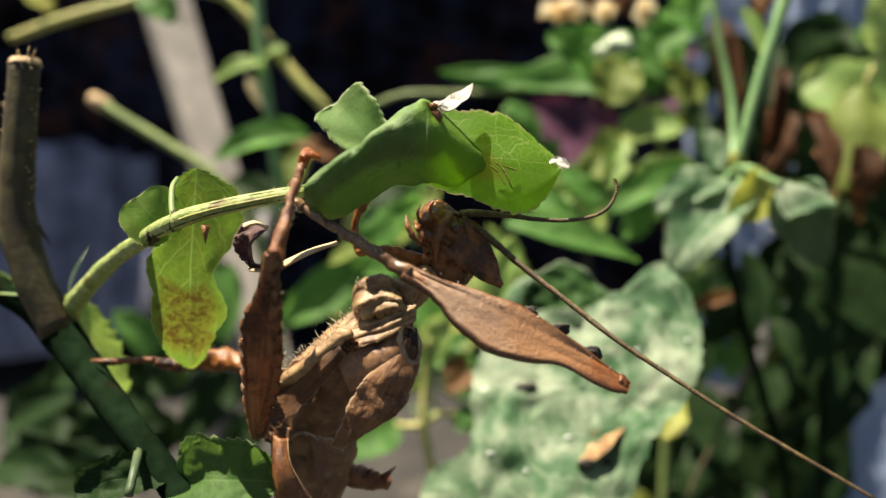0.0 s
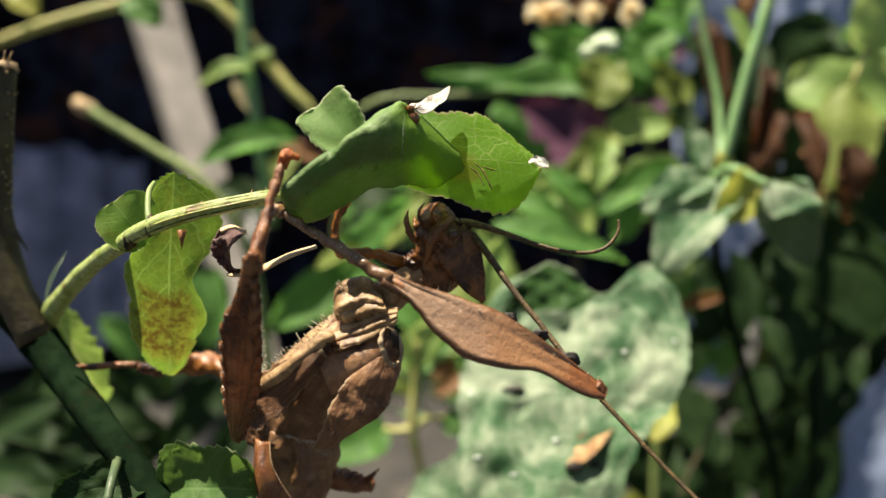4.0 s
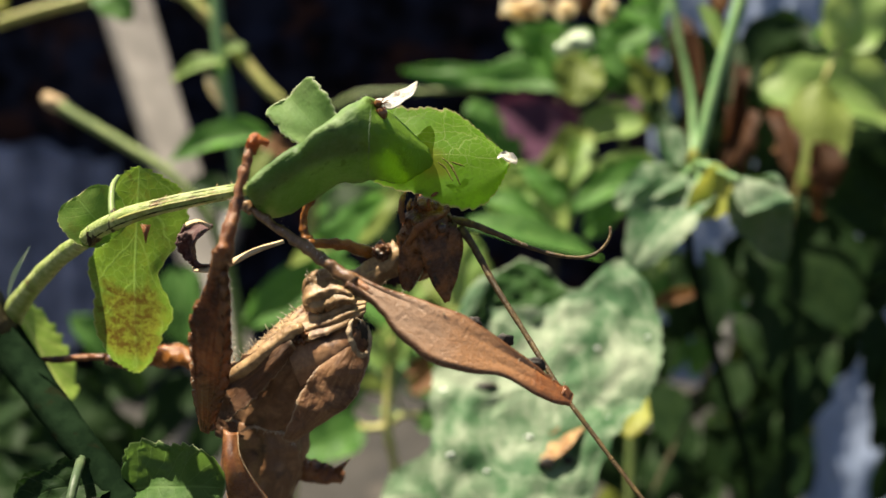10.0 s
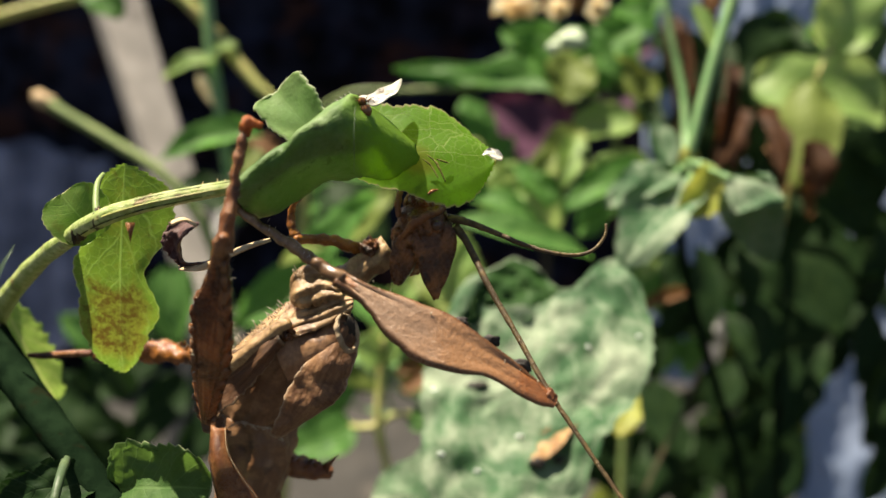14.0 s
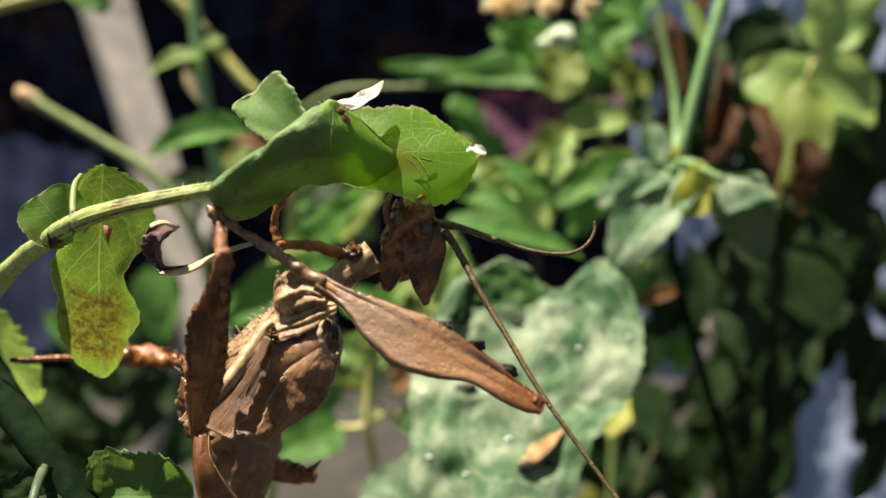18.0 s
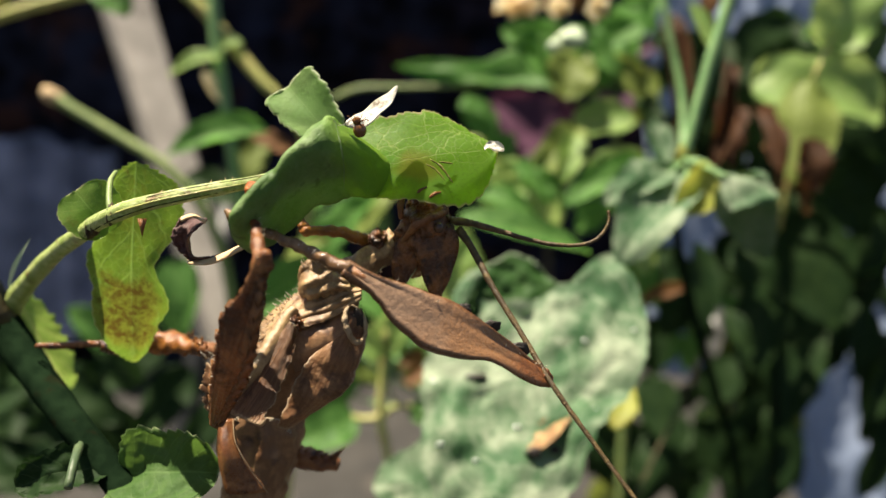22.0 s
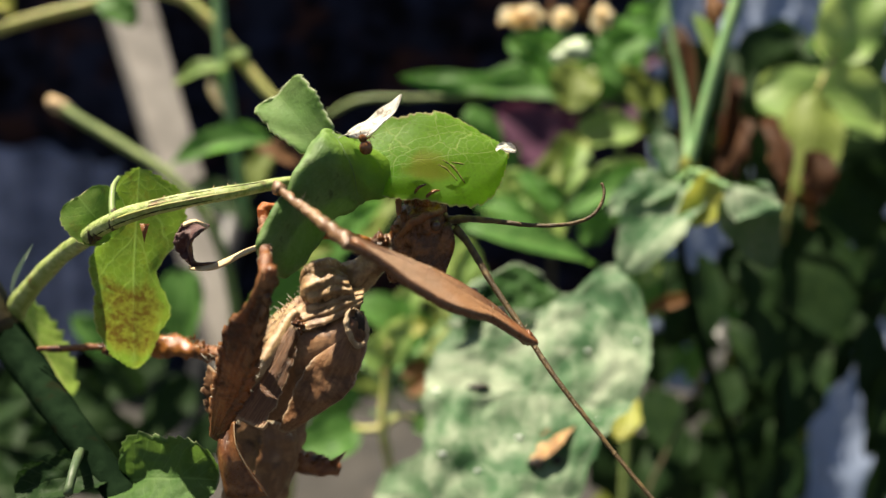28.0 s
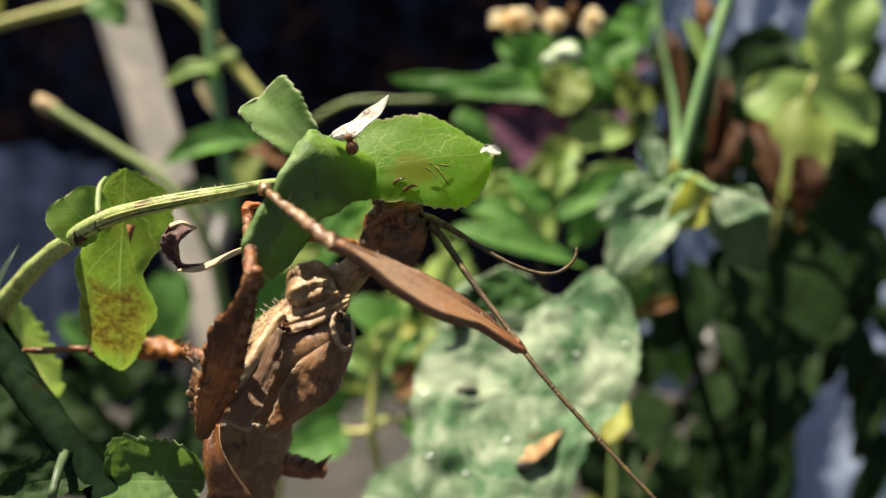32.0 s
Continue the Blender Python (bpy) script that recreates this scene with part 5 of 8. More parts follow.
    foliage(pl, DRY_LEAF, (-2.3, 227.8, 342.0), (-12.7, 224.4, 338.0), 4.84, fold=12, curl=40)
    foliage(pl, YELLOW_LEAF, (-15.0, 225.7, 351.7), (-2.2, 224.8, 355.5), 6.24, fold=12, curl=40)


seedling()


# ---- the mallow with its large mildewed leaf ----
def round_leaf(centre, lobes, face, up, wave, thick=0.0, rings=22, steps=120, dish=0.0, tall=1.0):
    """A broad rounded leaf: lobes are radii in even steps round the petiole."""
    bm = bmesh.new()
    c, z = Vector(centre), Vector(face).normalized()
    y = Vector(up)
    y = (y - z * y.dot(z)).normalized()
    x = y.cross(z)
    n = len(lobes)
    grid, uvs = [], []
    for i in range(steps + 1):
        s = i / steps * n
        k, f = int(s) % n, s - int(s)
        f = f * f * (3 - 2 * f)
        r = lobes[k] + (lobes[(k + 1) % n] - lobes[k]) * f
        r *= 1 + 0.012 * math.sin(i * 1.3) + 0.010 * math.sin(i * 2.9)
        a = 2 * math.pi * i / steps
        row, ur = [], []
        for j in range(rings):
            q = j / (rings - 1)
            p = c + (x * math.cos(a) + y * math.sin(a) * tall) * r * (0.02 + 0.98 * q)
            crease = abs(math.sin(a * 3.5 + 0.4))
            p += z * (wave * (noise.noise(p * 0.11) * 1.3 + 0.8 * noise.noise(p * 0.28) + 0.14 * noise.noise(p * 0.6)) * q + wave * 0.55 * (crease - 0.5) * q + wave * 0.9 * crumpled(p, 0.085) * min(1.0, 3 * q) + dish * q * q)
            row.append(p)
            ur.append((q, i / steps))
        grid.append(row)
        uvs.append(ur)
    skin(bm, grid, uvs, thick)
    return bm


def mallow():
    pl = plant("mallow", (20.0, 122.2, 259.7), "mallow plant with a large pale mildewed leaf", "mallow plant")
    c = (18.5, 141.5, 377.3)
    k = 0.10
    big = part("leaf", round_leaf(c, [k * r for r in (182, 214, 238, 259, 268, 176, 142, 136, 145, 172, 195, 200, 204, 203, 211, 237, 247, 232, 218, 207, 184, 156, 147, 155)], (-0.12, -0.62, 0.78), (0, 0, 1), 2.0, tall=1.22), MILDEW, pl, "large round leaf crinkled and grey with mildew", pivot=c)
    part("curled_lobe", sheet([(4.0, 151.7, 387.2), (6.7, 157.2, 391.6), (10.6, 159.6, 392.9), (16.1, 162.3, 394.6), (20.5, 161.8, 393.3), (23.1, 160.0, 390.7), (26.1, 157.6, 389.7)], [(6.2, 152.2, 384.7), (9.0, 152.0, 384.5), (12.4, 152.2, 384.7), (15.7, 152.3, 385.0), (18.8, 153.0, 385.7), (21.9, 153.9, 387.0), (25.6, 155.4, 388.2)], -1.0, 0.3, 40, 20, 1.2, crumple=1.3, size=0.16, jag=0.5), MALLOW_GREEN, big, "dark green lobe curled over")
    part("pale_margin", sheet([(2.3, 150.3, 386.2), (4.5, 153.6, 390.1), (6.7, 156.4, 392.2), (9.7, 158.8, 393.2)], [(5.1, 149.5, 385.9), (7.1, 152.6, 389.1), (8.8, 155.3, 390.9), (10.9, 157.7, 392.3)], 0.5, 0.3, 26, 10, 0.5, crumple=0.5, jag=0.4), MILDEW, big, "pale mildewed margin of the lobe")
    stem(pl, [(18.7, 143.3, 376.4), (19.2, 147.7, 360.8), (20.2, 146.0, 342.7), (19.9, 142.5, 325.4)], [0.9, 1.0, 1.1, 1.3], OLIVE_DIM, "petiole", True)
    # Flat white beads paint the bright glints on the leaf.
    for c, r in (((25.9, 139.5, 375.9), 0.5), ((15.5, 134.6, 371.3), 0.7), ((7.9, 130.3, 367.1), 0.6), ((29.3, 135.5, 374.3), 0.7), ((30.8, 137.2, 374.4), 0.6), ((1.7, 132.1, 369.3), 0.8), ((0.7, 142.8, 376.0), 0.9), ((28.8, 146.3, 383.0), 0.5), ((38.1, 147.2, 384.8), 0.5)):
        part("glint_bead", blob(Vector(c) + Vector((0, 0.2, -0.05)), r * 0.8, 0.2, r * 0.45, 0.9, 3.0, 3), GLINT, big, "white bead standing in for a glint on the mildewed leaf")
    low = part("leaf", round_leaf((-1.6, 148.4, 350.2), [0.11 * r for r in (90, 80, 95, 70, 85, 92, 80, 90, 70, 85)], (0.1, -0.62, 0.78), (0, 0, 1), 1.6, steps=50, rings=9), MILDEW, pl, "lower pale green leaf")
    stem(pl, [(-1.6, 150.1, 349.0), (5.2, 146.6, 338.3), (16.6, 143.3, 324.6)], [0.7, 0.8, 0.9], STEM, "petiole")
    return pl


mallow()


def husk():
    hk = thing("seed_husk", (20.1, 125.7, 374.1), "curled tan seed husk lying on the mildewed leaf", "seed husk")
    part("shell", sheet([(16.2, 133.7, 369.3), (19.6, 134.9, 372.1), (23.2, 135.7, 373.9), (25.5, 136.2, 374.1)], [(17.0, 129.0, 368.8), (20.0, 129.5, 370.5), (23.3, 131.4, 372.6), (25.3, 133.9, 373.9)], -1.7, 0.25, 30, 16, 0.7, crumple=0.5, size=0.3), HUSK, hk)
    part("seed", blob((18.0, 129.0, 369.4), 1.3, 0.9, 1.0, 0.5), SEED, hk)
    for u, w in (((21.9, 130.4, 369.2), 1.0), ((8.4, 142.5, 377.2), 2.2)):
        sp = thing("dropping", u, "small dark dropping stuck to the mildewed leaf", "dropping", "droppings")
        part("grain", blob(u, w, 0.7, 0.7, 0.35, sub=3), SEED, sp)


husk()


# ---- the rose branch in front ----
ROSE = thing("rose_branch", (-6.4, 88.2, 0.0), "rose branch with cut cane, green shoot and a half-eaten leaf", "rose branch", "rose plants")


def rose():
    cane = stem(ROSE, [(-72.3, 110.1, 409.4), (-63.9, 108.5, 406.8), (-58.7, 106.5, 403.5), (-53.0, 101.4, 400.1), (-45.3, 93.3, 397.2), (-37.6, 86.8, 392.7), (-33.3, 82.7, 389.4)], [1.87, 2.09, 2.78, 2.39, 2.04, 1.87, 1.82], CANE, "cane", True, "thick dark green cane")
    stub = stem(ROSE, [(-62.9, 116.6, 438.0), (-63.4, 114.5, 431.6), (-63.8, 112.1, 424.3), (-63.6, 110.0, 417.8), (-61.5, 107.6, 410.5), (-57.9, 105.4, 403.2)], [2.07, 2.22, 2.30, 2.45, 2.53, 2.61], OLDCANE, "stub", False, "cut-off woody cane stub")
    part("cut_end", stalk([(-62.9, 116.8, 438.5), (-62.9, 116.5, 437.7)], [1.92, 2.22], 12, rough=0.2), CUT, stub)
    for a, d in (((-63.0, 115.7, 438.6), (-0.2, 0, 1.6)), ((-62.1, 115.8, 438.6), (0.6, 0, 1.9)), ((-61.5, 115.8, 438.7), (0.9, 0, 1.4))):
        bm = bmesh.new()
        cone(bm, a, d, 0.18)
        part("fibre", bm, CUT, stub)
    random.seed(4)
    for k in range(46):
        s = random.random()
        a = Vector((-62.9, 116.4, 437.4)).lerp(Vector((-63.5, 109.3, 415.6)), s)
        d = Vector((random.choice((-1, 1)) * random.uniform(0.6, 1), random.uniform(-0.8, 0.2), random.uniform(-0.3, 0.5))).normalized()
        bm = bmesh.new()
        cone(bm, a + d * 2.2, d * random.uniform(0.35, 0.8), 0.14, 4)
        part("prickle", bm, CUT, stub)
    bm = bmesh.new()
    cone(bm, (-60.5, 108.9, 417.3), Vector((-58.5, 108.1, 414.6)) - Vector((-60.5, 108.9, 417.3)), 0.5, 7)
    part("thorn", bm, OLDCANE, stub)
    shoot = stem(ROSE, [(-59.0, 108.7, 402.7), (-55.1, 106.2, 407.8), (-47.5, 100.1, 415.0), (-39.3, 92.6, 421.0), (-33.9, 86.4, 424.6), (-29.4, 84.9, 426.4), (-24.8, 85.2, 427.4), (-19.9, 86.4, 428.1), (-16.0, 90.6, 428.0), (-11.6, 94.6, 427.4)], [1.73, 1.36, 1.15, 1.01, 0.94, 0.80, 0.74, 0.69, 0.64, 0.54], TWIG, "shoot", False, "green arching shoot")
    # Striations along the shoot; the pale ridges also stand in for highlights.
    for dy, dz, m, rr in ((-0.72, 0.55, CUT, 0.09), (-0.96, 0.20, YSTEM, 0.13), (-0.85, -0.45, CANE, 0.07), (-0.40, 0.88, OLDCANE, 0.07)):
        line = [Vector(p) for p in [(-39.3, 92.6, 421.0), (-33.9, 86.4, 424.6), (-29.4, 84.9, 426.4), (-24.8, 85.2, 427.4), (-19.9, 86.4, 428.1), (-16.0, 90.6, 428.0)]]
        rad = [1.01, 0.94, 0.8, 0.74, 0.69, 0.64]
        part("bark_ridge", stalk([p + Vector((0, dy, dz)) * r * 1.02 for p, r in zip(line, rad)], [rr * 0.5, rr, rr * 0.8, rr, rr * 0.7, rr * 0.4], 6, 60, rough=0.8, grain=1.5), m, shoot)
    for c, rx in (((-37.1, 89.9, 422.4), 19), ((-38.0, 90.7, 421.8), 20), ((-33.8, 86.4, 424.7), 19.5)):
        part("node", blob(c, 0.42, 0.06 * rx, 0.06 * rx, 0.35, 1.5), OLDCANE, shoot)
    random.seed(7)
    for k in range(40):
        s = random.random()
        line = spline([(-33.9, 86.6, 425.4), (-29.4, 85.1, 427.1), (-24.8, 85.4, 428.1), (-19.9, 86.7, 428.7)], 40)
        p = line[int(s * 39)]
        bm = bmesh.new()
        cone(bm, p + Vector((0, random.uniform(-0.5, 0.5), -0.12)), (random.uniform(-0.2, 0.2), random.uniform(-0.2, 0.2), random.uniform(0.25, 0.5)), 0.10, 4)
        part("prickle", bm, CUT, shoot)
    bm = bmesh.new()
    cone(bm, (-29.5, 83.4, 425.2), Vector((-29.5, 82.8, 423.3)) - Vector((-29.5, 83.4, 425.2)), 0.5, 7)
    part("thorn", bm, RUST, shoot)
    part("stipule", leaf((-53.5, 100.8, 410.7), (-49.9, 100.8, 417.3), 0.83, fold=30, curl=20, shape=(0.5, 1.0)), BUD, shoot)
    # leaves
    lf = part("leaf", leaf((-34.0, 96.3, 428.3), (-37.3, 97.0, 402.2), 0.0645, fold=2, curl=24, cup=2, wave=6.0, teeth=15, bite=0.06, face=(0.1, -0.85, 0.5), nu=90, nv=19, ragged=0.3,
        prof=((4, 4), (34, 60), (46, 86), (49, 95), (49, 92), (50, 86), (55, 78), (66, 67), (77, 56), (86, 44), (81, 47), (76, 58), (73, 68), (73, 69), (73, 65), (72, 56), (68, 48), (62, 40), (52, 34), (36, 24), (8, 6))), SICK_LEAF, ROSE, "hanging leaf, yellowing with rust-brown spots")
    part("leaf_lobe", leaf((-37.1, 93.9, 420.4), (-40.8, 94.5, 425.2), 7.6, fold=8, curl=25, wave=0.05, teeth=9, bite=0.07, shape=(0.35, 0.28), ragged=0.05, nu=30, nv=11), PALE_ROSE, lf)
    part("petiole", stalk([(-33.4, 85.4, 425.0), (-34.4, 87.8, 425.9), (-35.3, 91.1, 427.2), (-35.4, 93.3, 427.8)], [0.36, 0.34, 0.32, 0.22], 10), OLIVE_STEM, lf)
    part("leaf", leaf((-61.8, 117.7, 404.1), (-55.1, 116.0, 388.4), 8.6, fold=12, curl=20, wave=0.08, teeth=7, bite=0.24, shape=(0.4, 0.4), nu=60), SMALL_LEAF, ROSE, "small toothed leaf")
    part("leaf", leaf((-36.1, 86.5, 392.7), (-23.8, 83.1, 395.0), 11.0, fold=10, curl=55, cup=20, wave=0.10, teeth=11, bite=0.10, shape=(0.35, 0.40), face=(0, -0.75, 0.65), nu=70, nv=41, quilt=2.6, size=0.10), CRINKLED, ROSE, "dark green wrinkled leaf")
    part("leaf", leaf((-37.6, 86.9, 393.7), (-48.0, 84.3, 392.4), 6.6, fold=16, curl=30, wave=0.10, teeth=9, bite=0.14, shape=(0.4, 0.5), face=(0, -0.6, 0.8), nu=50, nv=25, quilt=1.8, size=0.12), SHADED_LEAF, ROSE, "dark green wrinkled leaf, shade put into its colour")
    part("petiole", stalk([(-42.3, 90.3, 394.7), (-39.3, 81.8, 397.7), (-38.8, 78.2, 396.3)], [0.6, 0.5, 0.5], 8), OLIVE_DIM, ROSE)
    part("leaf", leaf((-70.5, 110.9, 408.3), (-62.3, 106.9, 408.3), 3.83, fold=20, curl=20, teeth=4), PALE_LEAF, ROSE)
    # dead, curled leaflet with a pale ribbon
    dl = part("dead_leaflet", sheet([(-27.1, 88.2, 423.8), (-27.9, 87.7, 422.2), (-27.1, 87.1, 420.4), (-25.5, 87.8, 419.1), (-23.1, 89.9, 419.2)], [(-24.9, 91.1, 422.9), (-24.1, 86.1, 423.8), (-25.4, 84.7, 422.6), (-25.5, 86.0, 420.2), (-23.0, 88.8, 419.0)], -1.2, 0.25, 60, 30, 1.3, crumple=0.9, jag=0.5, size=0.5), DEAD_LEAF, ROSE, "dead purple-brown leaflet, curled up")
    part("ribbon", sheet([(-26.5, 87.8, 419.1), (-24.2, 86.8, 419.5), (-22.1, 86.1, 420.5), (-19.2, 85.5, 422.0), (-16.7, 87.7, 422.2)], [(-26.2, 86.7, 419.1), (-23.9, 85.7, 419.3), (-21.8, 85.0, 420.2), (-18.9, 84.4, 421.9), (-16.4, 86.7, 422.3)], 0.3, 0.2, 22, 5, 0.3), CUT, dl, "pale dried ribbon")
    part("rim", sheet([(-26.6, 87.3, 424.2), (-25.1, 86.4, 424.8), (-23.5, 85.3, 424.5)], [(-26.3, 86.2, 424.1), (-24.8, 85.4, 424.8), (-23.2, 84.2, 424.5)], 0.2, 0.2, 10, 4, 0.3), CUT, dl)


rose()


def eaten_leaf():
    """The leaf that the insect feeds on, in pieces that shift as it pulls."""
    blade = part("leaf_blade", leaf((-11.4, 93.2, 429.5), (7.8, 95.3, 429.3), 0.0635, fold=-4, curl=20, cup=-8, wave=9.0, teeth=17, bite=0.05, face=(0.05, -0.8, 0.6), nu=110, nv=25, ragged=0.30,
        prof=((4, 10), (20, 74), (40, 104), (54, 116), (64, 114), (72, 107), (82, 107), (90, 107), (93, 97), (87, 71), (62, 36), (5, 5))), EATEN, ROSE, "bright green sunlit leaf blade", pivot=(-8.1, 92.2, 436.2))
    part("torn_tip", leaf((6.2, 94.0, 430.0), (8.3, 93.2, 429.4), 1.36, fold=10, curl=20, wave=0.35, ragged=0.5, nu=24, face=(0.1, -0.45, 0.9)), FLAKE, blade)
    # Olive streaks painting the foreleg's shadow as it shows through the blade.
    for a, r in (([(0.1, 93.0, 429.9), (1.0, 92.7, 429.2), (1.5, 92.2, 428.4), (2.1, 91.7, 427.2)], 0.13), ([(-0.4, 92.8, 429.5), (0.5, 92.6, 428.8), (1.3, 91.8, 427.6)], 0.10), ([(1.0, 92.9, 429.5), (2.6, 93.2, 428.9)], 0.09)):
        part("shadow_streak", stalk(a, [r * 0.4, r, r, r * 0.4], 6, 20, rough=0.6, grain=2.0), LEG_SHADOW, blade, "olive-brown streak for the foreleg's shadow on the leaf")
    flap = part("leaf_flap", sheet([(-19.3, 85.8, 427.5), (-18.2, 83.8, 429.8), (-16.8, 83.8, 431.1), (-15.1, 84.6, 432.1), (-13.4, 85.5, 433.1), (-11.8, 86.4, 434.4), (-10.2, 87.3, 435.6), (-8.6, 88.2, 436.6), (-7.5, 88.8, 436.9), (-6.7, 90.0, 435.9), (-5.0, 91.9, 434.3), (-3.3, 92.9, 432.4), (-1.6, 93.5, 430.6)], [(-19.1, 86.4, 426.2), (-17.9, 86.5, 425.0), (-16.2, 87.1, 425.1), (-14.3, 88.0, 426.3), (-12.3, 88.9, 427.4), (-10.4, 89.4, 428.0), (-9.0, 89.6, 428.1), (-7.9, 89.7, 428.2), (-6.8, 90.0, 428.2), (-5.0, 90.6, 427.7), (-3.2, 91.6, 428.0), (-1.9, 92.7, 428.7), (-1.2, 93.4, 429.5)], 4.8, 0.5, 100, 34, 0.9, toward=(-0.25, -0.90, 0.40), crumple=0.25, size=0.22, jag=0.25), FOLDED_SHADED, ROSE, "leaf flap folded down, matt underside outward, its shade in the colour", pivot=(-8.0, 90.2, 436.5))
    part("midrib", stalk([(-7.1, 86.2, 436.2), (-7.1, 83.5, 434.4), (-7.2, 83.3, 432.0), (-7.6, 86.4, 429.5)], [0.02, 0.03, 0.03, 0.02], 6), OLIVE_DIM, flap)
    lobe = part("leaf_lobe", leaf((-11.9, 97.2, 429.6), (-17.6, 101.3, 435.3), 7.65, fold=8, curl=22, wave=0.05, teeth=8, bite=0.08, shape=(0.35, 0.16), face=(0, -0.9, 0.35), nu=60, nv=15, thick=0.25), LOBE_UNDER, ROSE, pivot=(-15.8, 101.7, 436.7))
    fl = part("dry_flake", leaf((-6.7, 90.7, 436.2), (-2.8, 97.5, 437.3), 2.11, fold=10, curl=-50, wave=0.35, shape=(0.5, 0.6), face=(-0.3, -0.8, 0.5), nu=24, thick=0.12), FLAKE, ROSE, "papery white dry flake", pivot=(-6.7, 90.7, 436.2))
    b, t = Vector((-6.7, 90.7, 436.2)), Vector((-2.8, 97.5, 437.3))
    for k in range(5):
        q = b + Vector((-1.2 - 0.5 * k, 0.3 * k - 0.6, 0.9 - 0.35 * k))
        part("silk", stalk([b.lerp(t, 0.12 * k), b.lerp(q, 0.5) + Vector((0, 0, -0.25)), q], [0.02, 0.02, 0.02], 4), FLAKE, fl, "fine white silk thread")
    return blade, flap, lobe, fl


LEAF_BLADE, LEAF_FLAP, LEAF_LOBE, DRY_FLAKE = eaten_leaf()


# ---- the small spider on the leaf ----
def spider():
    c = Vector((-6.3, 88.8, 435.3))
    sp = thing("small_spider", c, "tiny amber spider clinging under the dry flake", "spider")
    part("abdomen", blob(c, 0.70, 0.70, 0.76, 0.08), GLOSS, sp)
    part("head", blob(c + Vector((-0.3, 0.1, 0.95)), 0.45, 0.45, 0.45, 0.1), GLOSS, sp)
    for k in range(8):
        a = -2.4 + 0.7 * k
        h = c + Vector((-0.2 + 0.2 * math.cos(a), -0.25, 0.85))
        knee = h + Vector((0.75 * math.cos(a), -0.2 + 0.15 * math.sin(3 * a), 0.45 + 0.2 * math.sin(a)))
        part("leg", stalk([h, knee, knee + Vector((0.35 * math.cos(a), 0.1, 0.5 * math.sin(a) - 0.15))], [0.05, 0.04, 0.025], 5), GLOSS, sp)
    return sp


SPIDER = spider()

# ---- the leaf insect ----
INSECT = thing("leaf_insect", (-19.1, 95.8, 408.3), "brown spiny leaf insect hanging among the rose leaves, feeding", "leaf insect")


def spines(parent, material, a, b, count, d, lo, hi, r=0.16, seed=1, spread=0.5):
    random.seed(seed)
    for k in range(count):
        p = Vector(a).lerp(Vector(b), (k + random.random() * 0.7) / count) + Vector((random.uniform(-1, 1), random.uniform(-1, 1), random.uniform(-1, 1))) * spread
        bm = bmesh.new()
        cone(bm, p, (Vector(d) + Vector((random.uniform(-0.4, 0.4), random.uniform(-0.4, 0.4), random.uniform(-0.3, 0.3)))) * random.uniform(lo, hi), r, 5)
        part("spine", bm, material, parent)


def fuzz(parent, material, line, count, d, lo, hi, r=0.045, seed=1, spread=0.4):
    """Fine hairs, too many to count, along a line."""
    random.seed(seed)
    pts = spline(line, 40)
    bm = bmesh.new()
    for k in range(count):
        p = pts[random.randrange(40)] + Vector([random.uniform(-spread, spread) for _ in range(3)])
        q = (Vector(d) + Vector([random.uniform(-0.6, 0.6) for _ in range(3)])).normalized()
        cone(bm, p, q * random.uniform(lo, hi), r, 3)
    return tagged(part("fuzz", bm, material, parent), kind="stuff")


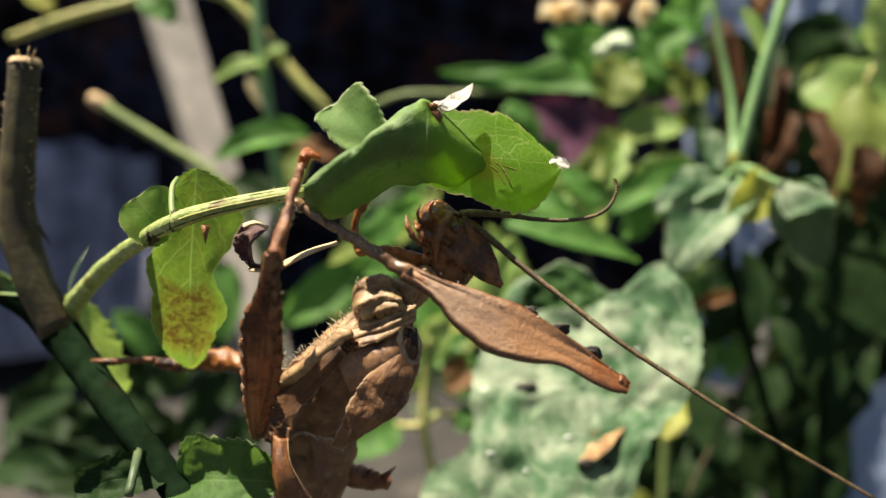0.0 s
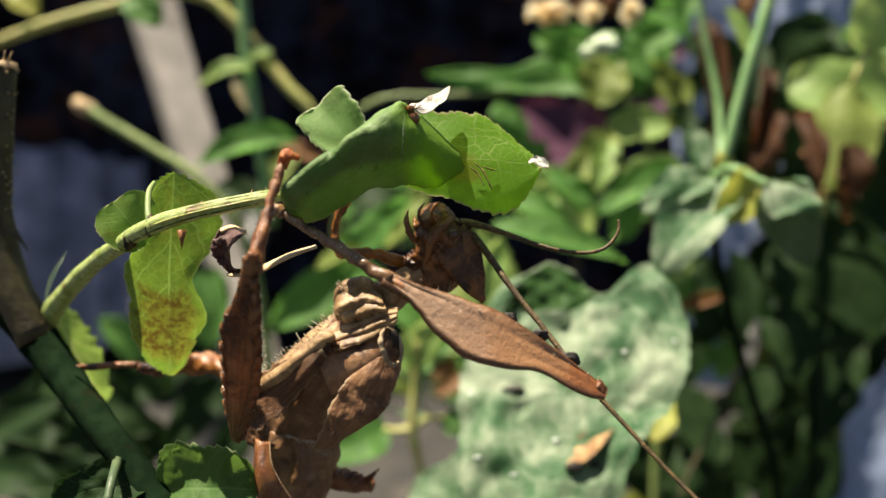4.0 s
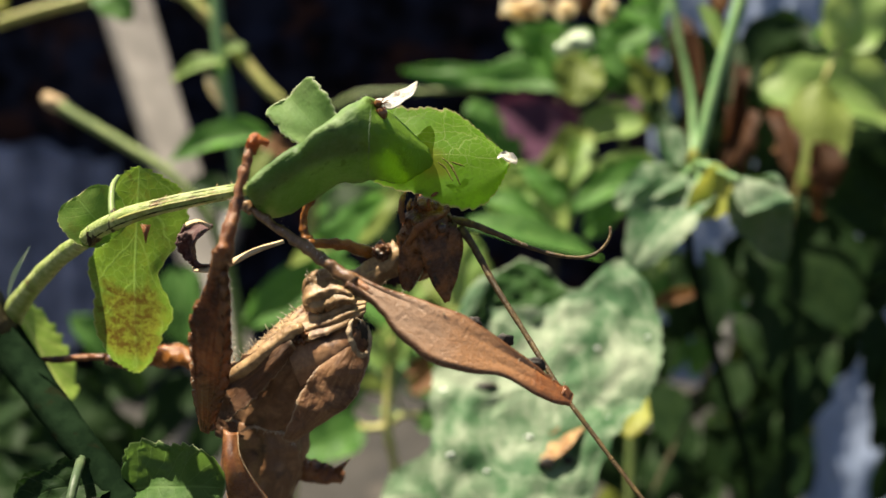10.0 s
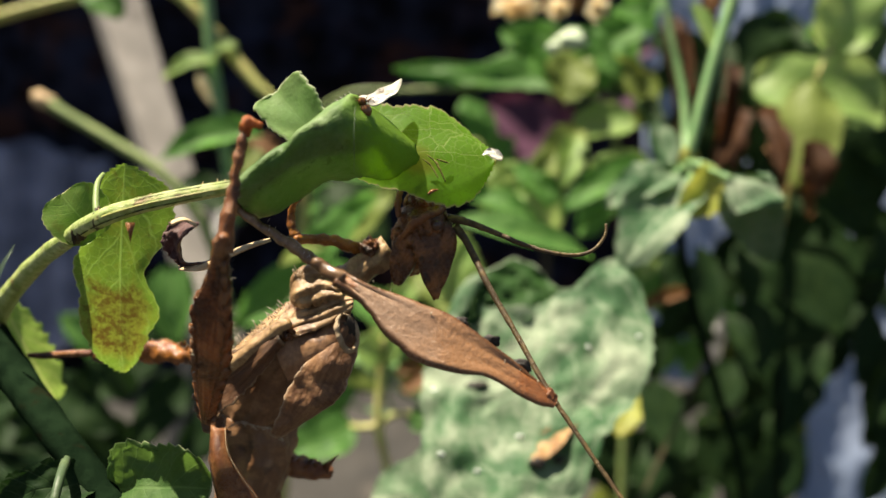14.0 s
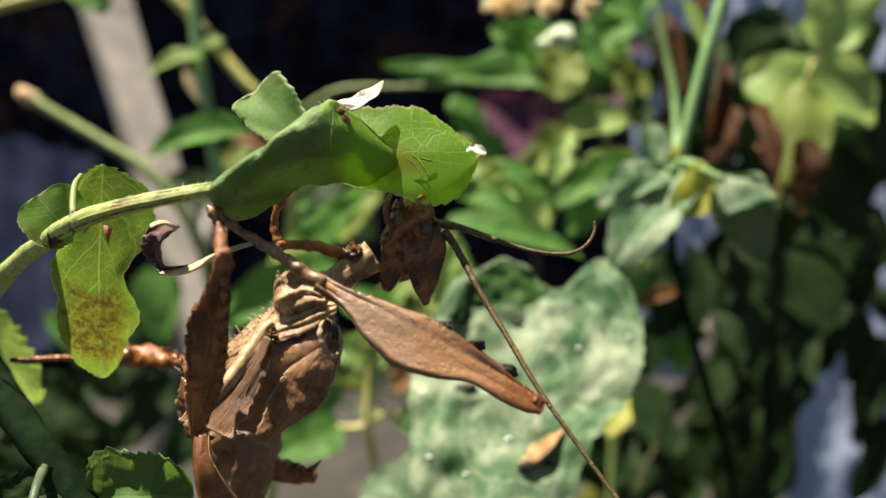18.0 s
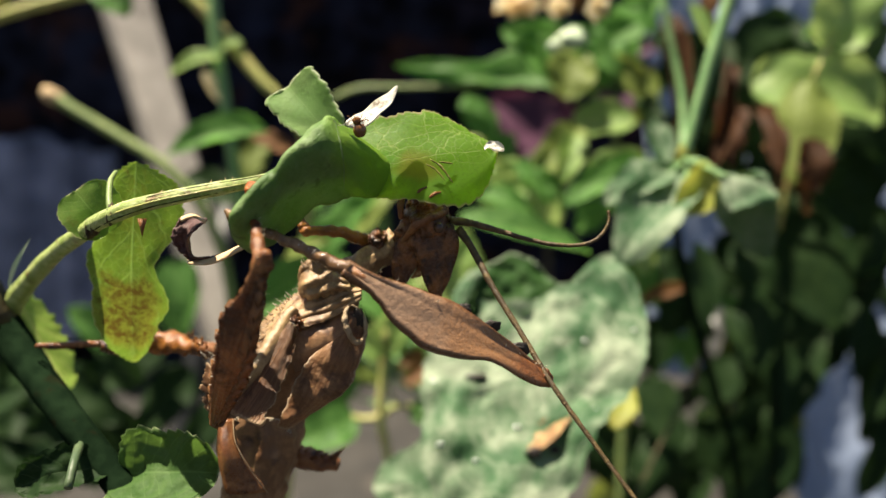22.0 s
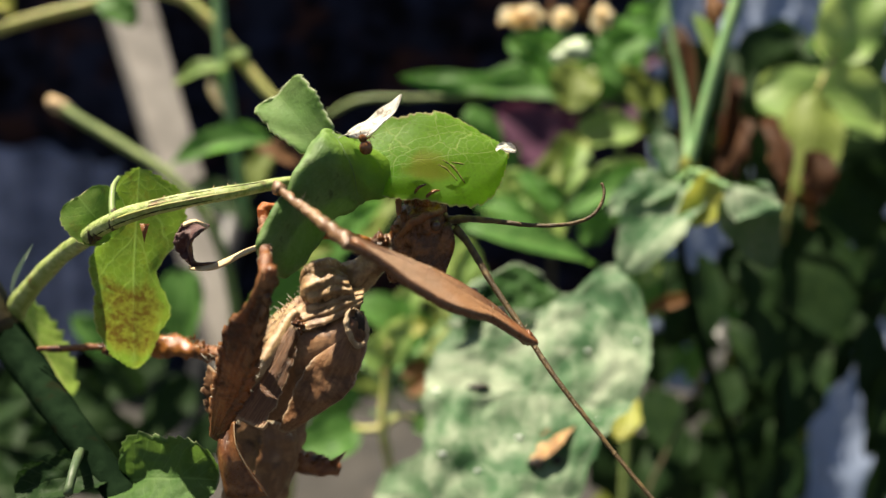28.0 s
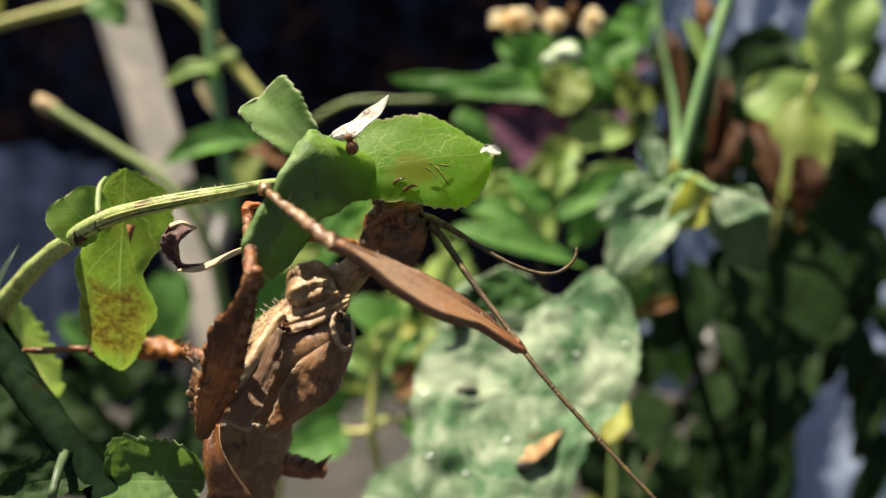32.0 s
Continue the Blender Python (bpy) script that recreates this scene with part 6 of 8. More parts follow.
def insect_body():
    px = 0.07
    thorax = part("thorax", loft([(-22.0, 96.1, 396.3), (-20.1, 96.2, 399.8), (-17.5, 95.6, 404.3), (-15.1, 95.8, 408.3), (-13.1, 96.6, 410.9), (-11.6, 97.1, 412.3)], [px * w for w in (72, 76, 60, 44, 36, 30)], [px * w for w in (60, 66, 66, 68, 64, 54)], 64, 60, 0.02, 0.08, 0.3, crease=0.14), BODY, INSECT, "wrinkled dark brown thorax")
    # pleated skin of the back, the dark flank below it
    part("back", sheet([(-22.7, 92.6, 406.7), (-20.4, 93.3, 408.7), (-18.7, 94.3, 410.1), (-16.2, 94.8, 411.7), (-13.7, 93.5, 412.4), (-11.3, 93.1, 413.4), (-8.5, 92.9, 413.5)], [(-21.4, 90.4, 407.1), (-19.1, 90.3, 408.3), (-16.9, 90.5, 409.4), (-14.8, 90.2, 409.5), (-12.4, 90.2, 410.3), (-10.3, 90.8, 411.4), (-8.6, 91.7, 412.4)], 0.5, 0.3, 90, 44, 0.3, pleats=3.3, pleat=0.40, crumple=0.28, jag=0.25, size=0.22), TAN, thorax, "sunlit tan back in lengthwise creases")
    part("flank", sheet([(-18.0, 90.9, 408.9), (-15.0, 91.1, 409.4), (-12.5, 91.1, 410.2), (-10.4, 91.5, 411.3), (-8.8, 92.2, 412.2)], [(-16.0, 89.2, 404.2), (-13.6, 89.1, 405.8), (-11.8, 89.4, 406.9), (-10.2, 89.7, 407.7), (-9.1, 90.7, 409.5)], 0.7, 0.3, 60, 36, 0.3, crumple=0.25, size=0.16), BODY, thorax, "smooth dark brown flank")
    part("knot", blob((-16.1, 90.6, 409.7), px * 13, 0.7, px * 12, 0.8, 1.4, 4), DARKBODY, thorax, "dark puckered knot at the thigh's root")
    # crumpled collar
    part("collar", loft([(-15.7, 94.8, 413.2), (-14.6, 94.4, 414.9), (-12.7, 94.3, 415.6), (-10.6, 94.9, 414.8)], [px * q for q in (9, 15, 16, 7)], [px * q for q in (9, 15, 16, 7)], 36, 54, 0.04, 0.22, 0.7, crease=0.30), TAN, thorax, "crumpled tan collar")
    part("collar_fold", sheet([(-15.9, 93.8, 413.4), (-15.3, 94.3, 415.0), (-13.8, 94.5, 415.7), (-12.1, 94.0, 415.7), (-10.5, 93.5, 414.8)], [(-15.5, 92.9, 412.2), (-14.3, 92.2, 412.2), (-12.6, 91.9, 412.6), (-11.0, 91.9, 413.2), (-9.6, 92.0, 413.5)], 1.3, 0.25, 60, 34, 0.4, pleats=2.4, pleat=0.5, crumple=0.7, jag=0.5, size=0.3), TAN, thorax)
    abdomen = part("abdomen", loft([(-23.5, 93.2, 380.7), (-22.8, 93.8, 386.1), (-22.2, 94.2, 390.3), (-21.7, 95.1, 393.3), (-21.2, 96.0, 396.0)], [px * w for w in (50, 56, 66, 74, 70)], [px * w for w in (46, 50, 56, 60, 58)], 56, 40, 0.03, 0.10, 0.35, crease=0.18), BODY, INSECT, "crumpled brown abdomen")
    part("flange", sheet([(-8.7, 92.5, 411.0), (-7.9, 91.5, 409.5), (-8.2, 90.2, 407.2), (-9.1, 89.0, 404.8), (-10.1, 88.2, 402.8), (-11.8, 88.3, 401.4), (-14.5, 88.5, 399.4), (-16.8, 89.1, 397.5)], [(-11.4, 89.9, 408.2), (-13.1, 89.2, 407.1), (-14.5, 88.7, 406.0), (-15.5, 88.4, 404.4), (-16.4, 88.2, 402.4), (-17.1, 88.2, 400.4), (-17.8, 88.5, 398.9), (-18.3, 89.5, 397.3)], 1.0, 0.3, 70, 30, 0.6, crumple=0.6, jag=0.3, size=0.18), FLANGE, thorax, "thin leaf-like flange")
    part("flange", sheet([(-26.5, 90.5, 404.8), (-26.9, 90.4, 402.9), (-26.9, 89.9, 400.5), (-26.0, 89.3, 397.9)], [(-24.7, 89.2, 404.2), (-24.1, 88.9, 402.5), (-23.7, 88.6, 400.5), (-23.0, 88.3, 398.1)], 0.4, 0.3, 40, 14, 0.5, crumple=0.6, jag=0.9, size=0.4), FAN, thorax, "thin leaf-like flange")
    part("scroll", stalk([(-9.9, 90.4, 412.0), (-10.2, 89.8, 411.5), (-10.2, 89.3, 410.5), (-9.8, 89.0, 409.3), (-9.2, 89.1, 408.3), (-8.6, 89.6, 408.0), (-8.2, 90.2, 408.3), (-8.1, 90.7, 409.3), (-8.4, 91.1, 410.5), (-9.0, 91.0, 411.5), (-9.6, 90.7, 412.0)], [px * 2, px * 4, px * 5, px * 5.5, px * 5, px * 4, px * 4, px * 3.5, px * 3, px * 2.5, px * 1.5], 10, 70, rough=0.5, grain=1.4), PALE_RIM, thorax, "rolled pale rim round a hollow")
    # Solid near-black blob standing in for the shade inside the rolled rim.
    part("hollow", blob((-9.2, 90.9, 409.6), px * 13, 0.5, px * 27, 0.5, 1.2), SEED, thorax)
    part("segment_rim", stalk([(-23.8, 90.2, 397.6), (-21.9, 89.6, 398.9), (-19.9, 89.0, 398.6), (-18.0, 89.3, 398.1), (-17.2, 89.9, 396.5)], [px * 0.7, px * 1.4, px * 1.5, px * 1.2, px * 0.7], 7, rough=0.8, grain=2.0), PALE_RIM, abdomen, "pale bristly segment edge")
    spines(thorax, BRISTLE, (-20.4, 91.8, 408.9), (-15.6, 94.0, 412.6), 18, (-0.6, -0.3, 0.8), 0.5, 1.3, 0.11, 3, 0.3)
    spines(thorax, BRISTLE, (-26.0, 89.8, 406.0), (-20.2, 90.8, 408.9), 12, (-0.4, -0.3, 0.9), 0.4, 1.1, 0.10, 4, 0.3)
    spines(thorax, BRISTLE, (-15.9, 93.9, 415.5), (-12.0, 94.1, 416.1), 12, (-0.1, -0.3, 0.95), 0.4, 1.0, 0.10, 5, 0.3)
    fuzz(thorax, BRISTLE, [(-26.0, 89.8, 406.0), (-22.7, 89.9, 407.9), (-19.6, 90.9, 409.4), (-17.2, 92.5, 411.1), (-15.5, 94.4, 413.5), (-14.7, 94.9, 415.2)], 120, (-0.5, -0.3, 0.8), 0.2, 0.5, 0.03, 51)
    fuzz(thorax, BRISTLE, [(-15.3, 93.9, 415.5), (-13.6, 94.1, 416.1), (-11.3, 94.1, 415.9)], 60, (-0.1, -0.3, 0.95), 0.2, 0.6, 0.035, 52)
    fuzz(abdomen, BRISTLE, [(-23.7, 89.8, 397.9), (-21.8, 89.2, 399.1), (-19.8, 88.5, 398.9), (-17.9, 89.0, 398.3), (-17.1, 89.5, 396.7)], 130, (0.0, -0.6, -0.6), 0.15, 0.5, 0.035, 53, 0.2)
    # curved pale-edged lower leaf of the hind leg
    hind = part("hind_femur", sheet([(-24.3, 86.8, 400.1), (-24.2, 85.1, 397.9), (-24.0, 84.3, 395.5), (-23.3, 83.3, 392.5)], [(-22.9, 86.7, 399.7), (-22.4, 85.1, 397.9), (-21.2, 84.3, 395.5), (-19.0, 84.2, 391.9)], 1.0, 0.5, 20, 8, 0.4), RUST, INSECT, "rust-brown leaf-like hind thigh")
    part("pale_edge", stalk([(-22.8, 86.3, 400.0), (-22.3, 84.6, 398.1), (-20.9, 83.8, 395.5), (-18.9, 83.7, 392.1)], [px * 0.6, px * 1.0, px * 1.0, px * 1.0], 6, rough=0.4), PALE_RIM, hind)
    shin = part("hind_tibia", stalk([(-19.6, 97.8, 388.6), (-17.4, 97.6, 387.9), (-14.8, 97.4, 387.4), (-12.9, 98.2, 386.5)], [px * 18, px * 20, px * 17, px * 12], 9, rough=0.5, grain=0.9), RUST, INSECT, "spiky brown leg end")
    spines(shin, RUST, (-18.3, 97.0, 389.4), (-12.4, 96.6, 388.2), 12, (0.5, -0.3, 0.6), 0.8, 2.0, 0.25, 8)
    cone_bm = bmesh.new()
    cone(cone_bm, (-13.3, 96.7, 388.3), Vector((-11.5, 97.2, 390.0)) - Vector((-13.3, 96.7, 388.3)), 0.6, 6)
    part("spur", cone_bm, RUST, shin)
    # far middle leg stretched sideways to the cane
    thigh = part("middle_femur", stalk([(-27.0, 98.2, 402.7), (-30.9, 100.2, 402.3), (-34.5, 102.2, 402.0), (-38.6, 103.0, 401.5)], [px * 10, px * 15, px * 20, px * 17], 14, 40, rough=0.5, grain=1.1), AMBER, INSECT, "orange-brown thigh")
    spines(thigh, AMBER, (-29.9, 96.9, 405.2), (-27.8, 96.6, 404.2), 8, (0.1, -0.3, 0.9), 0.5, 1.2, 0.2, 9)
    part("dark_band", stalk([(-26.8, 98.2, 402.6), (-28.1, 98.6, 402.6), (-29.2, 99.2, 402.5)], [px * 12, px * 14, px * 12], 12, 12, rough=0.5, grain=1.2), DARKBODY, thigh, "dark band at the leg's root")
    fuzz(thigh, BRISTLE, [(-27.1, 97.6, 404.0), (-30.6, 99.6, 403.9), (-34.2, 101.7, 403.8), (-38.0, 102.5, 403.0)], 70, (0.0, -0.3, 0.9), 0.2, 0.6, 0.035, 65, 0.3)
    # Dark shin section: the hanging leaf's shadow on it is put into the colour.
    part("middle_tibia", stalk([(-38.6, 103.0, 401.2), (-41.1, 102.8, 400.8), (-43.2, 102.0, 401.6)], [px * 16, px * 14, px * 10], 9, rough=0.3, grain=0.8), DARKBODY, INSECT)
    part("middle_tarsus", stalk([(-43.1, 102.1, 401.9), (-46.1, 102.1, 401.8), (-49.1, 102.0, 401.6), (-51.5, 102.0, 401.6)], [px * 7, px * 6, px * 7, px * 4], 8, rough=0.3, grain=1.5), DARKBODY, INSECT)
    # far foreleg below the leaf
    part("far_tibia", stalk([(-14.0, 95.3, 425.6), (-15.0, 95.3, 424.2), (-15.6, 95.2, 422.6), (-15.5, 94.8, 421.0), (-14.9, 94.3, 419.6)], [px * 5, px * 8, px * 6, px * 7.5, px * 8], 12, 40, rough=0.5, grain=1.3), AMBER, INSECT, "knobbly amber shin")
    part("far_knee", blob((-14.9, 94.1, 419.7), px * 10, 0.6, px * 9, 0.4, 1.2), AMBER, INSECT)
    part("far_femur", stalk([(-14.7, 94.2, 419.7), (-12.0, 95.2, 419.3), (-8.8, 95.9, 418.2), (-5.6, 97.3, 416.0)], [px * 8, px * 9.5, px * 11, px * 10], 12, 40, rough=0.4, grain=1.2, flat=0.7), AMBER, INSECT)
    part("neck", loft([(-11.8, 96.1, 412.5), (-9.5, 95.6, 414.3), (-7.4, 95.2, 416.1), (-4.5, 95.8, 417.9)], [px * w for w in (38, 27, 21, 26)], [px * w for w in (34, 26, 20, 26)], 36, 30, 0.06, 0.2, 0.9, crease=0.3), TAN, INSECT)
    part("neck_spine_lump", blob((-6.7, 94.9, 418.5), px * 14, 1.0, px * 15, 0.6, 1.2, 4), DARKBODY, INSECT)
    spines(INSECT, RUST, (-7.9, 94.7, 417.8), (-6.1, 95.1, 419.2), 8, (-0.3, -0.2, 0.9), 0.6, 1.5, 0.2, 11)


insect_body()


def insect_head():
    px = 0.06
    pv = (0.9, 95.2, 422.7)
    head = part("head", loft([(-2.1, 96.9, 424.6), (-1.9, 95.5, 423.6), (-2.0, 94.5, 422.1), (-2.3, 94.4, 420.1), (-2.7, 94.7, 417.9), (-3.0, 95.0, 415.6)], [px * w for w in (20, 38, 47, 45, 36, 20)], [px * w for w in (20, 36, 44, 40, 30, 18)], 48, 48, 0.05, 0.2, 0.8, crease=0.2), DARKBODY, INSECT, "dark brown head with pointed cheeks", pivot=pv)
    part("labrum", blob((-2.4, 94.1, 424.5), px * 25, 1.5, px * 15, 0.2, 1.0, 4), DARKBODY, head, "glossy dark upper lip")
    part("cheek_band", stalk([(-0.0, 93.6, 424.0), (-1.1, 92.3, 423.7), (-2.4, 91.6, 423.0), (-3.6, 91.9, 421.6), (-4.3, 92.7, 419.9)], [px * 5, px * 9, px * 9, px * 7, px * 4], 12, 30, rough=0.5, grain=1.4, flat=0.6), RUST, head, "amber-brown band across the face")
    part("cheek_band", stalk([(-4.0, 93.6, 423.4), (-3.1, 92.3, 422.8), (-2.2, 91.8, 421.8), (-2.0, 91.9, 420.2)], [px * 4, px * 6, px * 6, px * 3], 10, 24, rough=0.5, grain=1.4, flat=0.6), DARKBODY, head)
    part("cheek", leaf((-0.8, 92.7, 422.7), (0.6, 91.4, 414.2), px * 80, fold=-16, curl=14, wave=0.06, shape=(0.3, 0.85), ragged=0.1, thick=0.6, face=(0.3, -0.9, 0.1), nu=24), DARKBODY, head, "dark pointed cheek lobe")
    part("cheek", leaf((-3.3, 92.6, 421.0), (-4.0, 92.2, 415.0), px * 48, fold=-18, curl=12, wave=0.06, shape=(0.35, 0.6), ragged=0.1, thick=0.6, nu=20), DARKBODY, head)
    part("palp", stalk([(-4.8, 93.1, 422.6), (-5.1, 93.2, 424.1), (-5.0, 93.7, 425.2), (-4.6, 94.6, 426.0)], [px * 5, px * 6, px * 5, px * 2], 9, 20, rough=0.4, grain=1.5), RUST, head, "curved feeler beside the mouth")
    part("palp", stalk([(-3.9, 94.2, 422.8), (-4.3, 94.6, 424.0), (-4.1, 95.3, 424.8)], [px * 4, px * 5, px * 2], 9, 16, rough=0.4, grain=1.5), DARKBODY, head)
    for line in ([(-3.0, 92.6, 424.2), (-3.5, 92.0, 425.4), (-3.2, 91.9, 426.4), (-2.5, 92.2, 426.9)],
                 [(-1.9, 92.4, 424.5), (-2.1, 91.8, 425.6), (-1.5, 91.7, 426.4), (-0.9, 92.0, 426.6)]):
        part("palp", stalk(line, [px * 4, px * 3.5, px * 3, px * 1.5], 9, 24, rough=0.4, grain=1.5), DARKBODY, head)
    for c, r in (((0.3, 93.5, 423.5), 5), ((0.9, 93.4, 422.5), 6)):
        part("antenna_socket", blob(c, px * r, px * r, px * r, 0.4), ANTENNA, head, "antenna socket")
    part("eye", blob((-0.5, 91.8, 422.6), 0.55, 0.5, 0.6, 0.05), EYE, head)
    spines(head, DARKBODY, (-4.6, 94.0, 422.2), (-3.9, 92.2, 416.7), 8, (-0.7, -0.5, 0.2), 0.4, 0.9, 0.18, 13)
    return head


HEAD = insect_head()


def antenna(name, pts, radii, pivot):
    radii = [0.82 * q for q in radii]
    a = part(name, stalk(pts, radii, 8, 60, rough=0.25, grain=2.2), ANTENNA, INSECT, "long jointed brown antenna", pivot=pivot)
    line = spline(pts, 40)
    for k in range(1, 39):
        d = (line[k + 1] - line[k - 1]).normalized()
        r = lerp_list(radii, k / 39) * 1.03
        part("joint", stalk([line[k] - d * 0.16, line[k], line[k] + d * 0.16], [r * 0.9, r, r * 0.9], 8, 3, rough=0.0), ANTENNA, a)
    return a


ANT_UP = antenna("antenna", [(0.7, 94.3, 423.0), (2.9, 93.6, 422.7), (5.7, 92.8, 421.8), (8.8, 91.9, 420.7), (11.9, 91.2, 419.9), (15.0, 91.1, 419.6), (16.9, 91.3, 420.3), (18.0, 91.7, 421.7), (18.1, 92.1, 422.9)], [0.64, 0.51, 0.38, 0.32, 0.29, 0.25, 0.25, 0.22, 0.19], (0.9, 94.3, 423.0))
ANT_LOW = antenna("antenna", [(1.5, 93.9, 422.0), (2.9, 92.4, 420.6), (5.3, 89.2, 417.1), (8.2, 85.9, 413.4), (11.8, 81.3, 408.9), (15.2, 78.0, 405.2), (20.2, 73.2, 400.1), (28.4, 65.5, 392.7)], [0.70, 0.51, 0.44, 0.40, 0.35, 0.31, 0.28, 0.21], (1.6, 93.9, 421.9))


def near_legs():
    px = 0.06
    pk = (-8.5, 79.7, 420.4)
    foot, end = Vector((-19.5, 84.9, 426.5)), Vector((12.8, 77.9, 409.4))
    k = Vector(pk)
    tib = part("fore_tibia", stalk([foot, foot.lerp(k, 0.3), foot.lerp(k, 0.7), k], [px * 7, px * 8, px * 10, px * 13], 12, 40, rough=0.5, grain=1.0), BLADE, INSECT, "slim glossy brown shin", pivot=pk)
    part("foot", stalk([foot - (foot - k).normalized() * 0.4, foot + (foot - k).normalized() * 0.5, foot + (foot - k).normalized() * 1.2 + Vector((0, 0, 0.3))], [px * 9, px * 11, px * 5], 9, rough=0.5, grain=1.2), BLADE, tib)
    for s in (-1, 1):
        bm = bmesh.new()
        cone(bm, foot + (foot - k).normalized() * 1.0, ((foot - k).normalized() * 0.5 + Vector((0.3, 0.5 * s, -0.5))) * 0.8, 0.2, 5)
        part("claw", bm, RUST, tib)
    fem = part("fore_blade", leaf(k - (end - k) * 0.03, end + (end - k) * 0.01, px * 0.97, fold=-7, curl=12, cup=10, wave=6.0, ragged=0.2, teeth=0, prof=((13, 10), (16, 11), (23, 13), (40, 17), (53, 22), (62, 28), (62, 34), (54, 34), (43, 30), (30, 26), (27, 22), (27, 17), (24, 12), (13, 8)), thick=0.8, face=(0.25, -0.75, 0.62), nu=44, nv=13), PLATE, INSECT, "brown leaf-like shin plate", pivot=pk)
    part("keel", stalk([k, k.lerp(end, 0.35) + Vector((0, -0.8, 0.3)), k.lerp(end, 0.7) + Vector((0, -0.9, 0.2)), end], [px * 11, px * 1.2, px * 1.2, px * 6], 9, rough=0.3, grain=0.8), RUST, fem)
    part("knee", blob(end - (end - k) * 0.02, px * 13, px * 13, px * 13, 0.4, 0.9), RUST, fem)
    for s, w, rise in ((0.52, 26, 1.75), (0.66, 32, 1.5), (0.82, 34, 1.05)):
        q = k.lerp(end, s) + Vector((0.4, 0.6, 0.95)) * rise
        bm = blob(q, px * w * 0.52, 0.4, px * w * 0.40, 0.5, 0.9)
        part("tooth", bm, SEED, fem)
    spines(fem, BRISTLE, k.lerp(end, 0.15) + Vector((0, 0.2, 1.6)), end + Vector((0, 0, 0.9)), 16, (0.3, -0.2, 0.9), 0.2, 0.5, 0.08, 31, 0.3)
    # the leg in front, held upright
    pj = Vector((-20.3, 75.6, 423.8))
    hip, claw = Vector((-24.6, 81.7, 403.8)), Vector((-18.3, 81.5, 433.4))
    px = 0.05
    tib2 = part("fore_tibia", stalk([claw, claw.lerp(pj, 0.35), claw.lerp(pj, 0.7), pj], [px * 9, px * 9, px * 13, px * 17], 12, 40, rough=0.6, grain=1.1), RUST, INSECT, "rust-brown shin", pivot=pj)
    part("foot", stalk([claw - Vector((0, 0, 0.6)), claw + Vector((0.3, 0, 0.6)), claw + Vector((1.0, -0.2, 0.7)), claw + Vector((1.7, 0, 0.3))], [px * 10, px * 13, px * 10, px * 5], 12, 20, rough=0.6, grain=1.3), REDFOOT, tib2, "orange-red foot")
    spines(tib2, RUST, claw, pj, 10, (0.8, -0.2, 0.1), 0.3, 0.8, 0.18, 21, 0.5)
    fem2 = part("fore_femur", leaf(pj + (pj - hip) * 0.06, hip + (hip - pj) * 0.06, px * 1.12, fold=-14, curl=12, cup=14, wave=7.0, teeth=13, bite=0.26, ragged=0.5, prof=((9, 6), (13, 13), (24, 24), (46, 30), (48, 35), (43, 36), (36, 33), (29, 25), (19, 18), (9, 8)), thick=1.0, face=(-0.1, -0.95, 0.2), nu=90, nv=21), RED_SKIN, INSECT, "rust-brown leaf-like thigh with toothed edge", pivot=pj)
    part("knee", loft([pj + (pj - hip) * 0.09, pj + (pj - hip) * 0.02, pj.lerp(hip, 0.10), pj.lerp(hip, 0.24)], [px * w for w in (9, 15, 13, 4)], [px * w for w in (9, 15, 12, 4)], 20, 24, 0.02, 0.2, 0.9), RUST, fem2)
    spines(fem2, BRISTLE, pj.lerp(hip, 0.15) + Vector((-0.9, 0, 0)), pj.lerp(hip, 0.5) + Vector((-2.0, 0, 0)), 9, (-0.9, -0.2, 0.2), 0.25, 0.7, 0.1, 32, 0.2)
    spines(fem2, BRISTLE, pj.lerp(hip, 0.5) + Vector((-2.0, 0, 0)), pj.lerp(hip, 0.9) + Vector((-1.0, 0, 0)), 9, (-0.9, -0.2, 0.2), 0.25, 0.7, 0.1, 33, 0.2)
    for q, w, sd in ((tib2, 0.45, 61), (fem2, 2.0, 62)):
        ends = (claw, pj) if q is tib2 else (pj, hip)
        for s in (-1, 1):
            fuzz(q, BRISTLE, [ends[0] + Vector((s * w * 0.25, 0, 0)), ends[0].lerp(ends[1], 0.3) + Vector((s * w * 0.6, 0, 0)), ends[0].lerp(ends[1], 0.6) + Vector((s * w, 0, 0)), ends[1] + Vector((s * w * 0.2, 0, 0))], 60, (s * 0.9, -0.3, 0.2), 0.2, 0.6, 0.035, sd, 0.15)
    fuzz(tib, BRISTLE, [foot, foot.lerp(k, 0.5), k], 90, (0.2, -0.3, 0.7), 0.2, 0.7, 0.03, 63, 0.5)
    # hairy lit thigh beside the thorax
    pm = Vector((-17.2, 90.6, 410.2))
    tipm = Vector((-27.4, 93.7, 403.5))
    mid = part("middle_femur", loft([pm + (pm - tipm) * 0.15, pm, pm.lerp(tipm, 0.35) + Vector((0, -1.7, -0.5)), pm.lerp(tipm, 0.7) + Vector((0, -1.8, -0.9)), tipm + Vector((0, -1.2, -0.9))], [px * w for w in (10, 17, 18, 17, 9)], [px * w for w in (10, 16, 18, 17, 9)], 28, 50, 0.03, 0.12, 0.5, crease=0.08), TAN, INSECT, "tan ridged thigh", pivot=pm)
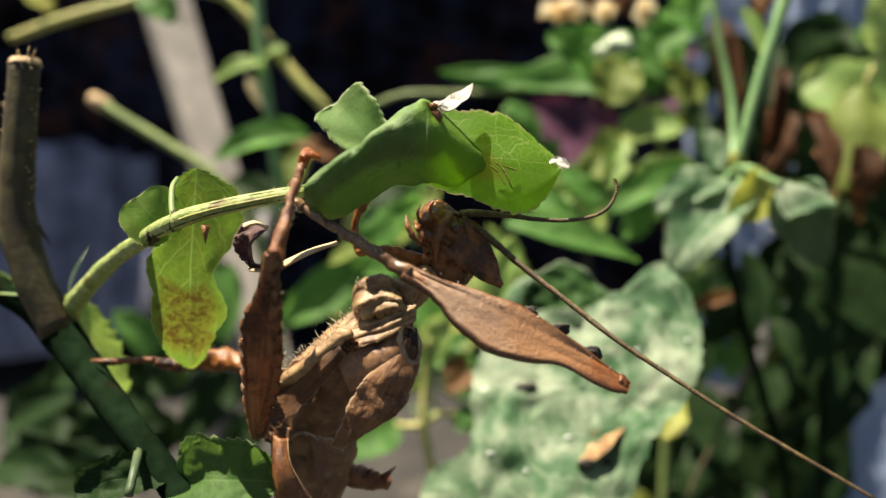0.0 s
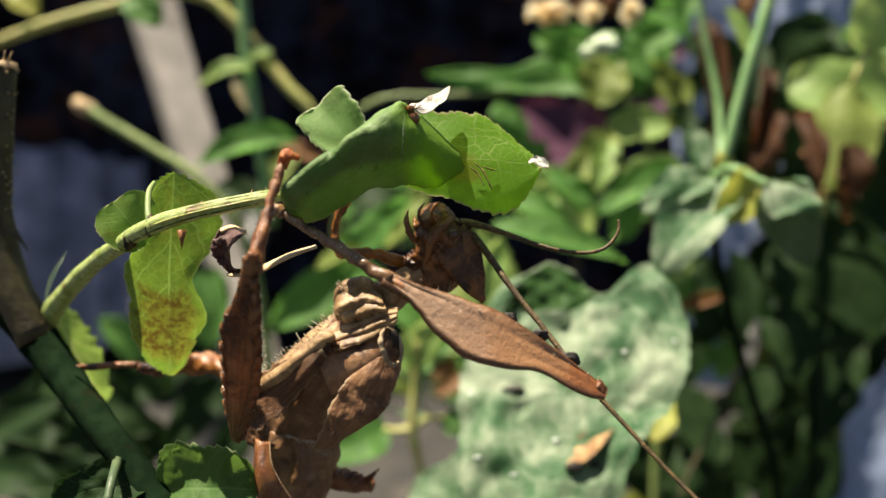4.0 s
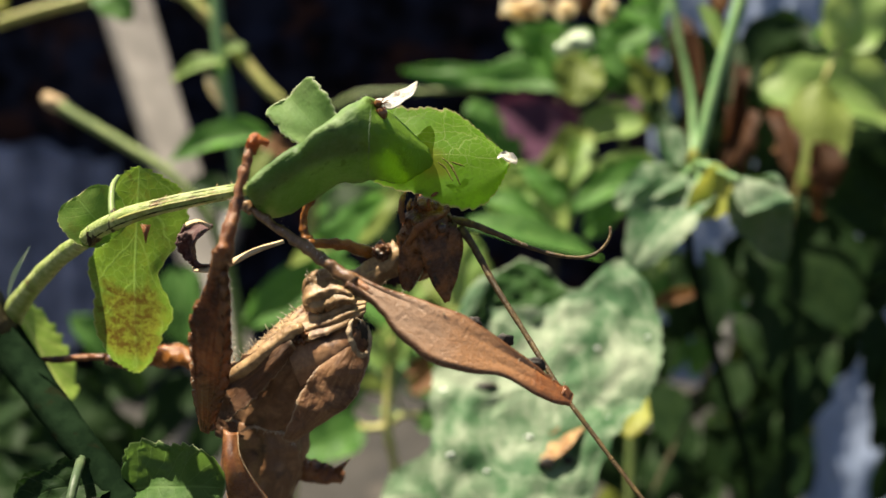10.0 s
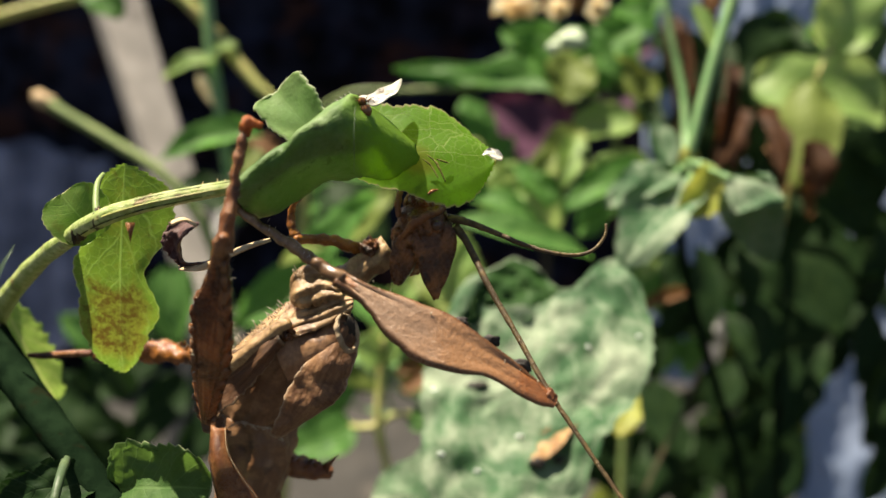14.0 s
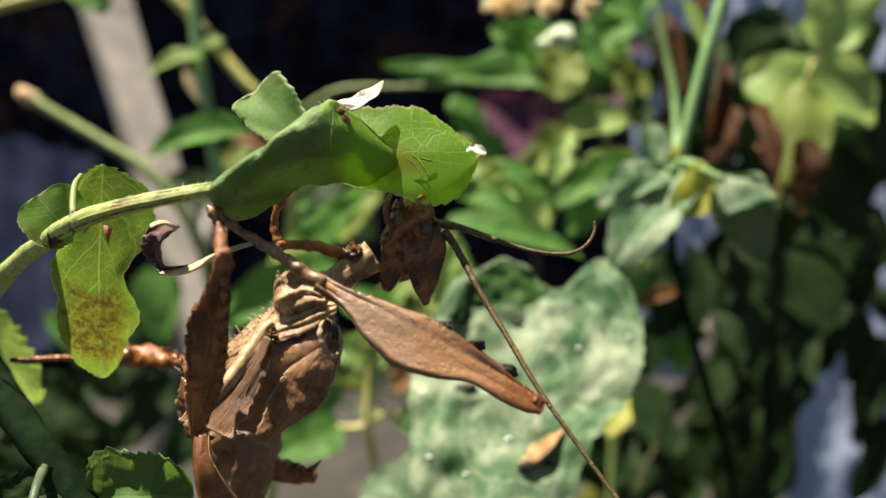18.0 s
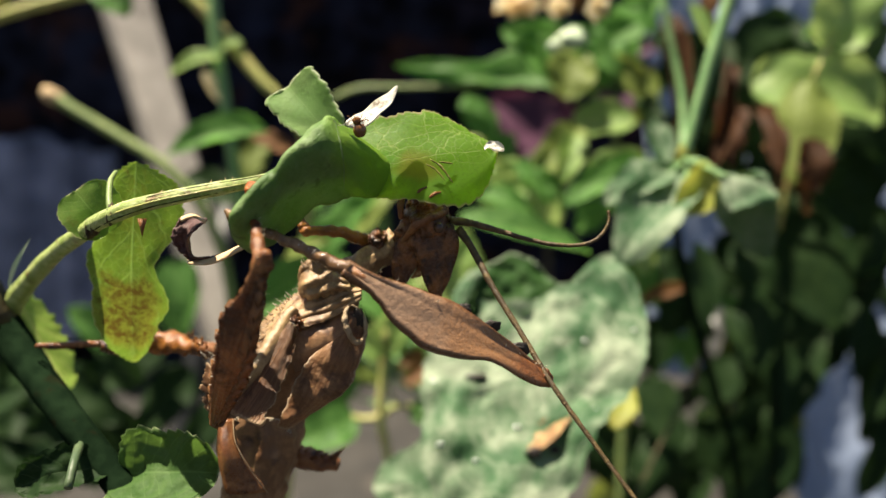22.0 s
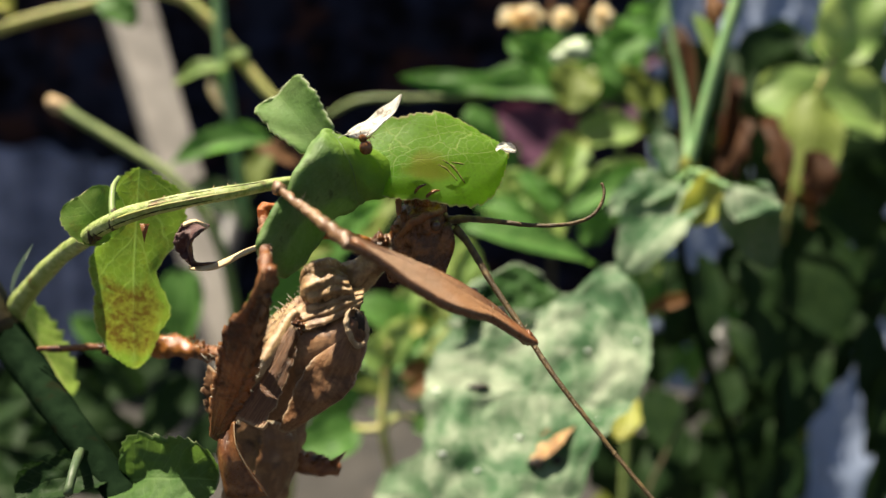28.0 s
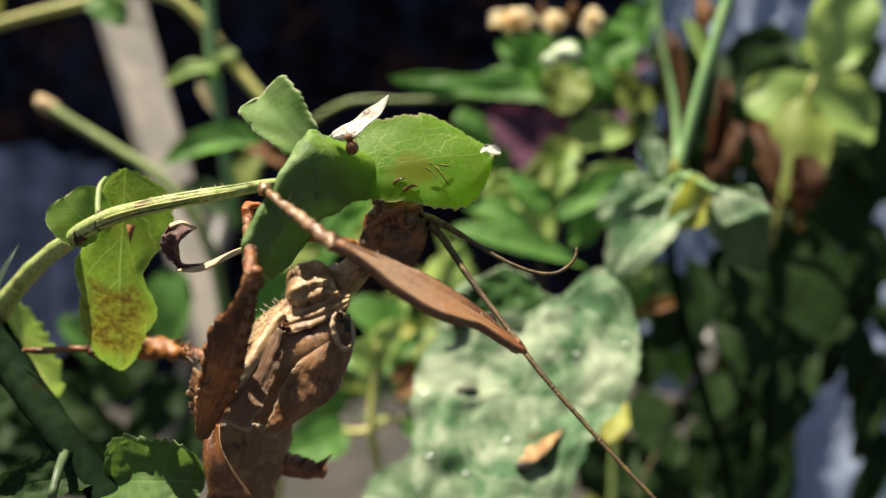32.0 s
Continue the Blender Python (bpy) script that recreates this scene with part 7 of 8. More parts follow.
    part("plate", sheet([pm, pm.lerp(tipm, 0.35) + Vector((0, -0.6, 0.3)), pm.lerp(tipm, 0.7) + Vector((0, -0.6, 0.2)), tipm], [(-16.4, 90.1, 408.8), (-18.7, 89.1, 405.8), (-21.3, 88.6, 402.9), (-24.5, 88.3, 400.2)], 0.9, 0.4, 60, 40, 0.5, pleats=3, pleat=0.15, crumple=0.35, jag=0.5, size=0.18), FAN, mid, "thin rust-brown plate along the thigh")
    fuzz(mid, BRISTLE, [pm + Vector((0, -0.6, 0.9)), pm.lerp(tipm, 0.5) + Vector((0, -0.8, 1.2)), tipm], 90, (-0.4, -0.3, 0.8), 0.2, 0.6, 0.035, 64)
    return tib, fem, tib2, fem2, mid


TIBIA, FEMUR, TIBIA_UP, FEMUR_UP, MID_FEMUR = near_legs()


# ---- what moves ----
def motions():
    walk(INSECT, [
        (0, pose(-0.01886, 0.09358, 0.40842)), (1, pose(-0.01896, 0.09385, 0.40838)), (2, pose(-0.01894, 0.09406, 0.40840)),
        (3, pose(-0.01904, 0.09462, 0.40827)), (3.5, pose(-0.01900, 0.09472, 0.40820)), (5.5, pose(-0.01907, 0.09522, 0.40808)),
        (6, pose(-0.01903, 0.09502, 0.40811)), (7, pose(-0.01900, 0.09484, 0.40842)), (8, pose(-0.01907, 0.09514, 0.40830)),
        (9, pose(-0.01915, 0.09581, 0.40832)), (10, pose(-0.01915, 0.09608, 0.40827)), (11, pose(-0.01923, 0.09655, 0.40822)),
        (12, pose(-0.01917, 0.09654, 0.40822)), (13, pose(-0.01912, 0.09673, 0.40843)), (14, pose(-0.01926, 0.09698, 0.40833)),
        (14.5, pose(-0.01927, 0.09736, 0.40818)), (16.5, pose(-0.01948, 0.09794, 0.40799)), (17, pose(-0.01957, 0.09849, 0.40765)),
        (18, pose(-0.01971, 0.09911, 0.40728)), (19, pose(-0.01970, 0.09930, 0.40718)), (20, pose(-0.01973, 0.09924, 0.40734)),
        (20.5, pose(-0.01921, 0.09734, 0.40839)), (21, pose(-0.01874, 0.09471, 0.40943)), (21.5, pose(-0.01821, 0.09327, 0.41007)),
        (22, pose(-0.01812, 0.09311, 0.41006)), (23, pose(-0.01812, 0.09361, 0.40992)), (23.5, pose(-0.01795, 0.09267, 0.41025)),
        (24, pose(-0.01784, 0.09262, 0.41031)), (25, pose(-0.01812, 0.09279, 0.41030)), (25.5, pose(-0.01809, 0.09282, 0.41034)),
        (27.5, pose(-0.01825, 0.09314, 0.41037)), (28, pose(-0.01816, 0.09341, 0.41036)), (29, pose(-0.01834, 0.09391, 0.41008)),
        (30, pose(-0.01840, 0.09393, 0.40997)), (31, pose(-0.01839, 0.09386, 0.41009)), (32, pose(-0.01836, 0.09379, 0.41013))])
    walk(LEAF_BLADE, [
        (0, pose(-0.00126, 0.00238, 0.43679, 0.7, 1.7, 1.5)), (1, pose(-0.00140, 0.00254, 0.43656, 0.7, 0.8, 1.8)),
        (2, pose(-0.00150, 0.00269, 0.43653, 0.6, 0.6, 1.6)), (3, pose(-0.00156, 0.00324, 0.43650, 0.5, 0.6, 1.2)),
        (3.5, pose(-0.00152, 0.00335, 0.43653, 0.5, 0.8, 1.1)), (5.5, pose(-0.00165, 0.00371, 0.43645, 0.3, 0.5, 0.6)),
        (6, pose(-0.00159, 0.00347, 0.43642, 0.3, 0.3, 0.7)), (7, pose(-0.00170, 0.00317, 0.43644, 0.2, 0.2, 0.6)),
        (8, pose(-0.00169, 0.00344, 0.43632, 0.1, -0.2, 0.4)), (9, pose(-0.00175, 0.00405, 0.43620, -0.0, 0.0, 0.0)),
        (10, pose(-0.00168, 0.00432, 0.43622, -0.0, 0.4, -0.3)), (11, pose(-0.00179, 0.00475, 0.43608, -0.1, 0.0, -0.5)),
        (12, pose(-0.00173, 0.00475, 0.43606, -0.1, 0.5, -0.6)), (13, pose(-0.00176, 0.00484, 0.43608, -0.2, 0.5, -0.6)),
        (14, pose(-0.00209, 0.00511, 0.43609, -0.3, -0.1, -0.9)), (14.5, pose(-0.00224, 0.00548, 0.43603, -0.4, -0.3, -1.0)),
        (16.5, pose(-0.00265, 0.00596, 0.43588, -0.5, -1.4, -1.3)), (17, pose(-0.00289, 0.00649, 0.43549, -0.6, -3.1, -1.0)),
        (18, pose(-0.00290, 0.00728, 0.43516, -0.6, -4.1, -0.9)), (19, pose(-0.00311, 0.00737, 0.43463, -0.5, -6.4, 0.2)),
        (20, pose(-0.00332, 0.00720, 0.43440, -0.6, -7.9, 0.6)), (20.5, pose(-0.00292, 0.00520, 0.43493, -0.5, -7.1, 0.7)),
        (21, pose(-0.00288, 0.00237, 0.43512, -0.4, -8.5, 1.5)), (21.5, pose(-0.00256, 0.00073, 0.43523, -0.3, -8.7, 2.3)),
        (22, pose(-0.00255, 0.00048, 0.43488, -0.3, -10.2, 3.0)), (23, pose(-0.00242, 0.00082, 0.43440, -0.4, -12.2, 4.1)),
        (23.5, pose(-0.00242, -0.00028, 0.43448, -0.4, -12.3, 4.1)), (24, pose(-0.00229, -0.00036, 0.43447, -0.4, -12.4, 4.2)),
        (25, pose(-0.00228, -0.00020, 0.43471, -0.4, -11.7, 3.9)), (25.5, pose(-0.00235, -0.00020, 0.43476, -0.4, -11.6, 3.9)),
        (27.5, pose(-0.00145, 0.00037, 0.43560, 0.0, -9.2, 4.6)), (28, pose(-0.00139, 0.00062, 0.43559, 0.0, -9.5, 4.8)),
        (29, pose(-0.00143, 0.00115, 0.43559, -0.0, -9.5, 4.5)), (30, pose(-0.00174, 0.00111, 0.43552, -0.2, -10.1, 4.1)),
        (31, pose(-0.00182, 0.00103, 0.43556, -0.2, -10.1, 3.9)), (32, pose(-0.00190, 0.00089, 0.43556, -0.2, -9.9, 3.7))])
    walk(LEAF_FLAP, [
        (0, pose(-0.00115, 0.00037, 0.43709, -0.9, 0.1, 0.8)), (1, pose(-0.00128, 0.00054, 0.43687, -0.9, 0.3, 0.8)),
        (2, pose(-0.00137, 0.00069, 0.43684, -0.8, 0.1, 0.8)), (3, pose(-0.00142, 0.00124, 0.43681, -0.7, 0.0, 0.6)),
        (3.5, pose(-0.00138, 0.00135, 0.43683, -0.6, 0.1, 0.5)), (5.5, pose(-0.00150, 0.00171, 0.43675, -0.2, -0.1, 0.3)),
        (6, pose(-0.00143, 0.00147, 0.43672, -0.3, 0.1, 0.2)), (7, pose(-0.00153, 0.00116, 0.43674, -0.2, -0.2, 0.3)),
        (8, pose(-0.00152, 0.00144, 0.43663, -0.1, 0.0, 0.1)), (9, pose(-0.00157, 0.00204, 0.43650, 0.0, 0.0, -0.0)),
        (10, pose(-0.00151, 0.00231, 0.43652, 0.1, -0.0, -0.1)), (11, pose(-0.00162, 0.00274, 0.43637, 0.2, 0.1, -0.2)),
        (12, pose(-0.00155, 0.00274, 0.43635, 0.2, 0.1, -0.3)), (13, pose(-0.00158, 0.00283, 0.43637, 0.2, -0.4, -0.1)),
        (14, pose(-0.00189, 0.00310, 0.43638, 0.3, -1.5, 0.2)), (14.5, pose(-0.00204, 0.00347, 0.43632, 0.3, -0.5, -0.2)),
        (16.5, pose(-0.00244, 0.00395, 0.43617, 0.7, -0.1, -0.6)), (17, pose(-0.00267, 0.00448, 0.43579, 0.6, 0.2, -0.6)),
        (18, pose(-0.00269, 0.00527, 0.43547, 0.5, -0.3, -0.4)), (19, pose(-0.00289, 0.00537, 0.43496, 0.2, -1.6, 0.3)),
        (20, pose(-0.00309, 0.00520, 0.43473, 0.2, -2.6, 0.6)), (20.5, pose(-0.00321, 0.00359, 0.43507, -1.5, -3.4, 2.4)),
        (21, pose(-0.00368, 0.00117, 0.43511, -4.1, -5.2, 5.2)), (21.5, pose(-0.00389, -0.00007, 0.43504, -6.5, -6.6, 7.5)),
        (22, pose(-0.00441, 0.00007, 0.43451, -8.9, -8.9, 9.9)), (23, pose(-0.00533, 0.00120, 0.43367, -12.7, -23.0, 15.8)),
        (23.5, pose(-0.00521, 0.00055, 0.43375, -14.1, -22.6, 16.8)), (24, pose(-0.00508, 0.00047, 0.43375, -14.0, -22.3, 16.6)),
        (25, pose(-0.00526, 0.00059, 0.43382, -13.8, -22.4, 16.5)), (25.5, pose(-0.00523, 0.00059, 0.43386, -13.7, -22.4, 16.4)),
        (27.5, pose(-0.00514, 0.00079, 0.43359, -13.2, -22.8, 16.1)), (28, pose(-0.00517, 0.00101, 0.43349, -13.0, -22.6, 15.9)),
        (29, pose(-0.00531, 0.00153, 0.43340, -12.7, -22.8, 15.7)), (30, pose(-0.00536, 0.00155, 0.43350, -12.8, -22.6, 15.8)),
        (31, pose(-0.00543, 0.00150, 0.43362, -12.8, -22.9, 15.8)), (32, pose(-0.00541, 0.00134, 0.43352, -12.8, -22.8, 15.8))])
    walk(LEAF_LOBE, [
        (0, pose(-0.00958, 0.01150, 0.43693, 0.6, -0.1, 0.5)), (1, pose(-0.00949, 0.01169, 0.43676, 0.7, 0.1, 0.5)),
        (2, pose(-0.00943, 0.01184, 0.43664, 0.6, 0.4, 0.4)), (3, pose(-0.00956, 0.01241, 0.43656, 0.5, 0.3, 0.3)),
        (3.5, pose(-0.00947, 0.01254, 0.43662, 0.5, 0.2, 0.3)), (5.5, pose(-0.00955, 0.01298, 0.43664, 0.4, 0.1, 0.3)),
        (6, pose(-0.00943, 0.01279, 0.43670, 0.4, 0.0, 0.3)), (7, pose(-0.00923, 0.01255, 0.43687, 0.3, 0.0, 0.3)),
        (8, pose(-0.00919, 0.01289, 0.43681, 0.2, 0.0, 0.1)), (9, pose(-0.00939, 0.01353, 0.43666, 0.0, 0.0, 0.0)),
        (10, pose(-0.00940, 0.01384, 0.43670, -0.1, 0.0, -0.1)), (11, pose(-0.00954, 0.01438, 0.43674, -0.2, -0.1, -0.2)),
        (12, pose(-0.00952, 0.01437, 0.43674, -0.2, -0.0, -0.2)), (13, pose(-0.00948, 0.01451, 0.43686, -0.2, -0.0, -0.2)),
        (14, pose(-0.00954, 0.01479, 0.43686, -0.3, -0.1, -0.2)), (14.5, pose(-0.00968, 0.01519, 0.43686, -0.3, -0.1, -0.2)),
        (16.5, pose(-0.00987, 0.01572, 0.43681, -0.3, -0.1, -0.2)), (17, pose(-0.01018, 0.01636, 0.43661, -0.5, -0.1, -0.3)),
        (18, pose(-0.01050, 0.01723, 0.43639, -0.7, -0.4, -0.5)), (19, pose(-0.01045, 0.01750, 0.43650, -0.6, -0.5, -0.4)),
        (20, pose(-0.01058, 0.01737, 0.43636, -0.7, -0.4, -0.4)), (20.5, pose(-0.00979, 0.01541, 0.43706, -0.7, -0.3, -0.5)),
        (21, pose(-0.00862, 0.01268, 0.43763, -0.7, -0.3, -0.5)), (21.5, pose(-0.00802, 0.01110, 0.43807, -0.5, -0.1, -0.4)),
        (22, pose(-0.00808, 0.01097, 0.43813, -0.4, -0.2, -0.3)), (23, pose(-0.00857, 0.01140, 0.43795, -0.4, -0.3, -0.2)),
        (23.5, pose(-0.00823, 0.01035, 0.43829, -0.2, -0.3, -0.1)), (24, pose(-0.00843, 0.01025, 0.43822, -0.2, -0.3, -0.1)),
        (25, pose(-0.00868, 0.01028, 0.43808, -0.1, -0.3, -0.0)), (25.5, pose(-0.00885, 0.01027, 0.43811, -0.1, -0.3, 0.0)),
        (27.5, pose(-0.00948, 0.01049, 0.43805, 0.2, -0.4, 0.3)), (28, pose(-0.00965, 0.01072, 0.43801, 0.2, -0.5, 0.3)),
        (29, pose(-0.00997, 0.01125, 0.43793, 0.2, -0.6, 0.3)), (30, pose(-0.01015, 0.01123, 0.43783, 0.1, -0.6, 0.3)),
        (31, pose(-0.01022, 0.01119, 0.43795, 0.1, -0.8, 0.3)), (32, pose(-0.01020, 0.01108, 0.43801, 0.1, -0.8, 0.3))])
    walk(DRY_FLAKE, [
        (0, pose(0.00035, 0.00085, 0.43679, -0.2, -0.5, 0.5)), (1, pose(0.00019, 0.00101, 0.43657, -0.3, -0.0, 0.4)),
        (2, pose(0.00008, 0.00116, 0.43653, -0.3, 0.3, 0.3)), (3, pose(-0.00001, 0.00170, 0.43649, -0.2, 0.3, 0.2)),
        (3.5, pose(0.00002, 0.00180, 0.43652, -0.2, 0.0, 0.2)), (5.5, pose(-0.00015, 0.00215, 0.43645, -0.1, -0.2, 0.2)),
        (6, pose(-0.00010, 0.00192, 0.43642, -0.2, -0.0, 0.2)), (7, pose(-0.00023, 0.00161, 0.43644, -0.2, -0.1, 0.2)),
        (8, pose(-0.00024, 0.00187, 0.43633, -0.2, 0.0, 0.2)), (9, pose(-0.00032, 0.00247, 0.43620, 0.0, 0.0, 0.0)),
        (10, pose(-0.00028, 0.00273, 0.43623, 0.2, 0.2, -0.3)), (11, pose(-0.00041, 0.00317, 0.43610, 0.2, 0.2, -0.4)),
        (12, pose(-0.00038, 0.00317, 0.43609, 0.2, 0.4, -0.4)), (13, pose(-0.00043, 0.00327, 0.43612, 0.2, 0.5, -0.5)),
        (14, pose(-0.00076, 0.00353, 0.43615, 0.2, 0.6, -0.5)), (14.5, pose(-0.00093, 0.00390, 0.43608, 0.1, 0.5, -0.4)),
        (16.5, pose(-0.00137, 0.00439, 0.43597, -0.4, 1.8, -0.1)), (17, pose(-0.00162, 0.00492, 0.43559, 1.6, -0.0, -2.1)),
        (18, pose(-0.00166, 0.00571, 0.43528, 2.3, 0.2, -3.1)), (19, pose(-0.00188, 0.00581, 0.43477, 5.5, -2.8, -6.0)),
        (20, pose(-0.00238, 0.00559, 0.43437, 9.5, -3.5, -10.7)), (20.5, pose(-0.00213, 0.00356, 0.43480, 9.6, -3.9, -10.5)),
        (21, pose(-0.00223, 0.00072, 0.43493, 10.8, -3.9, -12.0)), (21.5, pose(-0.00196, -0.00096, 0.43490, 11.2, -5.3, -11.7)),
        (22, pose(-0.00197, -0.00126, 0.43442, 14.5, -6.9, -14.6)), (23, pose(-0.00190, -0.00101, 0.43367, 18.8, -9.4, -17.8)),
        (23.5, pose(-0.00201, -0.00213, 0.43366, 21.7, -8.6, -21.2)), (24, pose(-0.00201, -0.00224, 0.43358, 29.9, -5.9, -31.2)),
        (25, pose(-0.00223, -0.00212, 0.43366, 23.3, -7.5, -23.5)), (25.5, pose(-0.00241, -0.00214, 0.43362, 25.9, -6.1, -27.2)),
        (27.5, pose(-0.00199, -0.00167, 0.43412, 17.1, -6.6, -17.7)), (28, pose(-0.00205, -0.00145, 0.43403, 17.2, -6.5, -17.8)),
        (29, pose(-0.00208, -0.00092, 0.43402, 16.5, -6.3, -17.2)), (30, pose(-0.00239, -0.00095, 0.43395, 20.0, -4.6, -22.3)),
        (31, pose(-0.00245, -0.00104, 0.43399, 19.4, -5.4, -21.0)), (32, pose(-0.00254, -0.00117, 0.43399, 20.1, -4.8, -22.2))])
    walk(SPIDER, [
        (0, pose(-0.00586, 0.08719, 0.43592, -0.0, 0.0, 1.8)), (1, pose(-0.00600, 0.08736, 0.43570, -0.0, 0.3, 1.7)),
        (2, pose(-0.00608, 0.08751, 0.43566, 0.0, 0.5, 1.5)), (3, pose(-0.00614, 0.08804, 0.43563, 0.0, 0.5, 1.2)),
        (3.5, pose(-0.00609, 0.08815, 0.43565, 0.0, 0.4, 1.2)), (5.5, pose(-0.00620, 0.08850, 0.43557, 0.0, 0.2, 0.8)),
        (6, pose(-0.00613, 0.08827, 0.43555, 0.0, 0.1, 0.8)), (7, pose(-0.00623, 0.08795, 0.43557, -0.0, 0.1, 0.6)),
        (8, pose(-0.00621, 0.08822, 0.43546, 0.0, 0.1, 0.3)), (9, pose(-0.00626, 0.08881, 0.43533, 0.0, -0.0, 0.0)),
        (10, pose(-0.00620, 0.08907, 0.43535, 0.0, -0.1, -0.2)), (11, pose(-0.00631, 0.08950, 0.43521, 0.0, -0.2, -0.4)),
        (12, pose(-0.00624, 0.08949, 0.43518, 0.0, -0.1, -0.4)), (13, pose(-0.00627, 0.08958, 0.43520, 0.0, -0.1, -0.5)),
        (14, pose(-0.00658, 0.08984, 0.43522, 0.0, -0.2, -0.6)), (14.5, pose(-0.00672, 0.09021, 0.43515, 0.0, -0.2, -0.7)),
        (16.5, pose(-0.00740, 0.09052, 0.43448, 0.0, -0.3, -1.0)), (17, pose(-0.00746, 0.09112, 0.43435, 0.0, -0.3, -1.2)),
        (18, pose(-0.00747, 0.09185, 0.43387, 0.0, -0.4, -1.2)), (19, pose(-0.00757, 0.09201, 0.43354, 0.0, -0.5, -1.0)),
        (20, pose(-0.00769, 0.09189, 0.43348, 0.0, -0.4, -1.1)), (20.5, pose(-0.00738, 0.08988, 0.43398, 0.0, -0.4, -0.9)),
        (21, pose(-0.00734, 0.08710, 0.43429, 0.0, -0.3, -0.7)), (21.5, pose(-0.00696, 0.08550, 0.43449, 0.0, -0.4, -0.4)),
        (22, pose(-0.00694, 0.08526, 0.43415, 0.0, -0.3, -0.3)), (23, pose(-0.00681, 0.08558, 0.43360, 0.0, -0.4, -0.3)),
        (23.5, pose(-0.00680, 0.08451, 0.43377, 0.0, -0.5, -0.3)), (24, pose(-0.00668, 0.08441, 0.43368, 0.0, -0.4, -0.3)),
        (25, pose(-0.00675, 0.08454, 0.43382, 0.0, -0.3, -0.4)), (25.5, pose(-0.00682, 0.08451, 0.43378, 0.0, -0.4, -0.4)),
        (27.5, pose(-0.00656, 0.08464, 0.43317, 0.0, -0.5, 0.0)), (28, pose(-0.00658, 0.08487, 0.43307, 0.0, -0.5, 0.0)),
        (29, pose(-0.00670, 0.08537, 0.43298, 0.0, -0.6, -0.1)), (30, pose(-0.00674, 0.08538, 0.43308, 0.0, -0.7, -0.3)),
        (31, pose(-0.00688, 0.08532, 0.43321, 0.0, -0.8, -0.3)), (32, pose(-0.00680, 0.08519, 0.43321, 0.0, -1.0, -0.5))])
    walk(HEAD, [
        (0, pose(0.01563, 0.00024, 0.01532, -1.9, -29.4, 10.2)), (1, pose(0.01630, 0.00012, 0.01500, -1.3, -25.6, 8.7)),
        (2, pose(0.01679, 0.00003, 0.01482, -1.0, -22.7, 7.6)), (3, pose(0.01749, -0.00009, 0.01464, -0.6, -17.8, 5.8)),
        (3.5, pose(0.01769, -0.00009, 0.01466, -0.5, -17.1, 5.5)), (5.5, pose(0.01897, -0.00037, 0.01426, 0.0, -8.6, 2.7)),
        (6, pose(0.01927, -0.00042, 0.01418, 0.1, -6.1, 1.9)), (7, pose(0.01929, -0.00051, 0.01409, 0.1, -4.7, 1.5)),
        (8, pose(0.01963, -0.00056, 0.01418, 0.0, -3.3, 1.0)), (9, pose(0.02004, -0.00059, 0.01437, 0.0, 0.0, 0.0)),
        (10, pose(0.02061, -0.00079, 0.01401, -0.1, 3.2, -1.0)), (11, pose(0.02100, -0.00083, 0.01405, -0.1, 4.4, -1.4)),
        (12, pose(0.02113, -0.00086, 0.01391, -0.2, 6.6, -2.1)), (13, pose(0.02143, -0.00093, 0.01382, -0.2, 8.4, -2.7)),
        (14, pose(0.02153, -0.00101, 0.01376, -0.1, 7.7, -2.4)), (14.5, pose(0.02145, -0.00102, 0.01385, -0.1, 7.8, -2.5)),
        (16.5, pose(0.02177, -0.00125, 0.01361, 0.1, 7.8, -2.5)), (17, pose(0.02198, -0.00128, 0.01372, 0.0, 7.7, -2.5)),
        (18, pose(0.02215, -0.00118, 0.01388, -0.3, 6.7, -2.1)), (19, pose(0.02194, -0.00109, 0.01389, -0.3, 5.1, -1.6)),
        (20, pose(0.02225, -0.00121, 0.01358, -0.4, 7.6, -2.4)), (20.5, pose(0.02184, -0.00122, 0.01331, -0.5, 6.9, -2.2)),
        (21, pose(0.02106, -0.00123, 0.01292, -0.6, 6.9, -2.2)), (21.5, pose(0.02077, -0.00124, 0.01265, -0.5, 7.0, -2.2)),
        (22, pose(0.02087, -0.00123, 0.01255, -0.6, 8.3, -2.6)), (23, pose(0.02154, -0.00138, 0.01222, -0.6, 10.4, -3.3)),
        (23.5, pose(0.02115, -0.00147, 0.01204, -0.4, 10.4, -3.3)), (24, pose(0.02106, -0.00147, 0.01204, -0.4, 10.5, -3.4)),
        (25, pose(0.02111, -0.00148, 0.01219, -0.2, 10.7, -3.4)), (25.5, pose(0.02126, -0.00149, 0.01223, -0.1, 10.5, -3.4)),
        (27.5, pose(0.02084, -0.00112, 0.01307, 0.0, 10.5, -3.4)), (28, pose(0.02034, -0.00113, 0.01308, 0.0, 11.4, -3.7)),
        (29, pose(0.02005, -0.00107, 0.01348, -0.0, 13.2, -4.3)), (30, pose(0.01976, -0.00110, 0.01370, -0.0, 15.0, -4.9)),
        (31, pose(0.01937, -0.00110, 0.01373, -0.2, 16.7, -5.5)), (32, pose(0.01901, -0.00112, 0.01388, -0.2, 18.3, -6.0))])
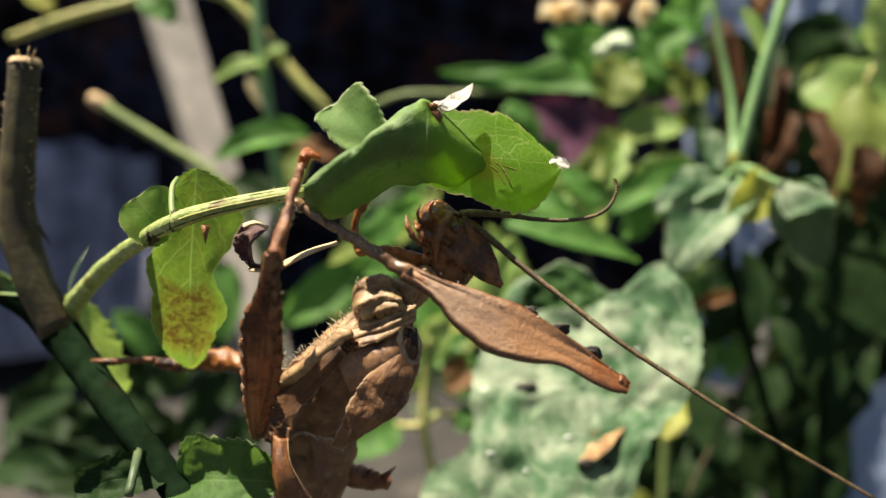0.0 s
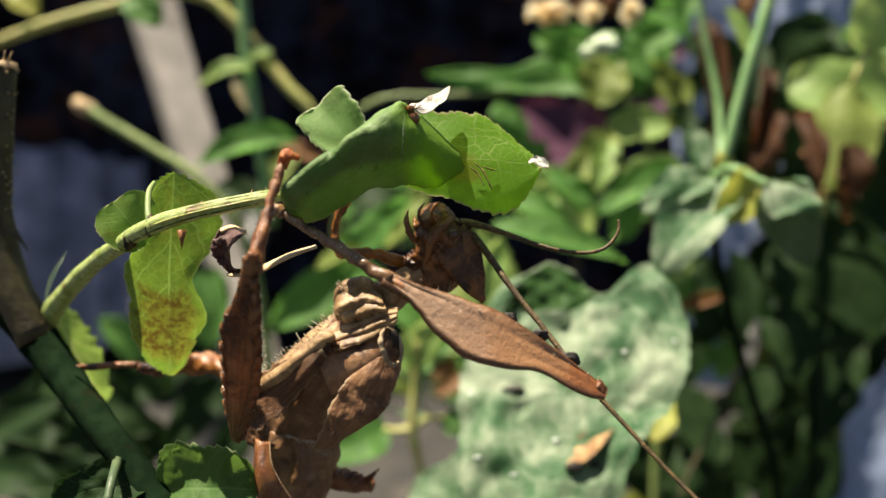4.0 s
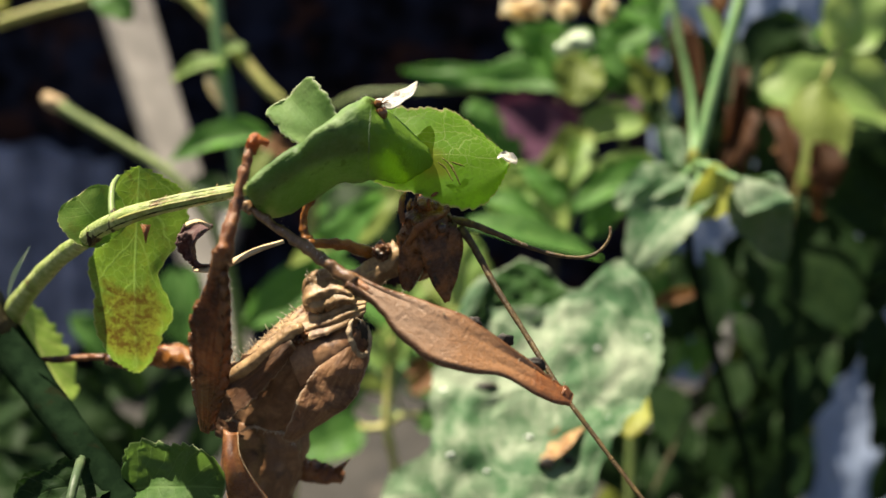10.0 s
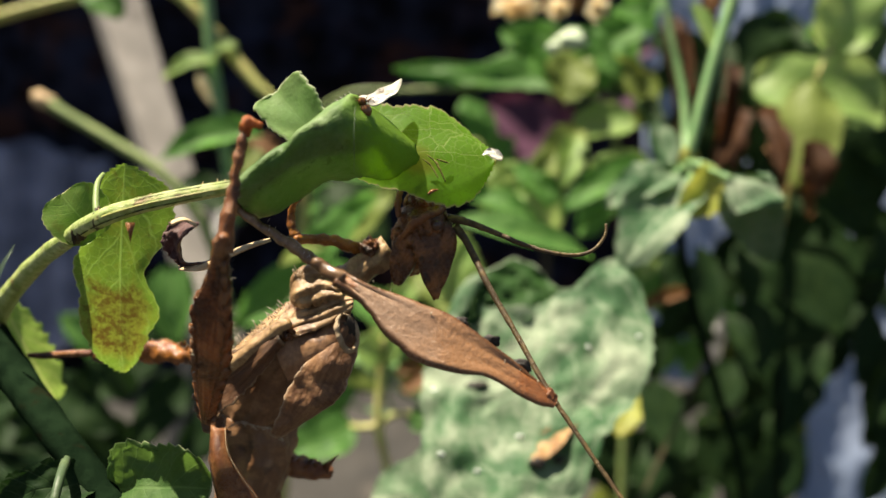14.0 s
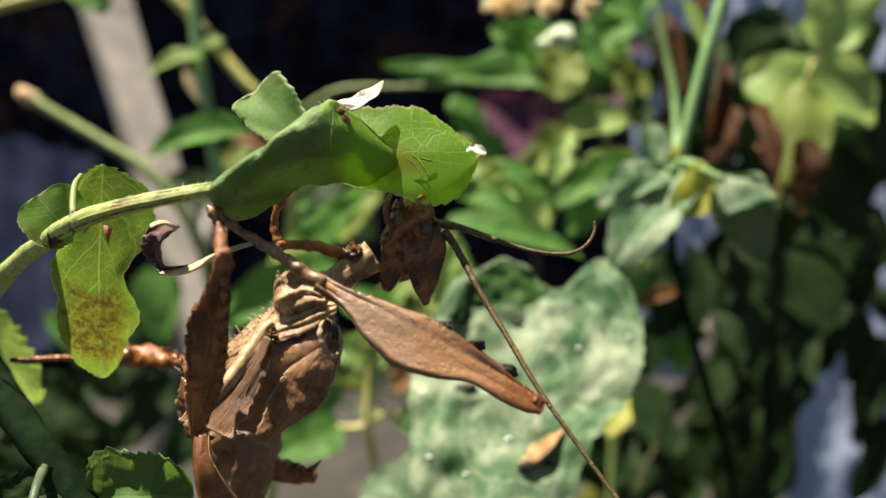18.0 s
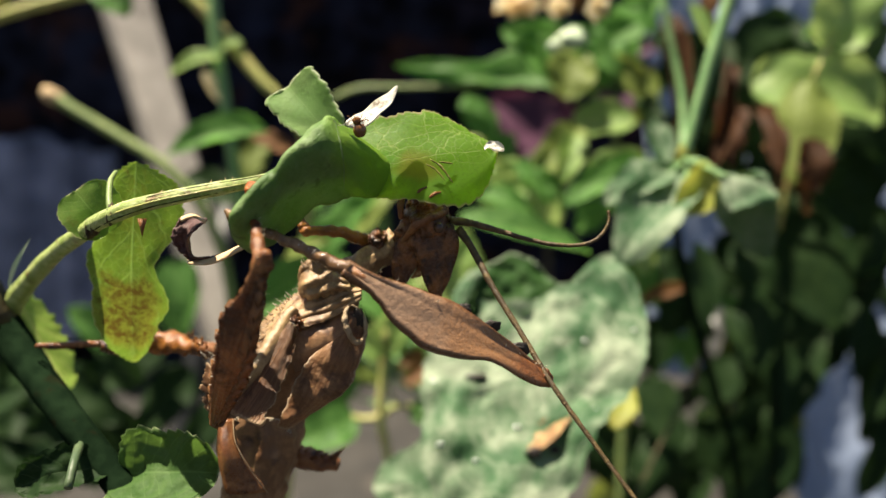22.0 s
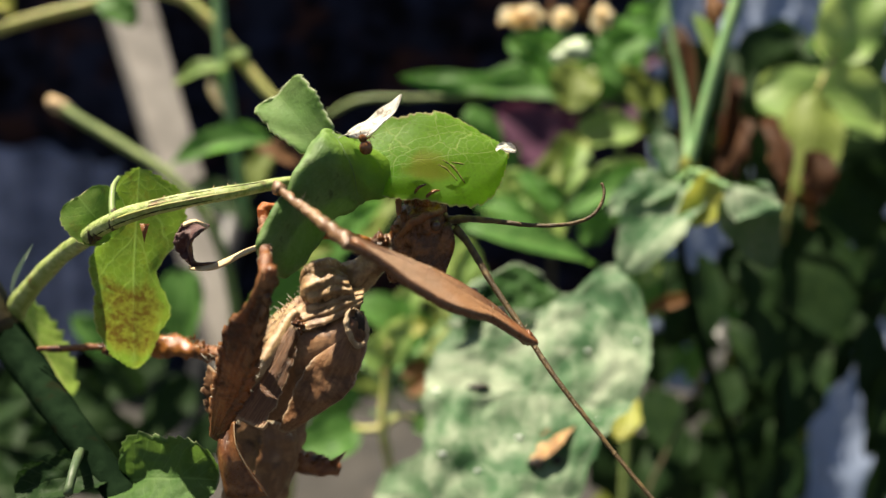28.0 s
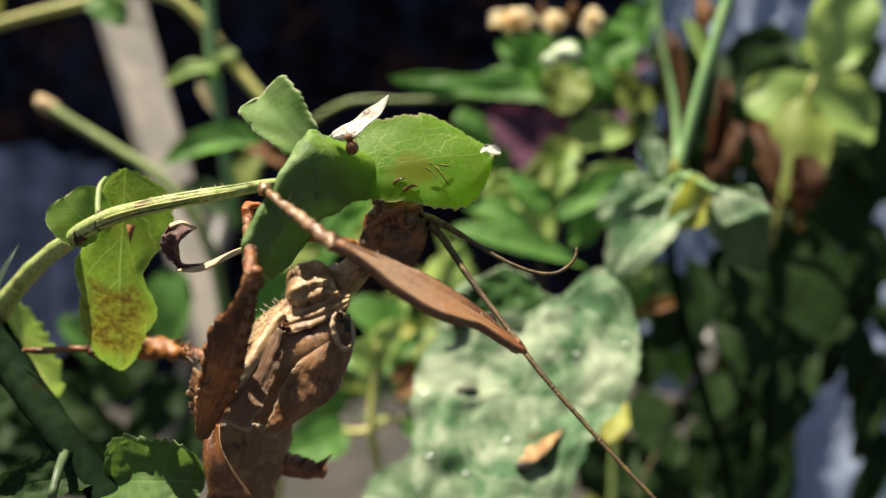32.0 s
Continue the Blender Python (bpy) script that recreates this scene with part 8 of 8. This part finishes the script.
    walk(ANT_UP, [
        (0, pose(0.01564, -0.00073, 0.01560, -0.6, -14.7, 6.6)), (1, pose(0.01631, -0.00084, 0.01527, -0.2, -10.7, 5.2)),
        (2, pose(0.01679, -0.00093, 0.01509, 0.1, -6.7, 3.7)), (3, pose(0.01749, -0.00105, 0.01492, 0.2, -3.9, 2.5)),
        (3.5, pose(0.01768, -0.00105, 0.01494, 0.2, -3.4, 2.3)), (5.5, pose(0.01897, -0.00133, 0.01454, 0.2, -1.3, 1.3)),
        (6, pose(0.01927, -0.00138, 0.01446, 0.2, -1.4, 1.2)), (7, pose(0.01929, -0.00147, 0.01437, 0.2, -0.9, 0.9)),
        (8, pose(0.01962, -0.00152, 0.01447, 0.1, -0.5, 0.5)), (9, pose(0.02003, -0.00155, 0.01465, 0.0, -0.0, 0.0)),
        (10, pose(0.02060, -0.00175, 0.01428, -0.1, 0.1, -0.3)), (11, pose(0.02098, -0.00179, 0.01433, -0.1, 0.0, -0.5)),
        (12, pose(0.02111, -0.00182, 0.01419, -0.1, 0.3, -0.5)), (13, pose(0.02141, -0.00189, 0.01410, -0.1, 0.4, -0.6)),
        (14, pose(0.02152, -0.00198, 0.01404, -0.2, -0.4, -0.5)), (14.5, pose(0.02144, -0.00198, 0.01413, -0.2, -0.8, -0.4)),
        (16.5, pose(0.02176, -0.00221, 0.01389, -0.2, -2.3, -0.2)), (17, pose(0.02197, -0.00224, 0.01400, -0.3, -2.7, -0.3)),
        (18, pose(0.02213, -0.00214, 0.01417, -0.3, -3.4, -0.2)), (19, pose(0.02193, -0.00204, 0.01418, -0.3, -3.9, 0.1)),
        (20, pose(0.02223, -0.00217, 0.01387, -0.3, -4.3, 0.2)), (20.5, pose(0.02182, -0.00218, 0.01359, -0.3, -4.5, 0.3)),
        (21, pose(0.02105, -0.00219, 0.01321, -0.2, -4.7, 0.6)), (21.5, pose(0.02075, -0.00220, 0.01293, -0.2, -5.4, 1.2)),
        (22, pose(0.02085, -0.00219, 0.01284, -0.2, -6.2, 1.5)), (23, pose(0.02152, -0.00234, 0.01251, -0.2, -7.7, 2.0)),
        (23.5, pose(0.02113, -0.00243, 0.01233, -0.2, -8.2, 2.2)), (24, pose(0.02104, -0.00243, 0.01233, -0.3, -8.6, 2.4)),
        (25, pose(0.02109, -0.00244, 0.01248, -0.3, -9.5, 2.6)), (25.5, pose(0.02124, -0.00245, 0.01251, -0.3, -9.5, 2.7)),
        (27.5, pose(0.02082, -0.00208, 0.01334, -0.7, -16.1, 5.2)), (28, pose(0.02033, -0.00209, 0.01335, -0.7, -15.7, 5.1)),
        (29, pose(0.02005, -0.00204, 0.01375, -0.4, -12.4, 3.8)), (30, pose(0.01976, -0.00207, 0.01397, -0.1, -4.8, 1.2)),
        (31, pose(0.01938, -0.00206, 0.01399, -0.1, 2.6, -1.2)), (32, pose(0.01902, -0.00209, 0.01415, -0.4, 8.2, -3.1))])
    walk(ANT_LOW, [
        (0, pose(0.01642, -0.00106, 0.01451, -0.2, -18.5, 6.9)), (1, pose(0.01708, -0.00117, 0.01418, 0.2, -15.0, 5.6)),
        (2, pose(0.01755, -0.00127, 0.01400, 0.4, -11.5, 4.4)), (3, pose(0.01825, -0.00139, 0.01382, 0.4, -8.9, 3.3)),
        (3.5, pose(0.01845, -0.00139, 0.01384, 0.5, -6.7, 2.6)), (5.5, pose(0.01973, -0.00167, 0.01345, 0.4, -2.0, 1.0)),
        (6, pose(0.02003, -0.00172, 0.01337, 0.4, -1.1, 0.6)), (7, pose(0.02005, -0.00181, 0.01328, 0.3, -0.8, 0.5)),
        (8, pose(0.02039, -0.00187, 0.01337, 0.2, -0.4, 0.3)), (9, pose(0.02079, -0.00190, 0.01356, -0.0, 0.0, 0.0)),
        (10, pose(0.02136, -0.00211, 0.01320, -0.2, 1.0, -0.4)), (11, pose(0.02174, -0.00215, 0.01324, -0.3, 1.8, -0.8)),
        (12, pose(0.02188, -0.00218, 0.01310, -0.3, 2.8, -1.1)), (13, pose(0.02218, -0.00225, 0.01301, -0.3, 3.7, -1.4)),
        (14, pose(0.02228, -0.00234, 0.01295, -0.4, 3.3, -1.3)), (14.5, pose(0.02220, -0.00235, 0.01304, -0.4, 3.1, -1.2)),
        (16.5, pose(0.02252, -0.00258, 0.01280, -0.4, 2.3, -1.0)), (17, pose(0.02273, -0.00261, 0.01291, -0.6, 2.2, -1.1)),
        (18, pose(0.02290, -0.00252, 0.01308, -0.9, 1.6, -1.1)), (19, pose(0.02270, -0.00242, 0.01310, -0.7, 1.1, -0.9)),
        (20, pose(0.02299, -0.00254, 0.01279, -0.8, 1.2, -1.0)), (20.5, pose(0.02259, -0.00256, 0.01251, -0.8, 1.3, -1.0)),
        (21, pose(0.02182, -0.00256, 0.01212, -0.8, 1.1, -0.9)), (21.5, pose(0.02152, -0.00257, 0.01185, -0.6, 1.2, -0.8)),
        (22, pose(0.02162, -0.00255, 0.01175, -0.5, 1.2, -0.7)), (23, pose(0.02229, -0.00271, 0.01143, -0.5, 1.2, -0.8)),
        (23.5, pose(0.02190, -0.00279, 0.01124, -0.3, 0.9, -0.5)), (24, pose(0.02181, -0.00279, 0.01124, -0.3, 0.7, -0.4)),
        (25, pose(0.02186, -0.00280, 0.01139, -0.2, 0.3, -0.2)), (25.5, pose(0.02202, -0.00281, 0.01143, -0.2, 0.0, -0.1)),
        (27.5, pose(0.02159, -0.00243, 0.01226, 0.1, -1.0, 0.4)), (28, pose(0.02110, -0.00244, 0.01227, 0.2, -1.3, 0.6)),
        (29, pose(0.02083, -0.00239, 0.01266, 0.2, -1.9, 0.7)), (30, pose(0.02054, -0.00242, 0.01288, 0.1, -2.4, 0.9)),
        (31, pose(0.02015, -0.00241, 0.01291, 0.1, -3.6, 1.2)), (32, pose(0.01980, -0.00244, 0.01307, -0.0, -4.6, 1.5))])
    walk(TIBIA, [
        (0, pose(0.01077, -0.01525, 0.01350, 0.3, -3.2, 1.6)), (1, pose(0.01077, -0.01534, 0.01326, 0.4, -2.3, 1.5)),
        (2, pose(0.01076, -0.01542, 0.01312, 0.4, -2.3, 1.4)), (3, pose(0.01080, -0.01549, 0.01304, 0.3, -2.2, 1.3)),
        (3.5, pose(0.01085, -0.01547, 0.01312, 0.4, -2.4, 1.5)), (5.5, pose(0.01096, -0.01561, 0.01299, 0.4, -2.6, 1.5)),
        (6, pose(0.01091, -0.01565, 0.01293, 0.3, -2.2, 1.3)), (7, pose(0.01079, -0.01578, 0.01264, 0.2, -2.1, 1.0)),
        (8, pose(0.01072, -0.01584, 0.01258, 0.1, -1.7, 0.7)), (9, pose(0.01065, -0.01607, 0.01203, 0.0, -0.0, 0.0)),
        (10, pose(0.01068, -0.01612, 0.01201, -0.1, 0.3, -0.3)), (11, pose(0.01071, -0.01620, 0.01184, -0.1, 0.3, -0.3)),
        (12, pose(0.01061, -0.01620, 0.01181, -0.1, 0.1, -0.2)), (13, pose(0.01064, -0.01626, 0.01168, -0.2, -0.1, -0.3)),
        (14, pose(0.01082, -0.01626, 0.01180, -0.3, -1.4, -0.0)), (14.5, pose(0.01078, -0.01625, 0.01188, -0.1, -1.0, 0.1)),
        (16.5, pose(0.01036, -0.01612, 0.01249, -0.4, -3.5, 0.5)), (17, pose(0.01046, -0.01616, 0.01248, -0.4, -3.2, 0.4)),
        (18, pose(0.01079, -0.01626, 0.01211, -0.4, -2.6, 0.2)), (19, pose(0.01105, -0.01629, 0.01189, -0.4, -3.6, 0.6)),
        (20, pose(0.01103, -0.01619, 0.01223, -0.7, -7.3, 1.3)), (20.5, pose(0.01091, -0.01615, 0.01223, -0.8, -8.7, 1.6)),
        (21, pose(0.01068, -0.01618, 0.01195, -0.9, -8.3, 1.2)), (21.5, pose(0.01050, -0.01618, 0.01183, -0.9, -8.5, 1.2)),
        (22, pose(0.01071, -0.01616, 0.01183, -1.0, -10.4, 1.7)), (23, pose(0.01158, -0.02014, 0.01421, -17.7, -13.1, -1.8)),
        (23.5, pose(0.01088, -0.02359, 0.01816, -35.1, 0.6, -16.2)), (24, pose(0.01105, -0.02355, 0.01829, -36.1, 1.6, -18.2)),
        (25, pose(0.01112, -0.02362, 0.01825, -36.1, 2.3, -18.7)), (25.5, pose(0.01116, -0.02365, 0.01820, -35.9, 2.1, -18.2)),
        (27.5, pose(0.01148, -0.02387, 0.01736, -36.2, 1.9, -18.6)), (28, pose(0.01131, -0.02391, 0.01727, -36.3, 1.4, -18.5)),
        (29, pose(0.01130, -0.02391, 0.01742, -36.5, 1.2, -18.6)), (30, pose(0.01140, -0.02388, 0.01770, -36.5, 0.7, -18.3)),
        (31, pose(0.01127, -0.02391, 0.01761, -36.4, 1.0, -18.4)), (32, pose(0.01135, -0.02401, 0.01745, -36.2, 1.5, -18.4))])
    walk(FEMUR, [
        (0, pose(0.01077, -0.01525, 0.01350, 0.2, -0.3, 0.6)), (1, pose(0.01077, -0.01534, 0.01326, 1.1, 0.3, 2.0)),
        (2, pose(0.01076, -0.01542, 0.01312, 1.4, 0.8, 2.6)), (3, pose(0.01080, -0.01549, 0.01304, 1.3, 0.8, 2.4)),
        (3.5, pose(0.01085, -0.01547, 0.01312, 1.1, 0.9, 1.9)), (5.5, pose(0.01096, -0.01561, 0.01299, 1.5, 1.4, 2.4)),
        (6, pose(0.01091, -0.01565, 0.01293, 2.0, 2.0, 3.2)), (7, pose(0.01079, -0.01578, 0.01264, 3.0, 2.6, 4.9)),
        (8, pose(0.01072, -0.01584, 0.01258, 1.7, 1.8, 2.7)), (9, pose(0.01065, -0.01607, 0.01203, 0.0, 0.0, -0.0)),
        (10, pose(0.01068, -0.01612, 0.01201, -0.3, 0.8, -0.9)), (11, pose(0.01071, -0.01620, 0.01184, -0.8, -0.0, -1.7)),
        (12, pose(0.01061, -0.01620, 0.01181, -0.5, 0.9, -1.3)), (13, pose(0.01064, -0.01626, 0.01168, -0.2, 1.6, -0.9)),
        (14, pose(0.01082, -0.01626, 0.01180, -0.0, 2.3, -0.8)), (14.5, pose(0.01078, -0.01625, 0.01188, -0.5, 2.0, -1.6)),
        (16.5, pose(0.01036, -0.01612, 0.01249, 7.8, 1.2, -6.8)), (17, pose(0.01046, -0.01616, 0.01248, 6.5, -0.2, -9.5)),
        (18, pose(0.01079, -0.01626, 0.01211, 5.5, -1.6, -11.3)), (19, pose(0.01105, -0.01629, 0.01189, 2.9, -7.0, -17.4)),
        (20, pose(0.01103, -0.01619, 0.01223, 2.4, -5.4, -18.0)), (20.5, pose(0.01091, -0.01615, 0.01223, 3.6, 1.2, -4.4)),
        (21, pose(0.01068, -0.01618, 0.01195, 3.9, 4.3, 5.7)), (21.5, pose(0.01050, -0.01618, 0.01183, 5.2, 4.9, 7.9)),
        (22, pose(0.01071, -0.01616, 0.01183, 5.5, 4.6, 8.5)), (23, pose(0.01158, -0.02014, 0.01421, -4.3, 8.4, 20.8)),
        (23.5, pose(0.01088, -0.02359, 0.01816, -12.2, 12.5, 32.3)), (24, pose(0.01105, -0.02355, 0.01829, -14.0, 12.9, 39.3)),
        (25, pose(0.01112, -0.02362, 0.01825, -14.2, 12.2, 41.3)), (25.5, pose(0.01116, -0.02365, 0.01820, -14.7, 11.8, 41.5)),
        (27.5, pose(0.01148, -0.02387, 0.01736, -18.4, 10.0, 44.6)), (28, pose(0.01131, -0.02391, 0.01727, -18.5, 9.8, 44.7)),
        (29, pose(0.01130, -0.02391, 0.01742, -18.7, 9.8, 44.8)), (30, pose(0.01140, -0.02388, 0.01770, -18.3, 10.0, 45.1)),
        (31, pose(0.01127, -0.02391, 0.01761, -17.5, 11.0, 44.0)), (32, pose(0.01135, -0.02401, 0.01745, -16.8, 10.1, 41.3))])
    walk(TIBIA_UP, [
        (0, pose(-0.00159, -0.02009, 0.01596, -13.5, 0.2, 2.6)), (1, pose(-0.00149, -0.02009, 0.01602, -14.5, -0.2, 2.9)),
        (2, pose(-0.00148, -0.02011, 0.01595, -13.7, 0.1, 2.6)), (3, pose(-0.00143, -0.02012, 0.01585, -11.3, 0.1, 2.2)),
        (3.5, pose(-0.00145, -0.02011, 0.01591, -11.1, 0.4, 2.1)), (5.5, pose(-0.00139, -0.02013, 0.01588, -9.3, 0.1, 1.8)),
        (6, pose(-0.00135, -0.02011, 0.01590, -9.4, 0.1, 1.8)), (7, pose(-0.00128, -0.02016, 0.01576, -9.3, 0.0, 1.8)),
        (8, pose(-0.00117, -0.02013, 0.01578, -7.7, -0.3, 1.6)), (9, pose(-0.00115, -0.02019, 0.01552, 0.0, -0.0, -0.0)),
        (10, pose(-0.00113, -0.02017, 0.01555, -0.9, 0.4, 0.1)), (11, pose(-0.00110, -0.02020, 0.01542, 6.5, 0.8, -1.5)),
        (12, pose(-0.00094, -0.02018, 0.01550, 17.3, 2.0, -4.0)), (13, pose(0.00022, -0.02006, 0.01589, 17.0, 4.7, -4.9)),
        (14, pose(0.00023, -0.02003, 0.01599, 11.6, -1.1, -1.9)), (14.5, pose(-0.00050, -0.02012, 0.01569, 17.5, 2.5, -4.2)),
        (16.5, pose(0.00136, -0.02031, 0.01528, -40.9, -21.3, 14.4)), (17, pose(0.00146, -0.02028, 0.01538, -40.5, -22.2, 14.7)),
        (18, pose(0.00201, -0.02022, 0.01541, -41.6, -25.9, 16.4)), (19, pose(0.00241, -0.02034, 0.01505, -40.1, -26.9, 16.5)),
        (20, pose(0.00271, -0.02049, 0.01461, -37.6, -27.8, 16.5)), (20.5, pose(0.00282, -0.02055, 0.01438, -39.3, -28.8, 17.2)),
        (21, pose(0.00301, -0.02055, 0.01430, -41.4, -29.7, 18.0)), (21.5, pose(0.00291, -0.02062, 0.01410, -42.1, -29.2, 17.9)),
        (22, pose(0.00305, -0.02072, 0.01379, -40.5, -27.5, 16.9)), (23, pose(0.00331, -0.02089, 0.01333, -43.3, -26.6, 16.9)),
        (23.5, pose(0.00335, -0.02092, 0.01330, -43.8, -26.4, 16.9)), (24, pose(0.00328, -0.02093, 0.01328, -44.0, -26.5, 17.0)),
        (25, pose(0.00341, -0.02094, 0.01332, -43.8, -27.3, 17.3)), (25.5, pose(0.00339, -0.02097, 0.01327, -43.1, -26.8, 17.0)),
        (27.5, pose(0.00357, -0.02117, 0.01263, -44.4, -24.3, 16.1)), (28, pose(0.00340, -0.02121, 0.01253, -44.4, -24.5, 16.2)),
        (29, pose(0.00345, -0.02123, 0.01252, -43.2, -25.1, 16.3)), (30, pose(0.00346, -0.02114, 0.01287, -43.6, -26.5, 17.0)),
        (31, pose(0.00347, -0.02117, 0.01277, -42.5, -25.9, 16.5)), (32, pose(0.00342, -0.02120, 0.01272, -43.2, -25.3, 16.4))])
    walk(FEMUR_UP, [
        (0, pose(-0.00159, -0.02009, 0.01596, -1.4, -0.8, 0.6)), (1, pose(-0.00149, -0.02009, 0.01602, -1.5, -1.2, 0.8)),
        (2, pose(-0.00148, -0.02011, 0.01595, -1.3, -0.7, 0.6)), (3, pose(-0.00143, -0.02012, 0.01585, -1.1, -0.2, 0.3)),
        (3.5, pose(-0.00145, -0.02011, 0.01591, -1.0, -0.1, 0.3)), (5.5, pose(-0.00139, -0.02013, 0.01588, -0.9, 0.0, 0.2)),
        (6, pose(-0.00135, -0.02011, 0.01590, -0.8, 0.1, 0.2)), (7, pose(-0.00128, -0.02016, 0.01576, -0.6, 0.0, 0.1)),
        (8, pose(-0.00117, -0.02013, 0.01578, -0.5, 0.3, 0.0)), (9, pose(-0.00115, -0.02019, 0.01552, -0.0, -0.0, 0.0)),
        (10, pose(-0.00113, -0.02017, 0.01555, 0.1, 0.8, -0.3)), (11, pose(-0.00110, -0.02020, 0.01542, 0.4, 0.9, -0.4)),
        (12, pose(-0.00094, -0.02018, 0.01550, 0.5, 0.9, -0.4)), (13, pose(0.00022, -0.02006, 0.01589, 1.2, -0.2, -0.2)),
        (14, pose(0.00023, -0.02003, 0.01599, -0.0, 0.4, -0.1)), (14.5, pose(-0.00050, -0.02012, 0.01569, 0.1, -0.8, 0.2)),
        (16.5, pose(0.00136, -0.02031, 0.01528, -0.3, 2.6, -0.7)), (17, pose(0.00146, -0.02028, 0.01538, -0.4, 3.1, -0.9)),
        (18, pose(0.00201, -0.02022, 0.01541, -0.9, 3.5, -0.8)), (19, pose(0.00241, -0.02034, 0.01505, -1.0, 4.0, -1.0)),
        (20, pose(0.00271, -0.02049, 0.01461, -0.7, 5.9, -1.7)), (20.5, pose(0.00282, -0.02055, 0.01438, -0.4, 6.9, -2.0)),
        (21, pose(0.00301, -0.02055, 0.01430, -0.5, 7.9, -2.4)), (21.5, pose(0.00291, -0.02062, 0.01410, -0.1, 8.2, -2.6)),
        (22, pose(0.00305, -0.02072, 0.01379, -0.3, 9.0, -2.9)), (23, pose(0.00331, -0.02089, 0.01333, -0.1, 10.2, -3.4)),
        (23.5, pose(0.00335, -0.02092, 0.01330, -0.0, 10.0, -3.3)), (24, pose(0.00328, -0.02093, 0.01328, 0.1, 10.2, -3.3)),
        (25, pose(0.00341, -0.02094, 0.01332, 0.1, 10.6, -3.5)), (25.5, pose(0.00339, -0.02097, 0.01327, 0.2, 10.5, -3.4)),
        (27.5, pose(0.00357, -0.02117, 0.01263, 0.2, 10.2, -3.4)), (28, pose(0.00340, -0.02121, 0.01253, 0.2, 10.5, -3.4)),
        (29, pose(0.00345, -0.02123, 0.01252, 0.2, 10.7, -3.6)), (30, pose(0.00346, -0.02114, 0.01287, 0.4, 10.7, -3.7)),
        (31, pose(0.00347, -0.02117, 0.01277, 0.3, 10.9, -3.8)), (32, pose(0.00342, -0.02120, 0.01272, 0.4, 10.7, -3.6))])
    walk(MID_FEMUR, [
        (0, pose(0.00177, -0.00512, 0.00187, 0.0, -1.0, 0.2)), (1, pose(0.00179, -0.00512, 0.00187, -0.0, -0.7, 0.2)),
        (2, pose(0.00179, -0.00513, 0.00186, -0.0, -0.4, 0.1)), (3, pose(0.00181, -0.00514, 0.00186, 0.0, -0.3, 0.1)),
        (3.5, pose(0.00182, -0.00514, 0.00186, -0.0, -0.3, 0.2)), (5.5, pose(0.00186, -0.00515, 0.00186, -0.0, -0.3, 0.2)),
        (6, pose(0.00187, -0.00515, 0.00187, -0.1, -0.3, 0.2)), (7, pose(0.00188, -0.00516, 0.00185, -0.0, -0.2, 0.1)),
        (8, pose(0.00191, -0.00517, 0.00186, -0.1, -0.1, 0.2)), (9, pose(0.00191, -0.00519, 0.00184, -0.0, 0.0, 0.0)),
        (10, pose(0.00190, -0.00520, 0.00183, 0.1, -0.0, -0.2)), (11, pose(0.00191, -0.00520, 0.00183, 0.1, -0.1, -0.2)),
        (12, pose(0.00192, -0.00520, 0.00182, 0.1, 0.1, -0.1)), (13, pose(0.00193, -0.00521, 0.00181, 0.1, 0.2, -0.2)),
        (14, pose(0.00193, -0.00522, 0.00181, 0.1, 0.1, -0.2)), (14.5, pose(0.00195, -0.00522, 0.00182, 0.1, 0.2, -0.2)),
        (16.5, pose(0.00197, -0.00523, 0.00183, -24.5, 3.7, 37.0)), (17, pose(0.00197, -0.00523, 0.00185, -25.3, 3.0, 37.5)),
        (18, pose(0.00198, -0.00522, 0.00188, -26.9, 1.5, 38.5)), (19, pose(0.00198, -0.00521, 0.00188, -28.4, 0.0, 39.3)),
        (20, pose(0.00197, -0.00522, 0.00187, -28.4, -0.3, 39.2)), (20.5, pose(0.00196, -0.00524, 0.00180, -28.2, -0.8, 38.9)),
        (21, pose(0.00197, -0.00522, 0.00181, -28.3, -0.8, 39.0)), (21.5, pose(0.00190, -0.00522, 0.00180, -28.0, -1.2, 38.6)),
        (22, pose(0.00191, -0.00521, 0.00180, -28.1, -1.3, 38.7)), (23, pose(0.00190, -0.00521, 0.00180, -28.2, -1.6, 38.6)),
        (23.5, pose(0.00191, -0.00522, 0.00179, -28.2, -1.8, 38.6)), (24, pose(0.00191, -0.00521, 0.00180, -28.3, -1.9, 38.7)),
        (25, pose(0.00194, -0.00522, 0.00179, -28.4, -2.0, 38.7)), (25.5, pose(0.00192, -0.00522, 0.00178, -28.3, -2.4, 38.6)),
        (27.5, pose(0.00192, -0.00522, 0.00176, -28.2, -2.4, 38.4)), (28, pose(0.00192, -0.00522, 0.00175, -28.2, -2.5, 38.4)),
        (29, pose(0.00195, -0.00522, 0.00175, -28.2, -2.4, 38.5)), (30, pose(0.00196, -0.00523, 0.00176, -28.2, -2.3, 38.5)),
        (31, pose(0.00198, -0.00523, 0.00176, -28.3, -2.3, 38.5)), (32, pose(0.00195, -0.00524, 0.00177, -28.1, -2.3, 38.4))])


motions()
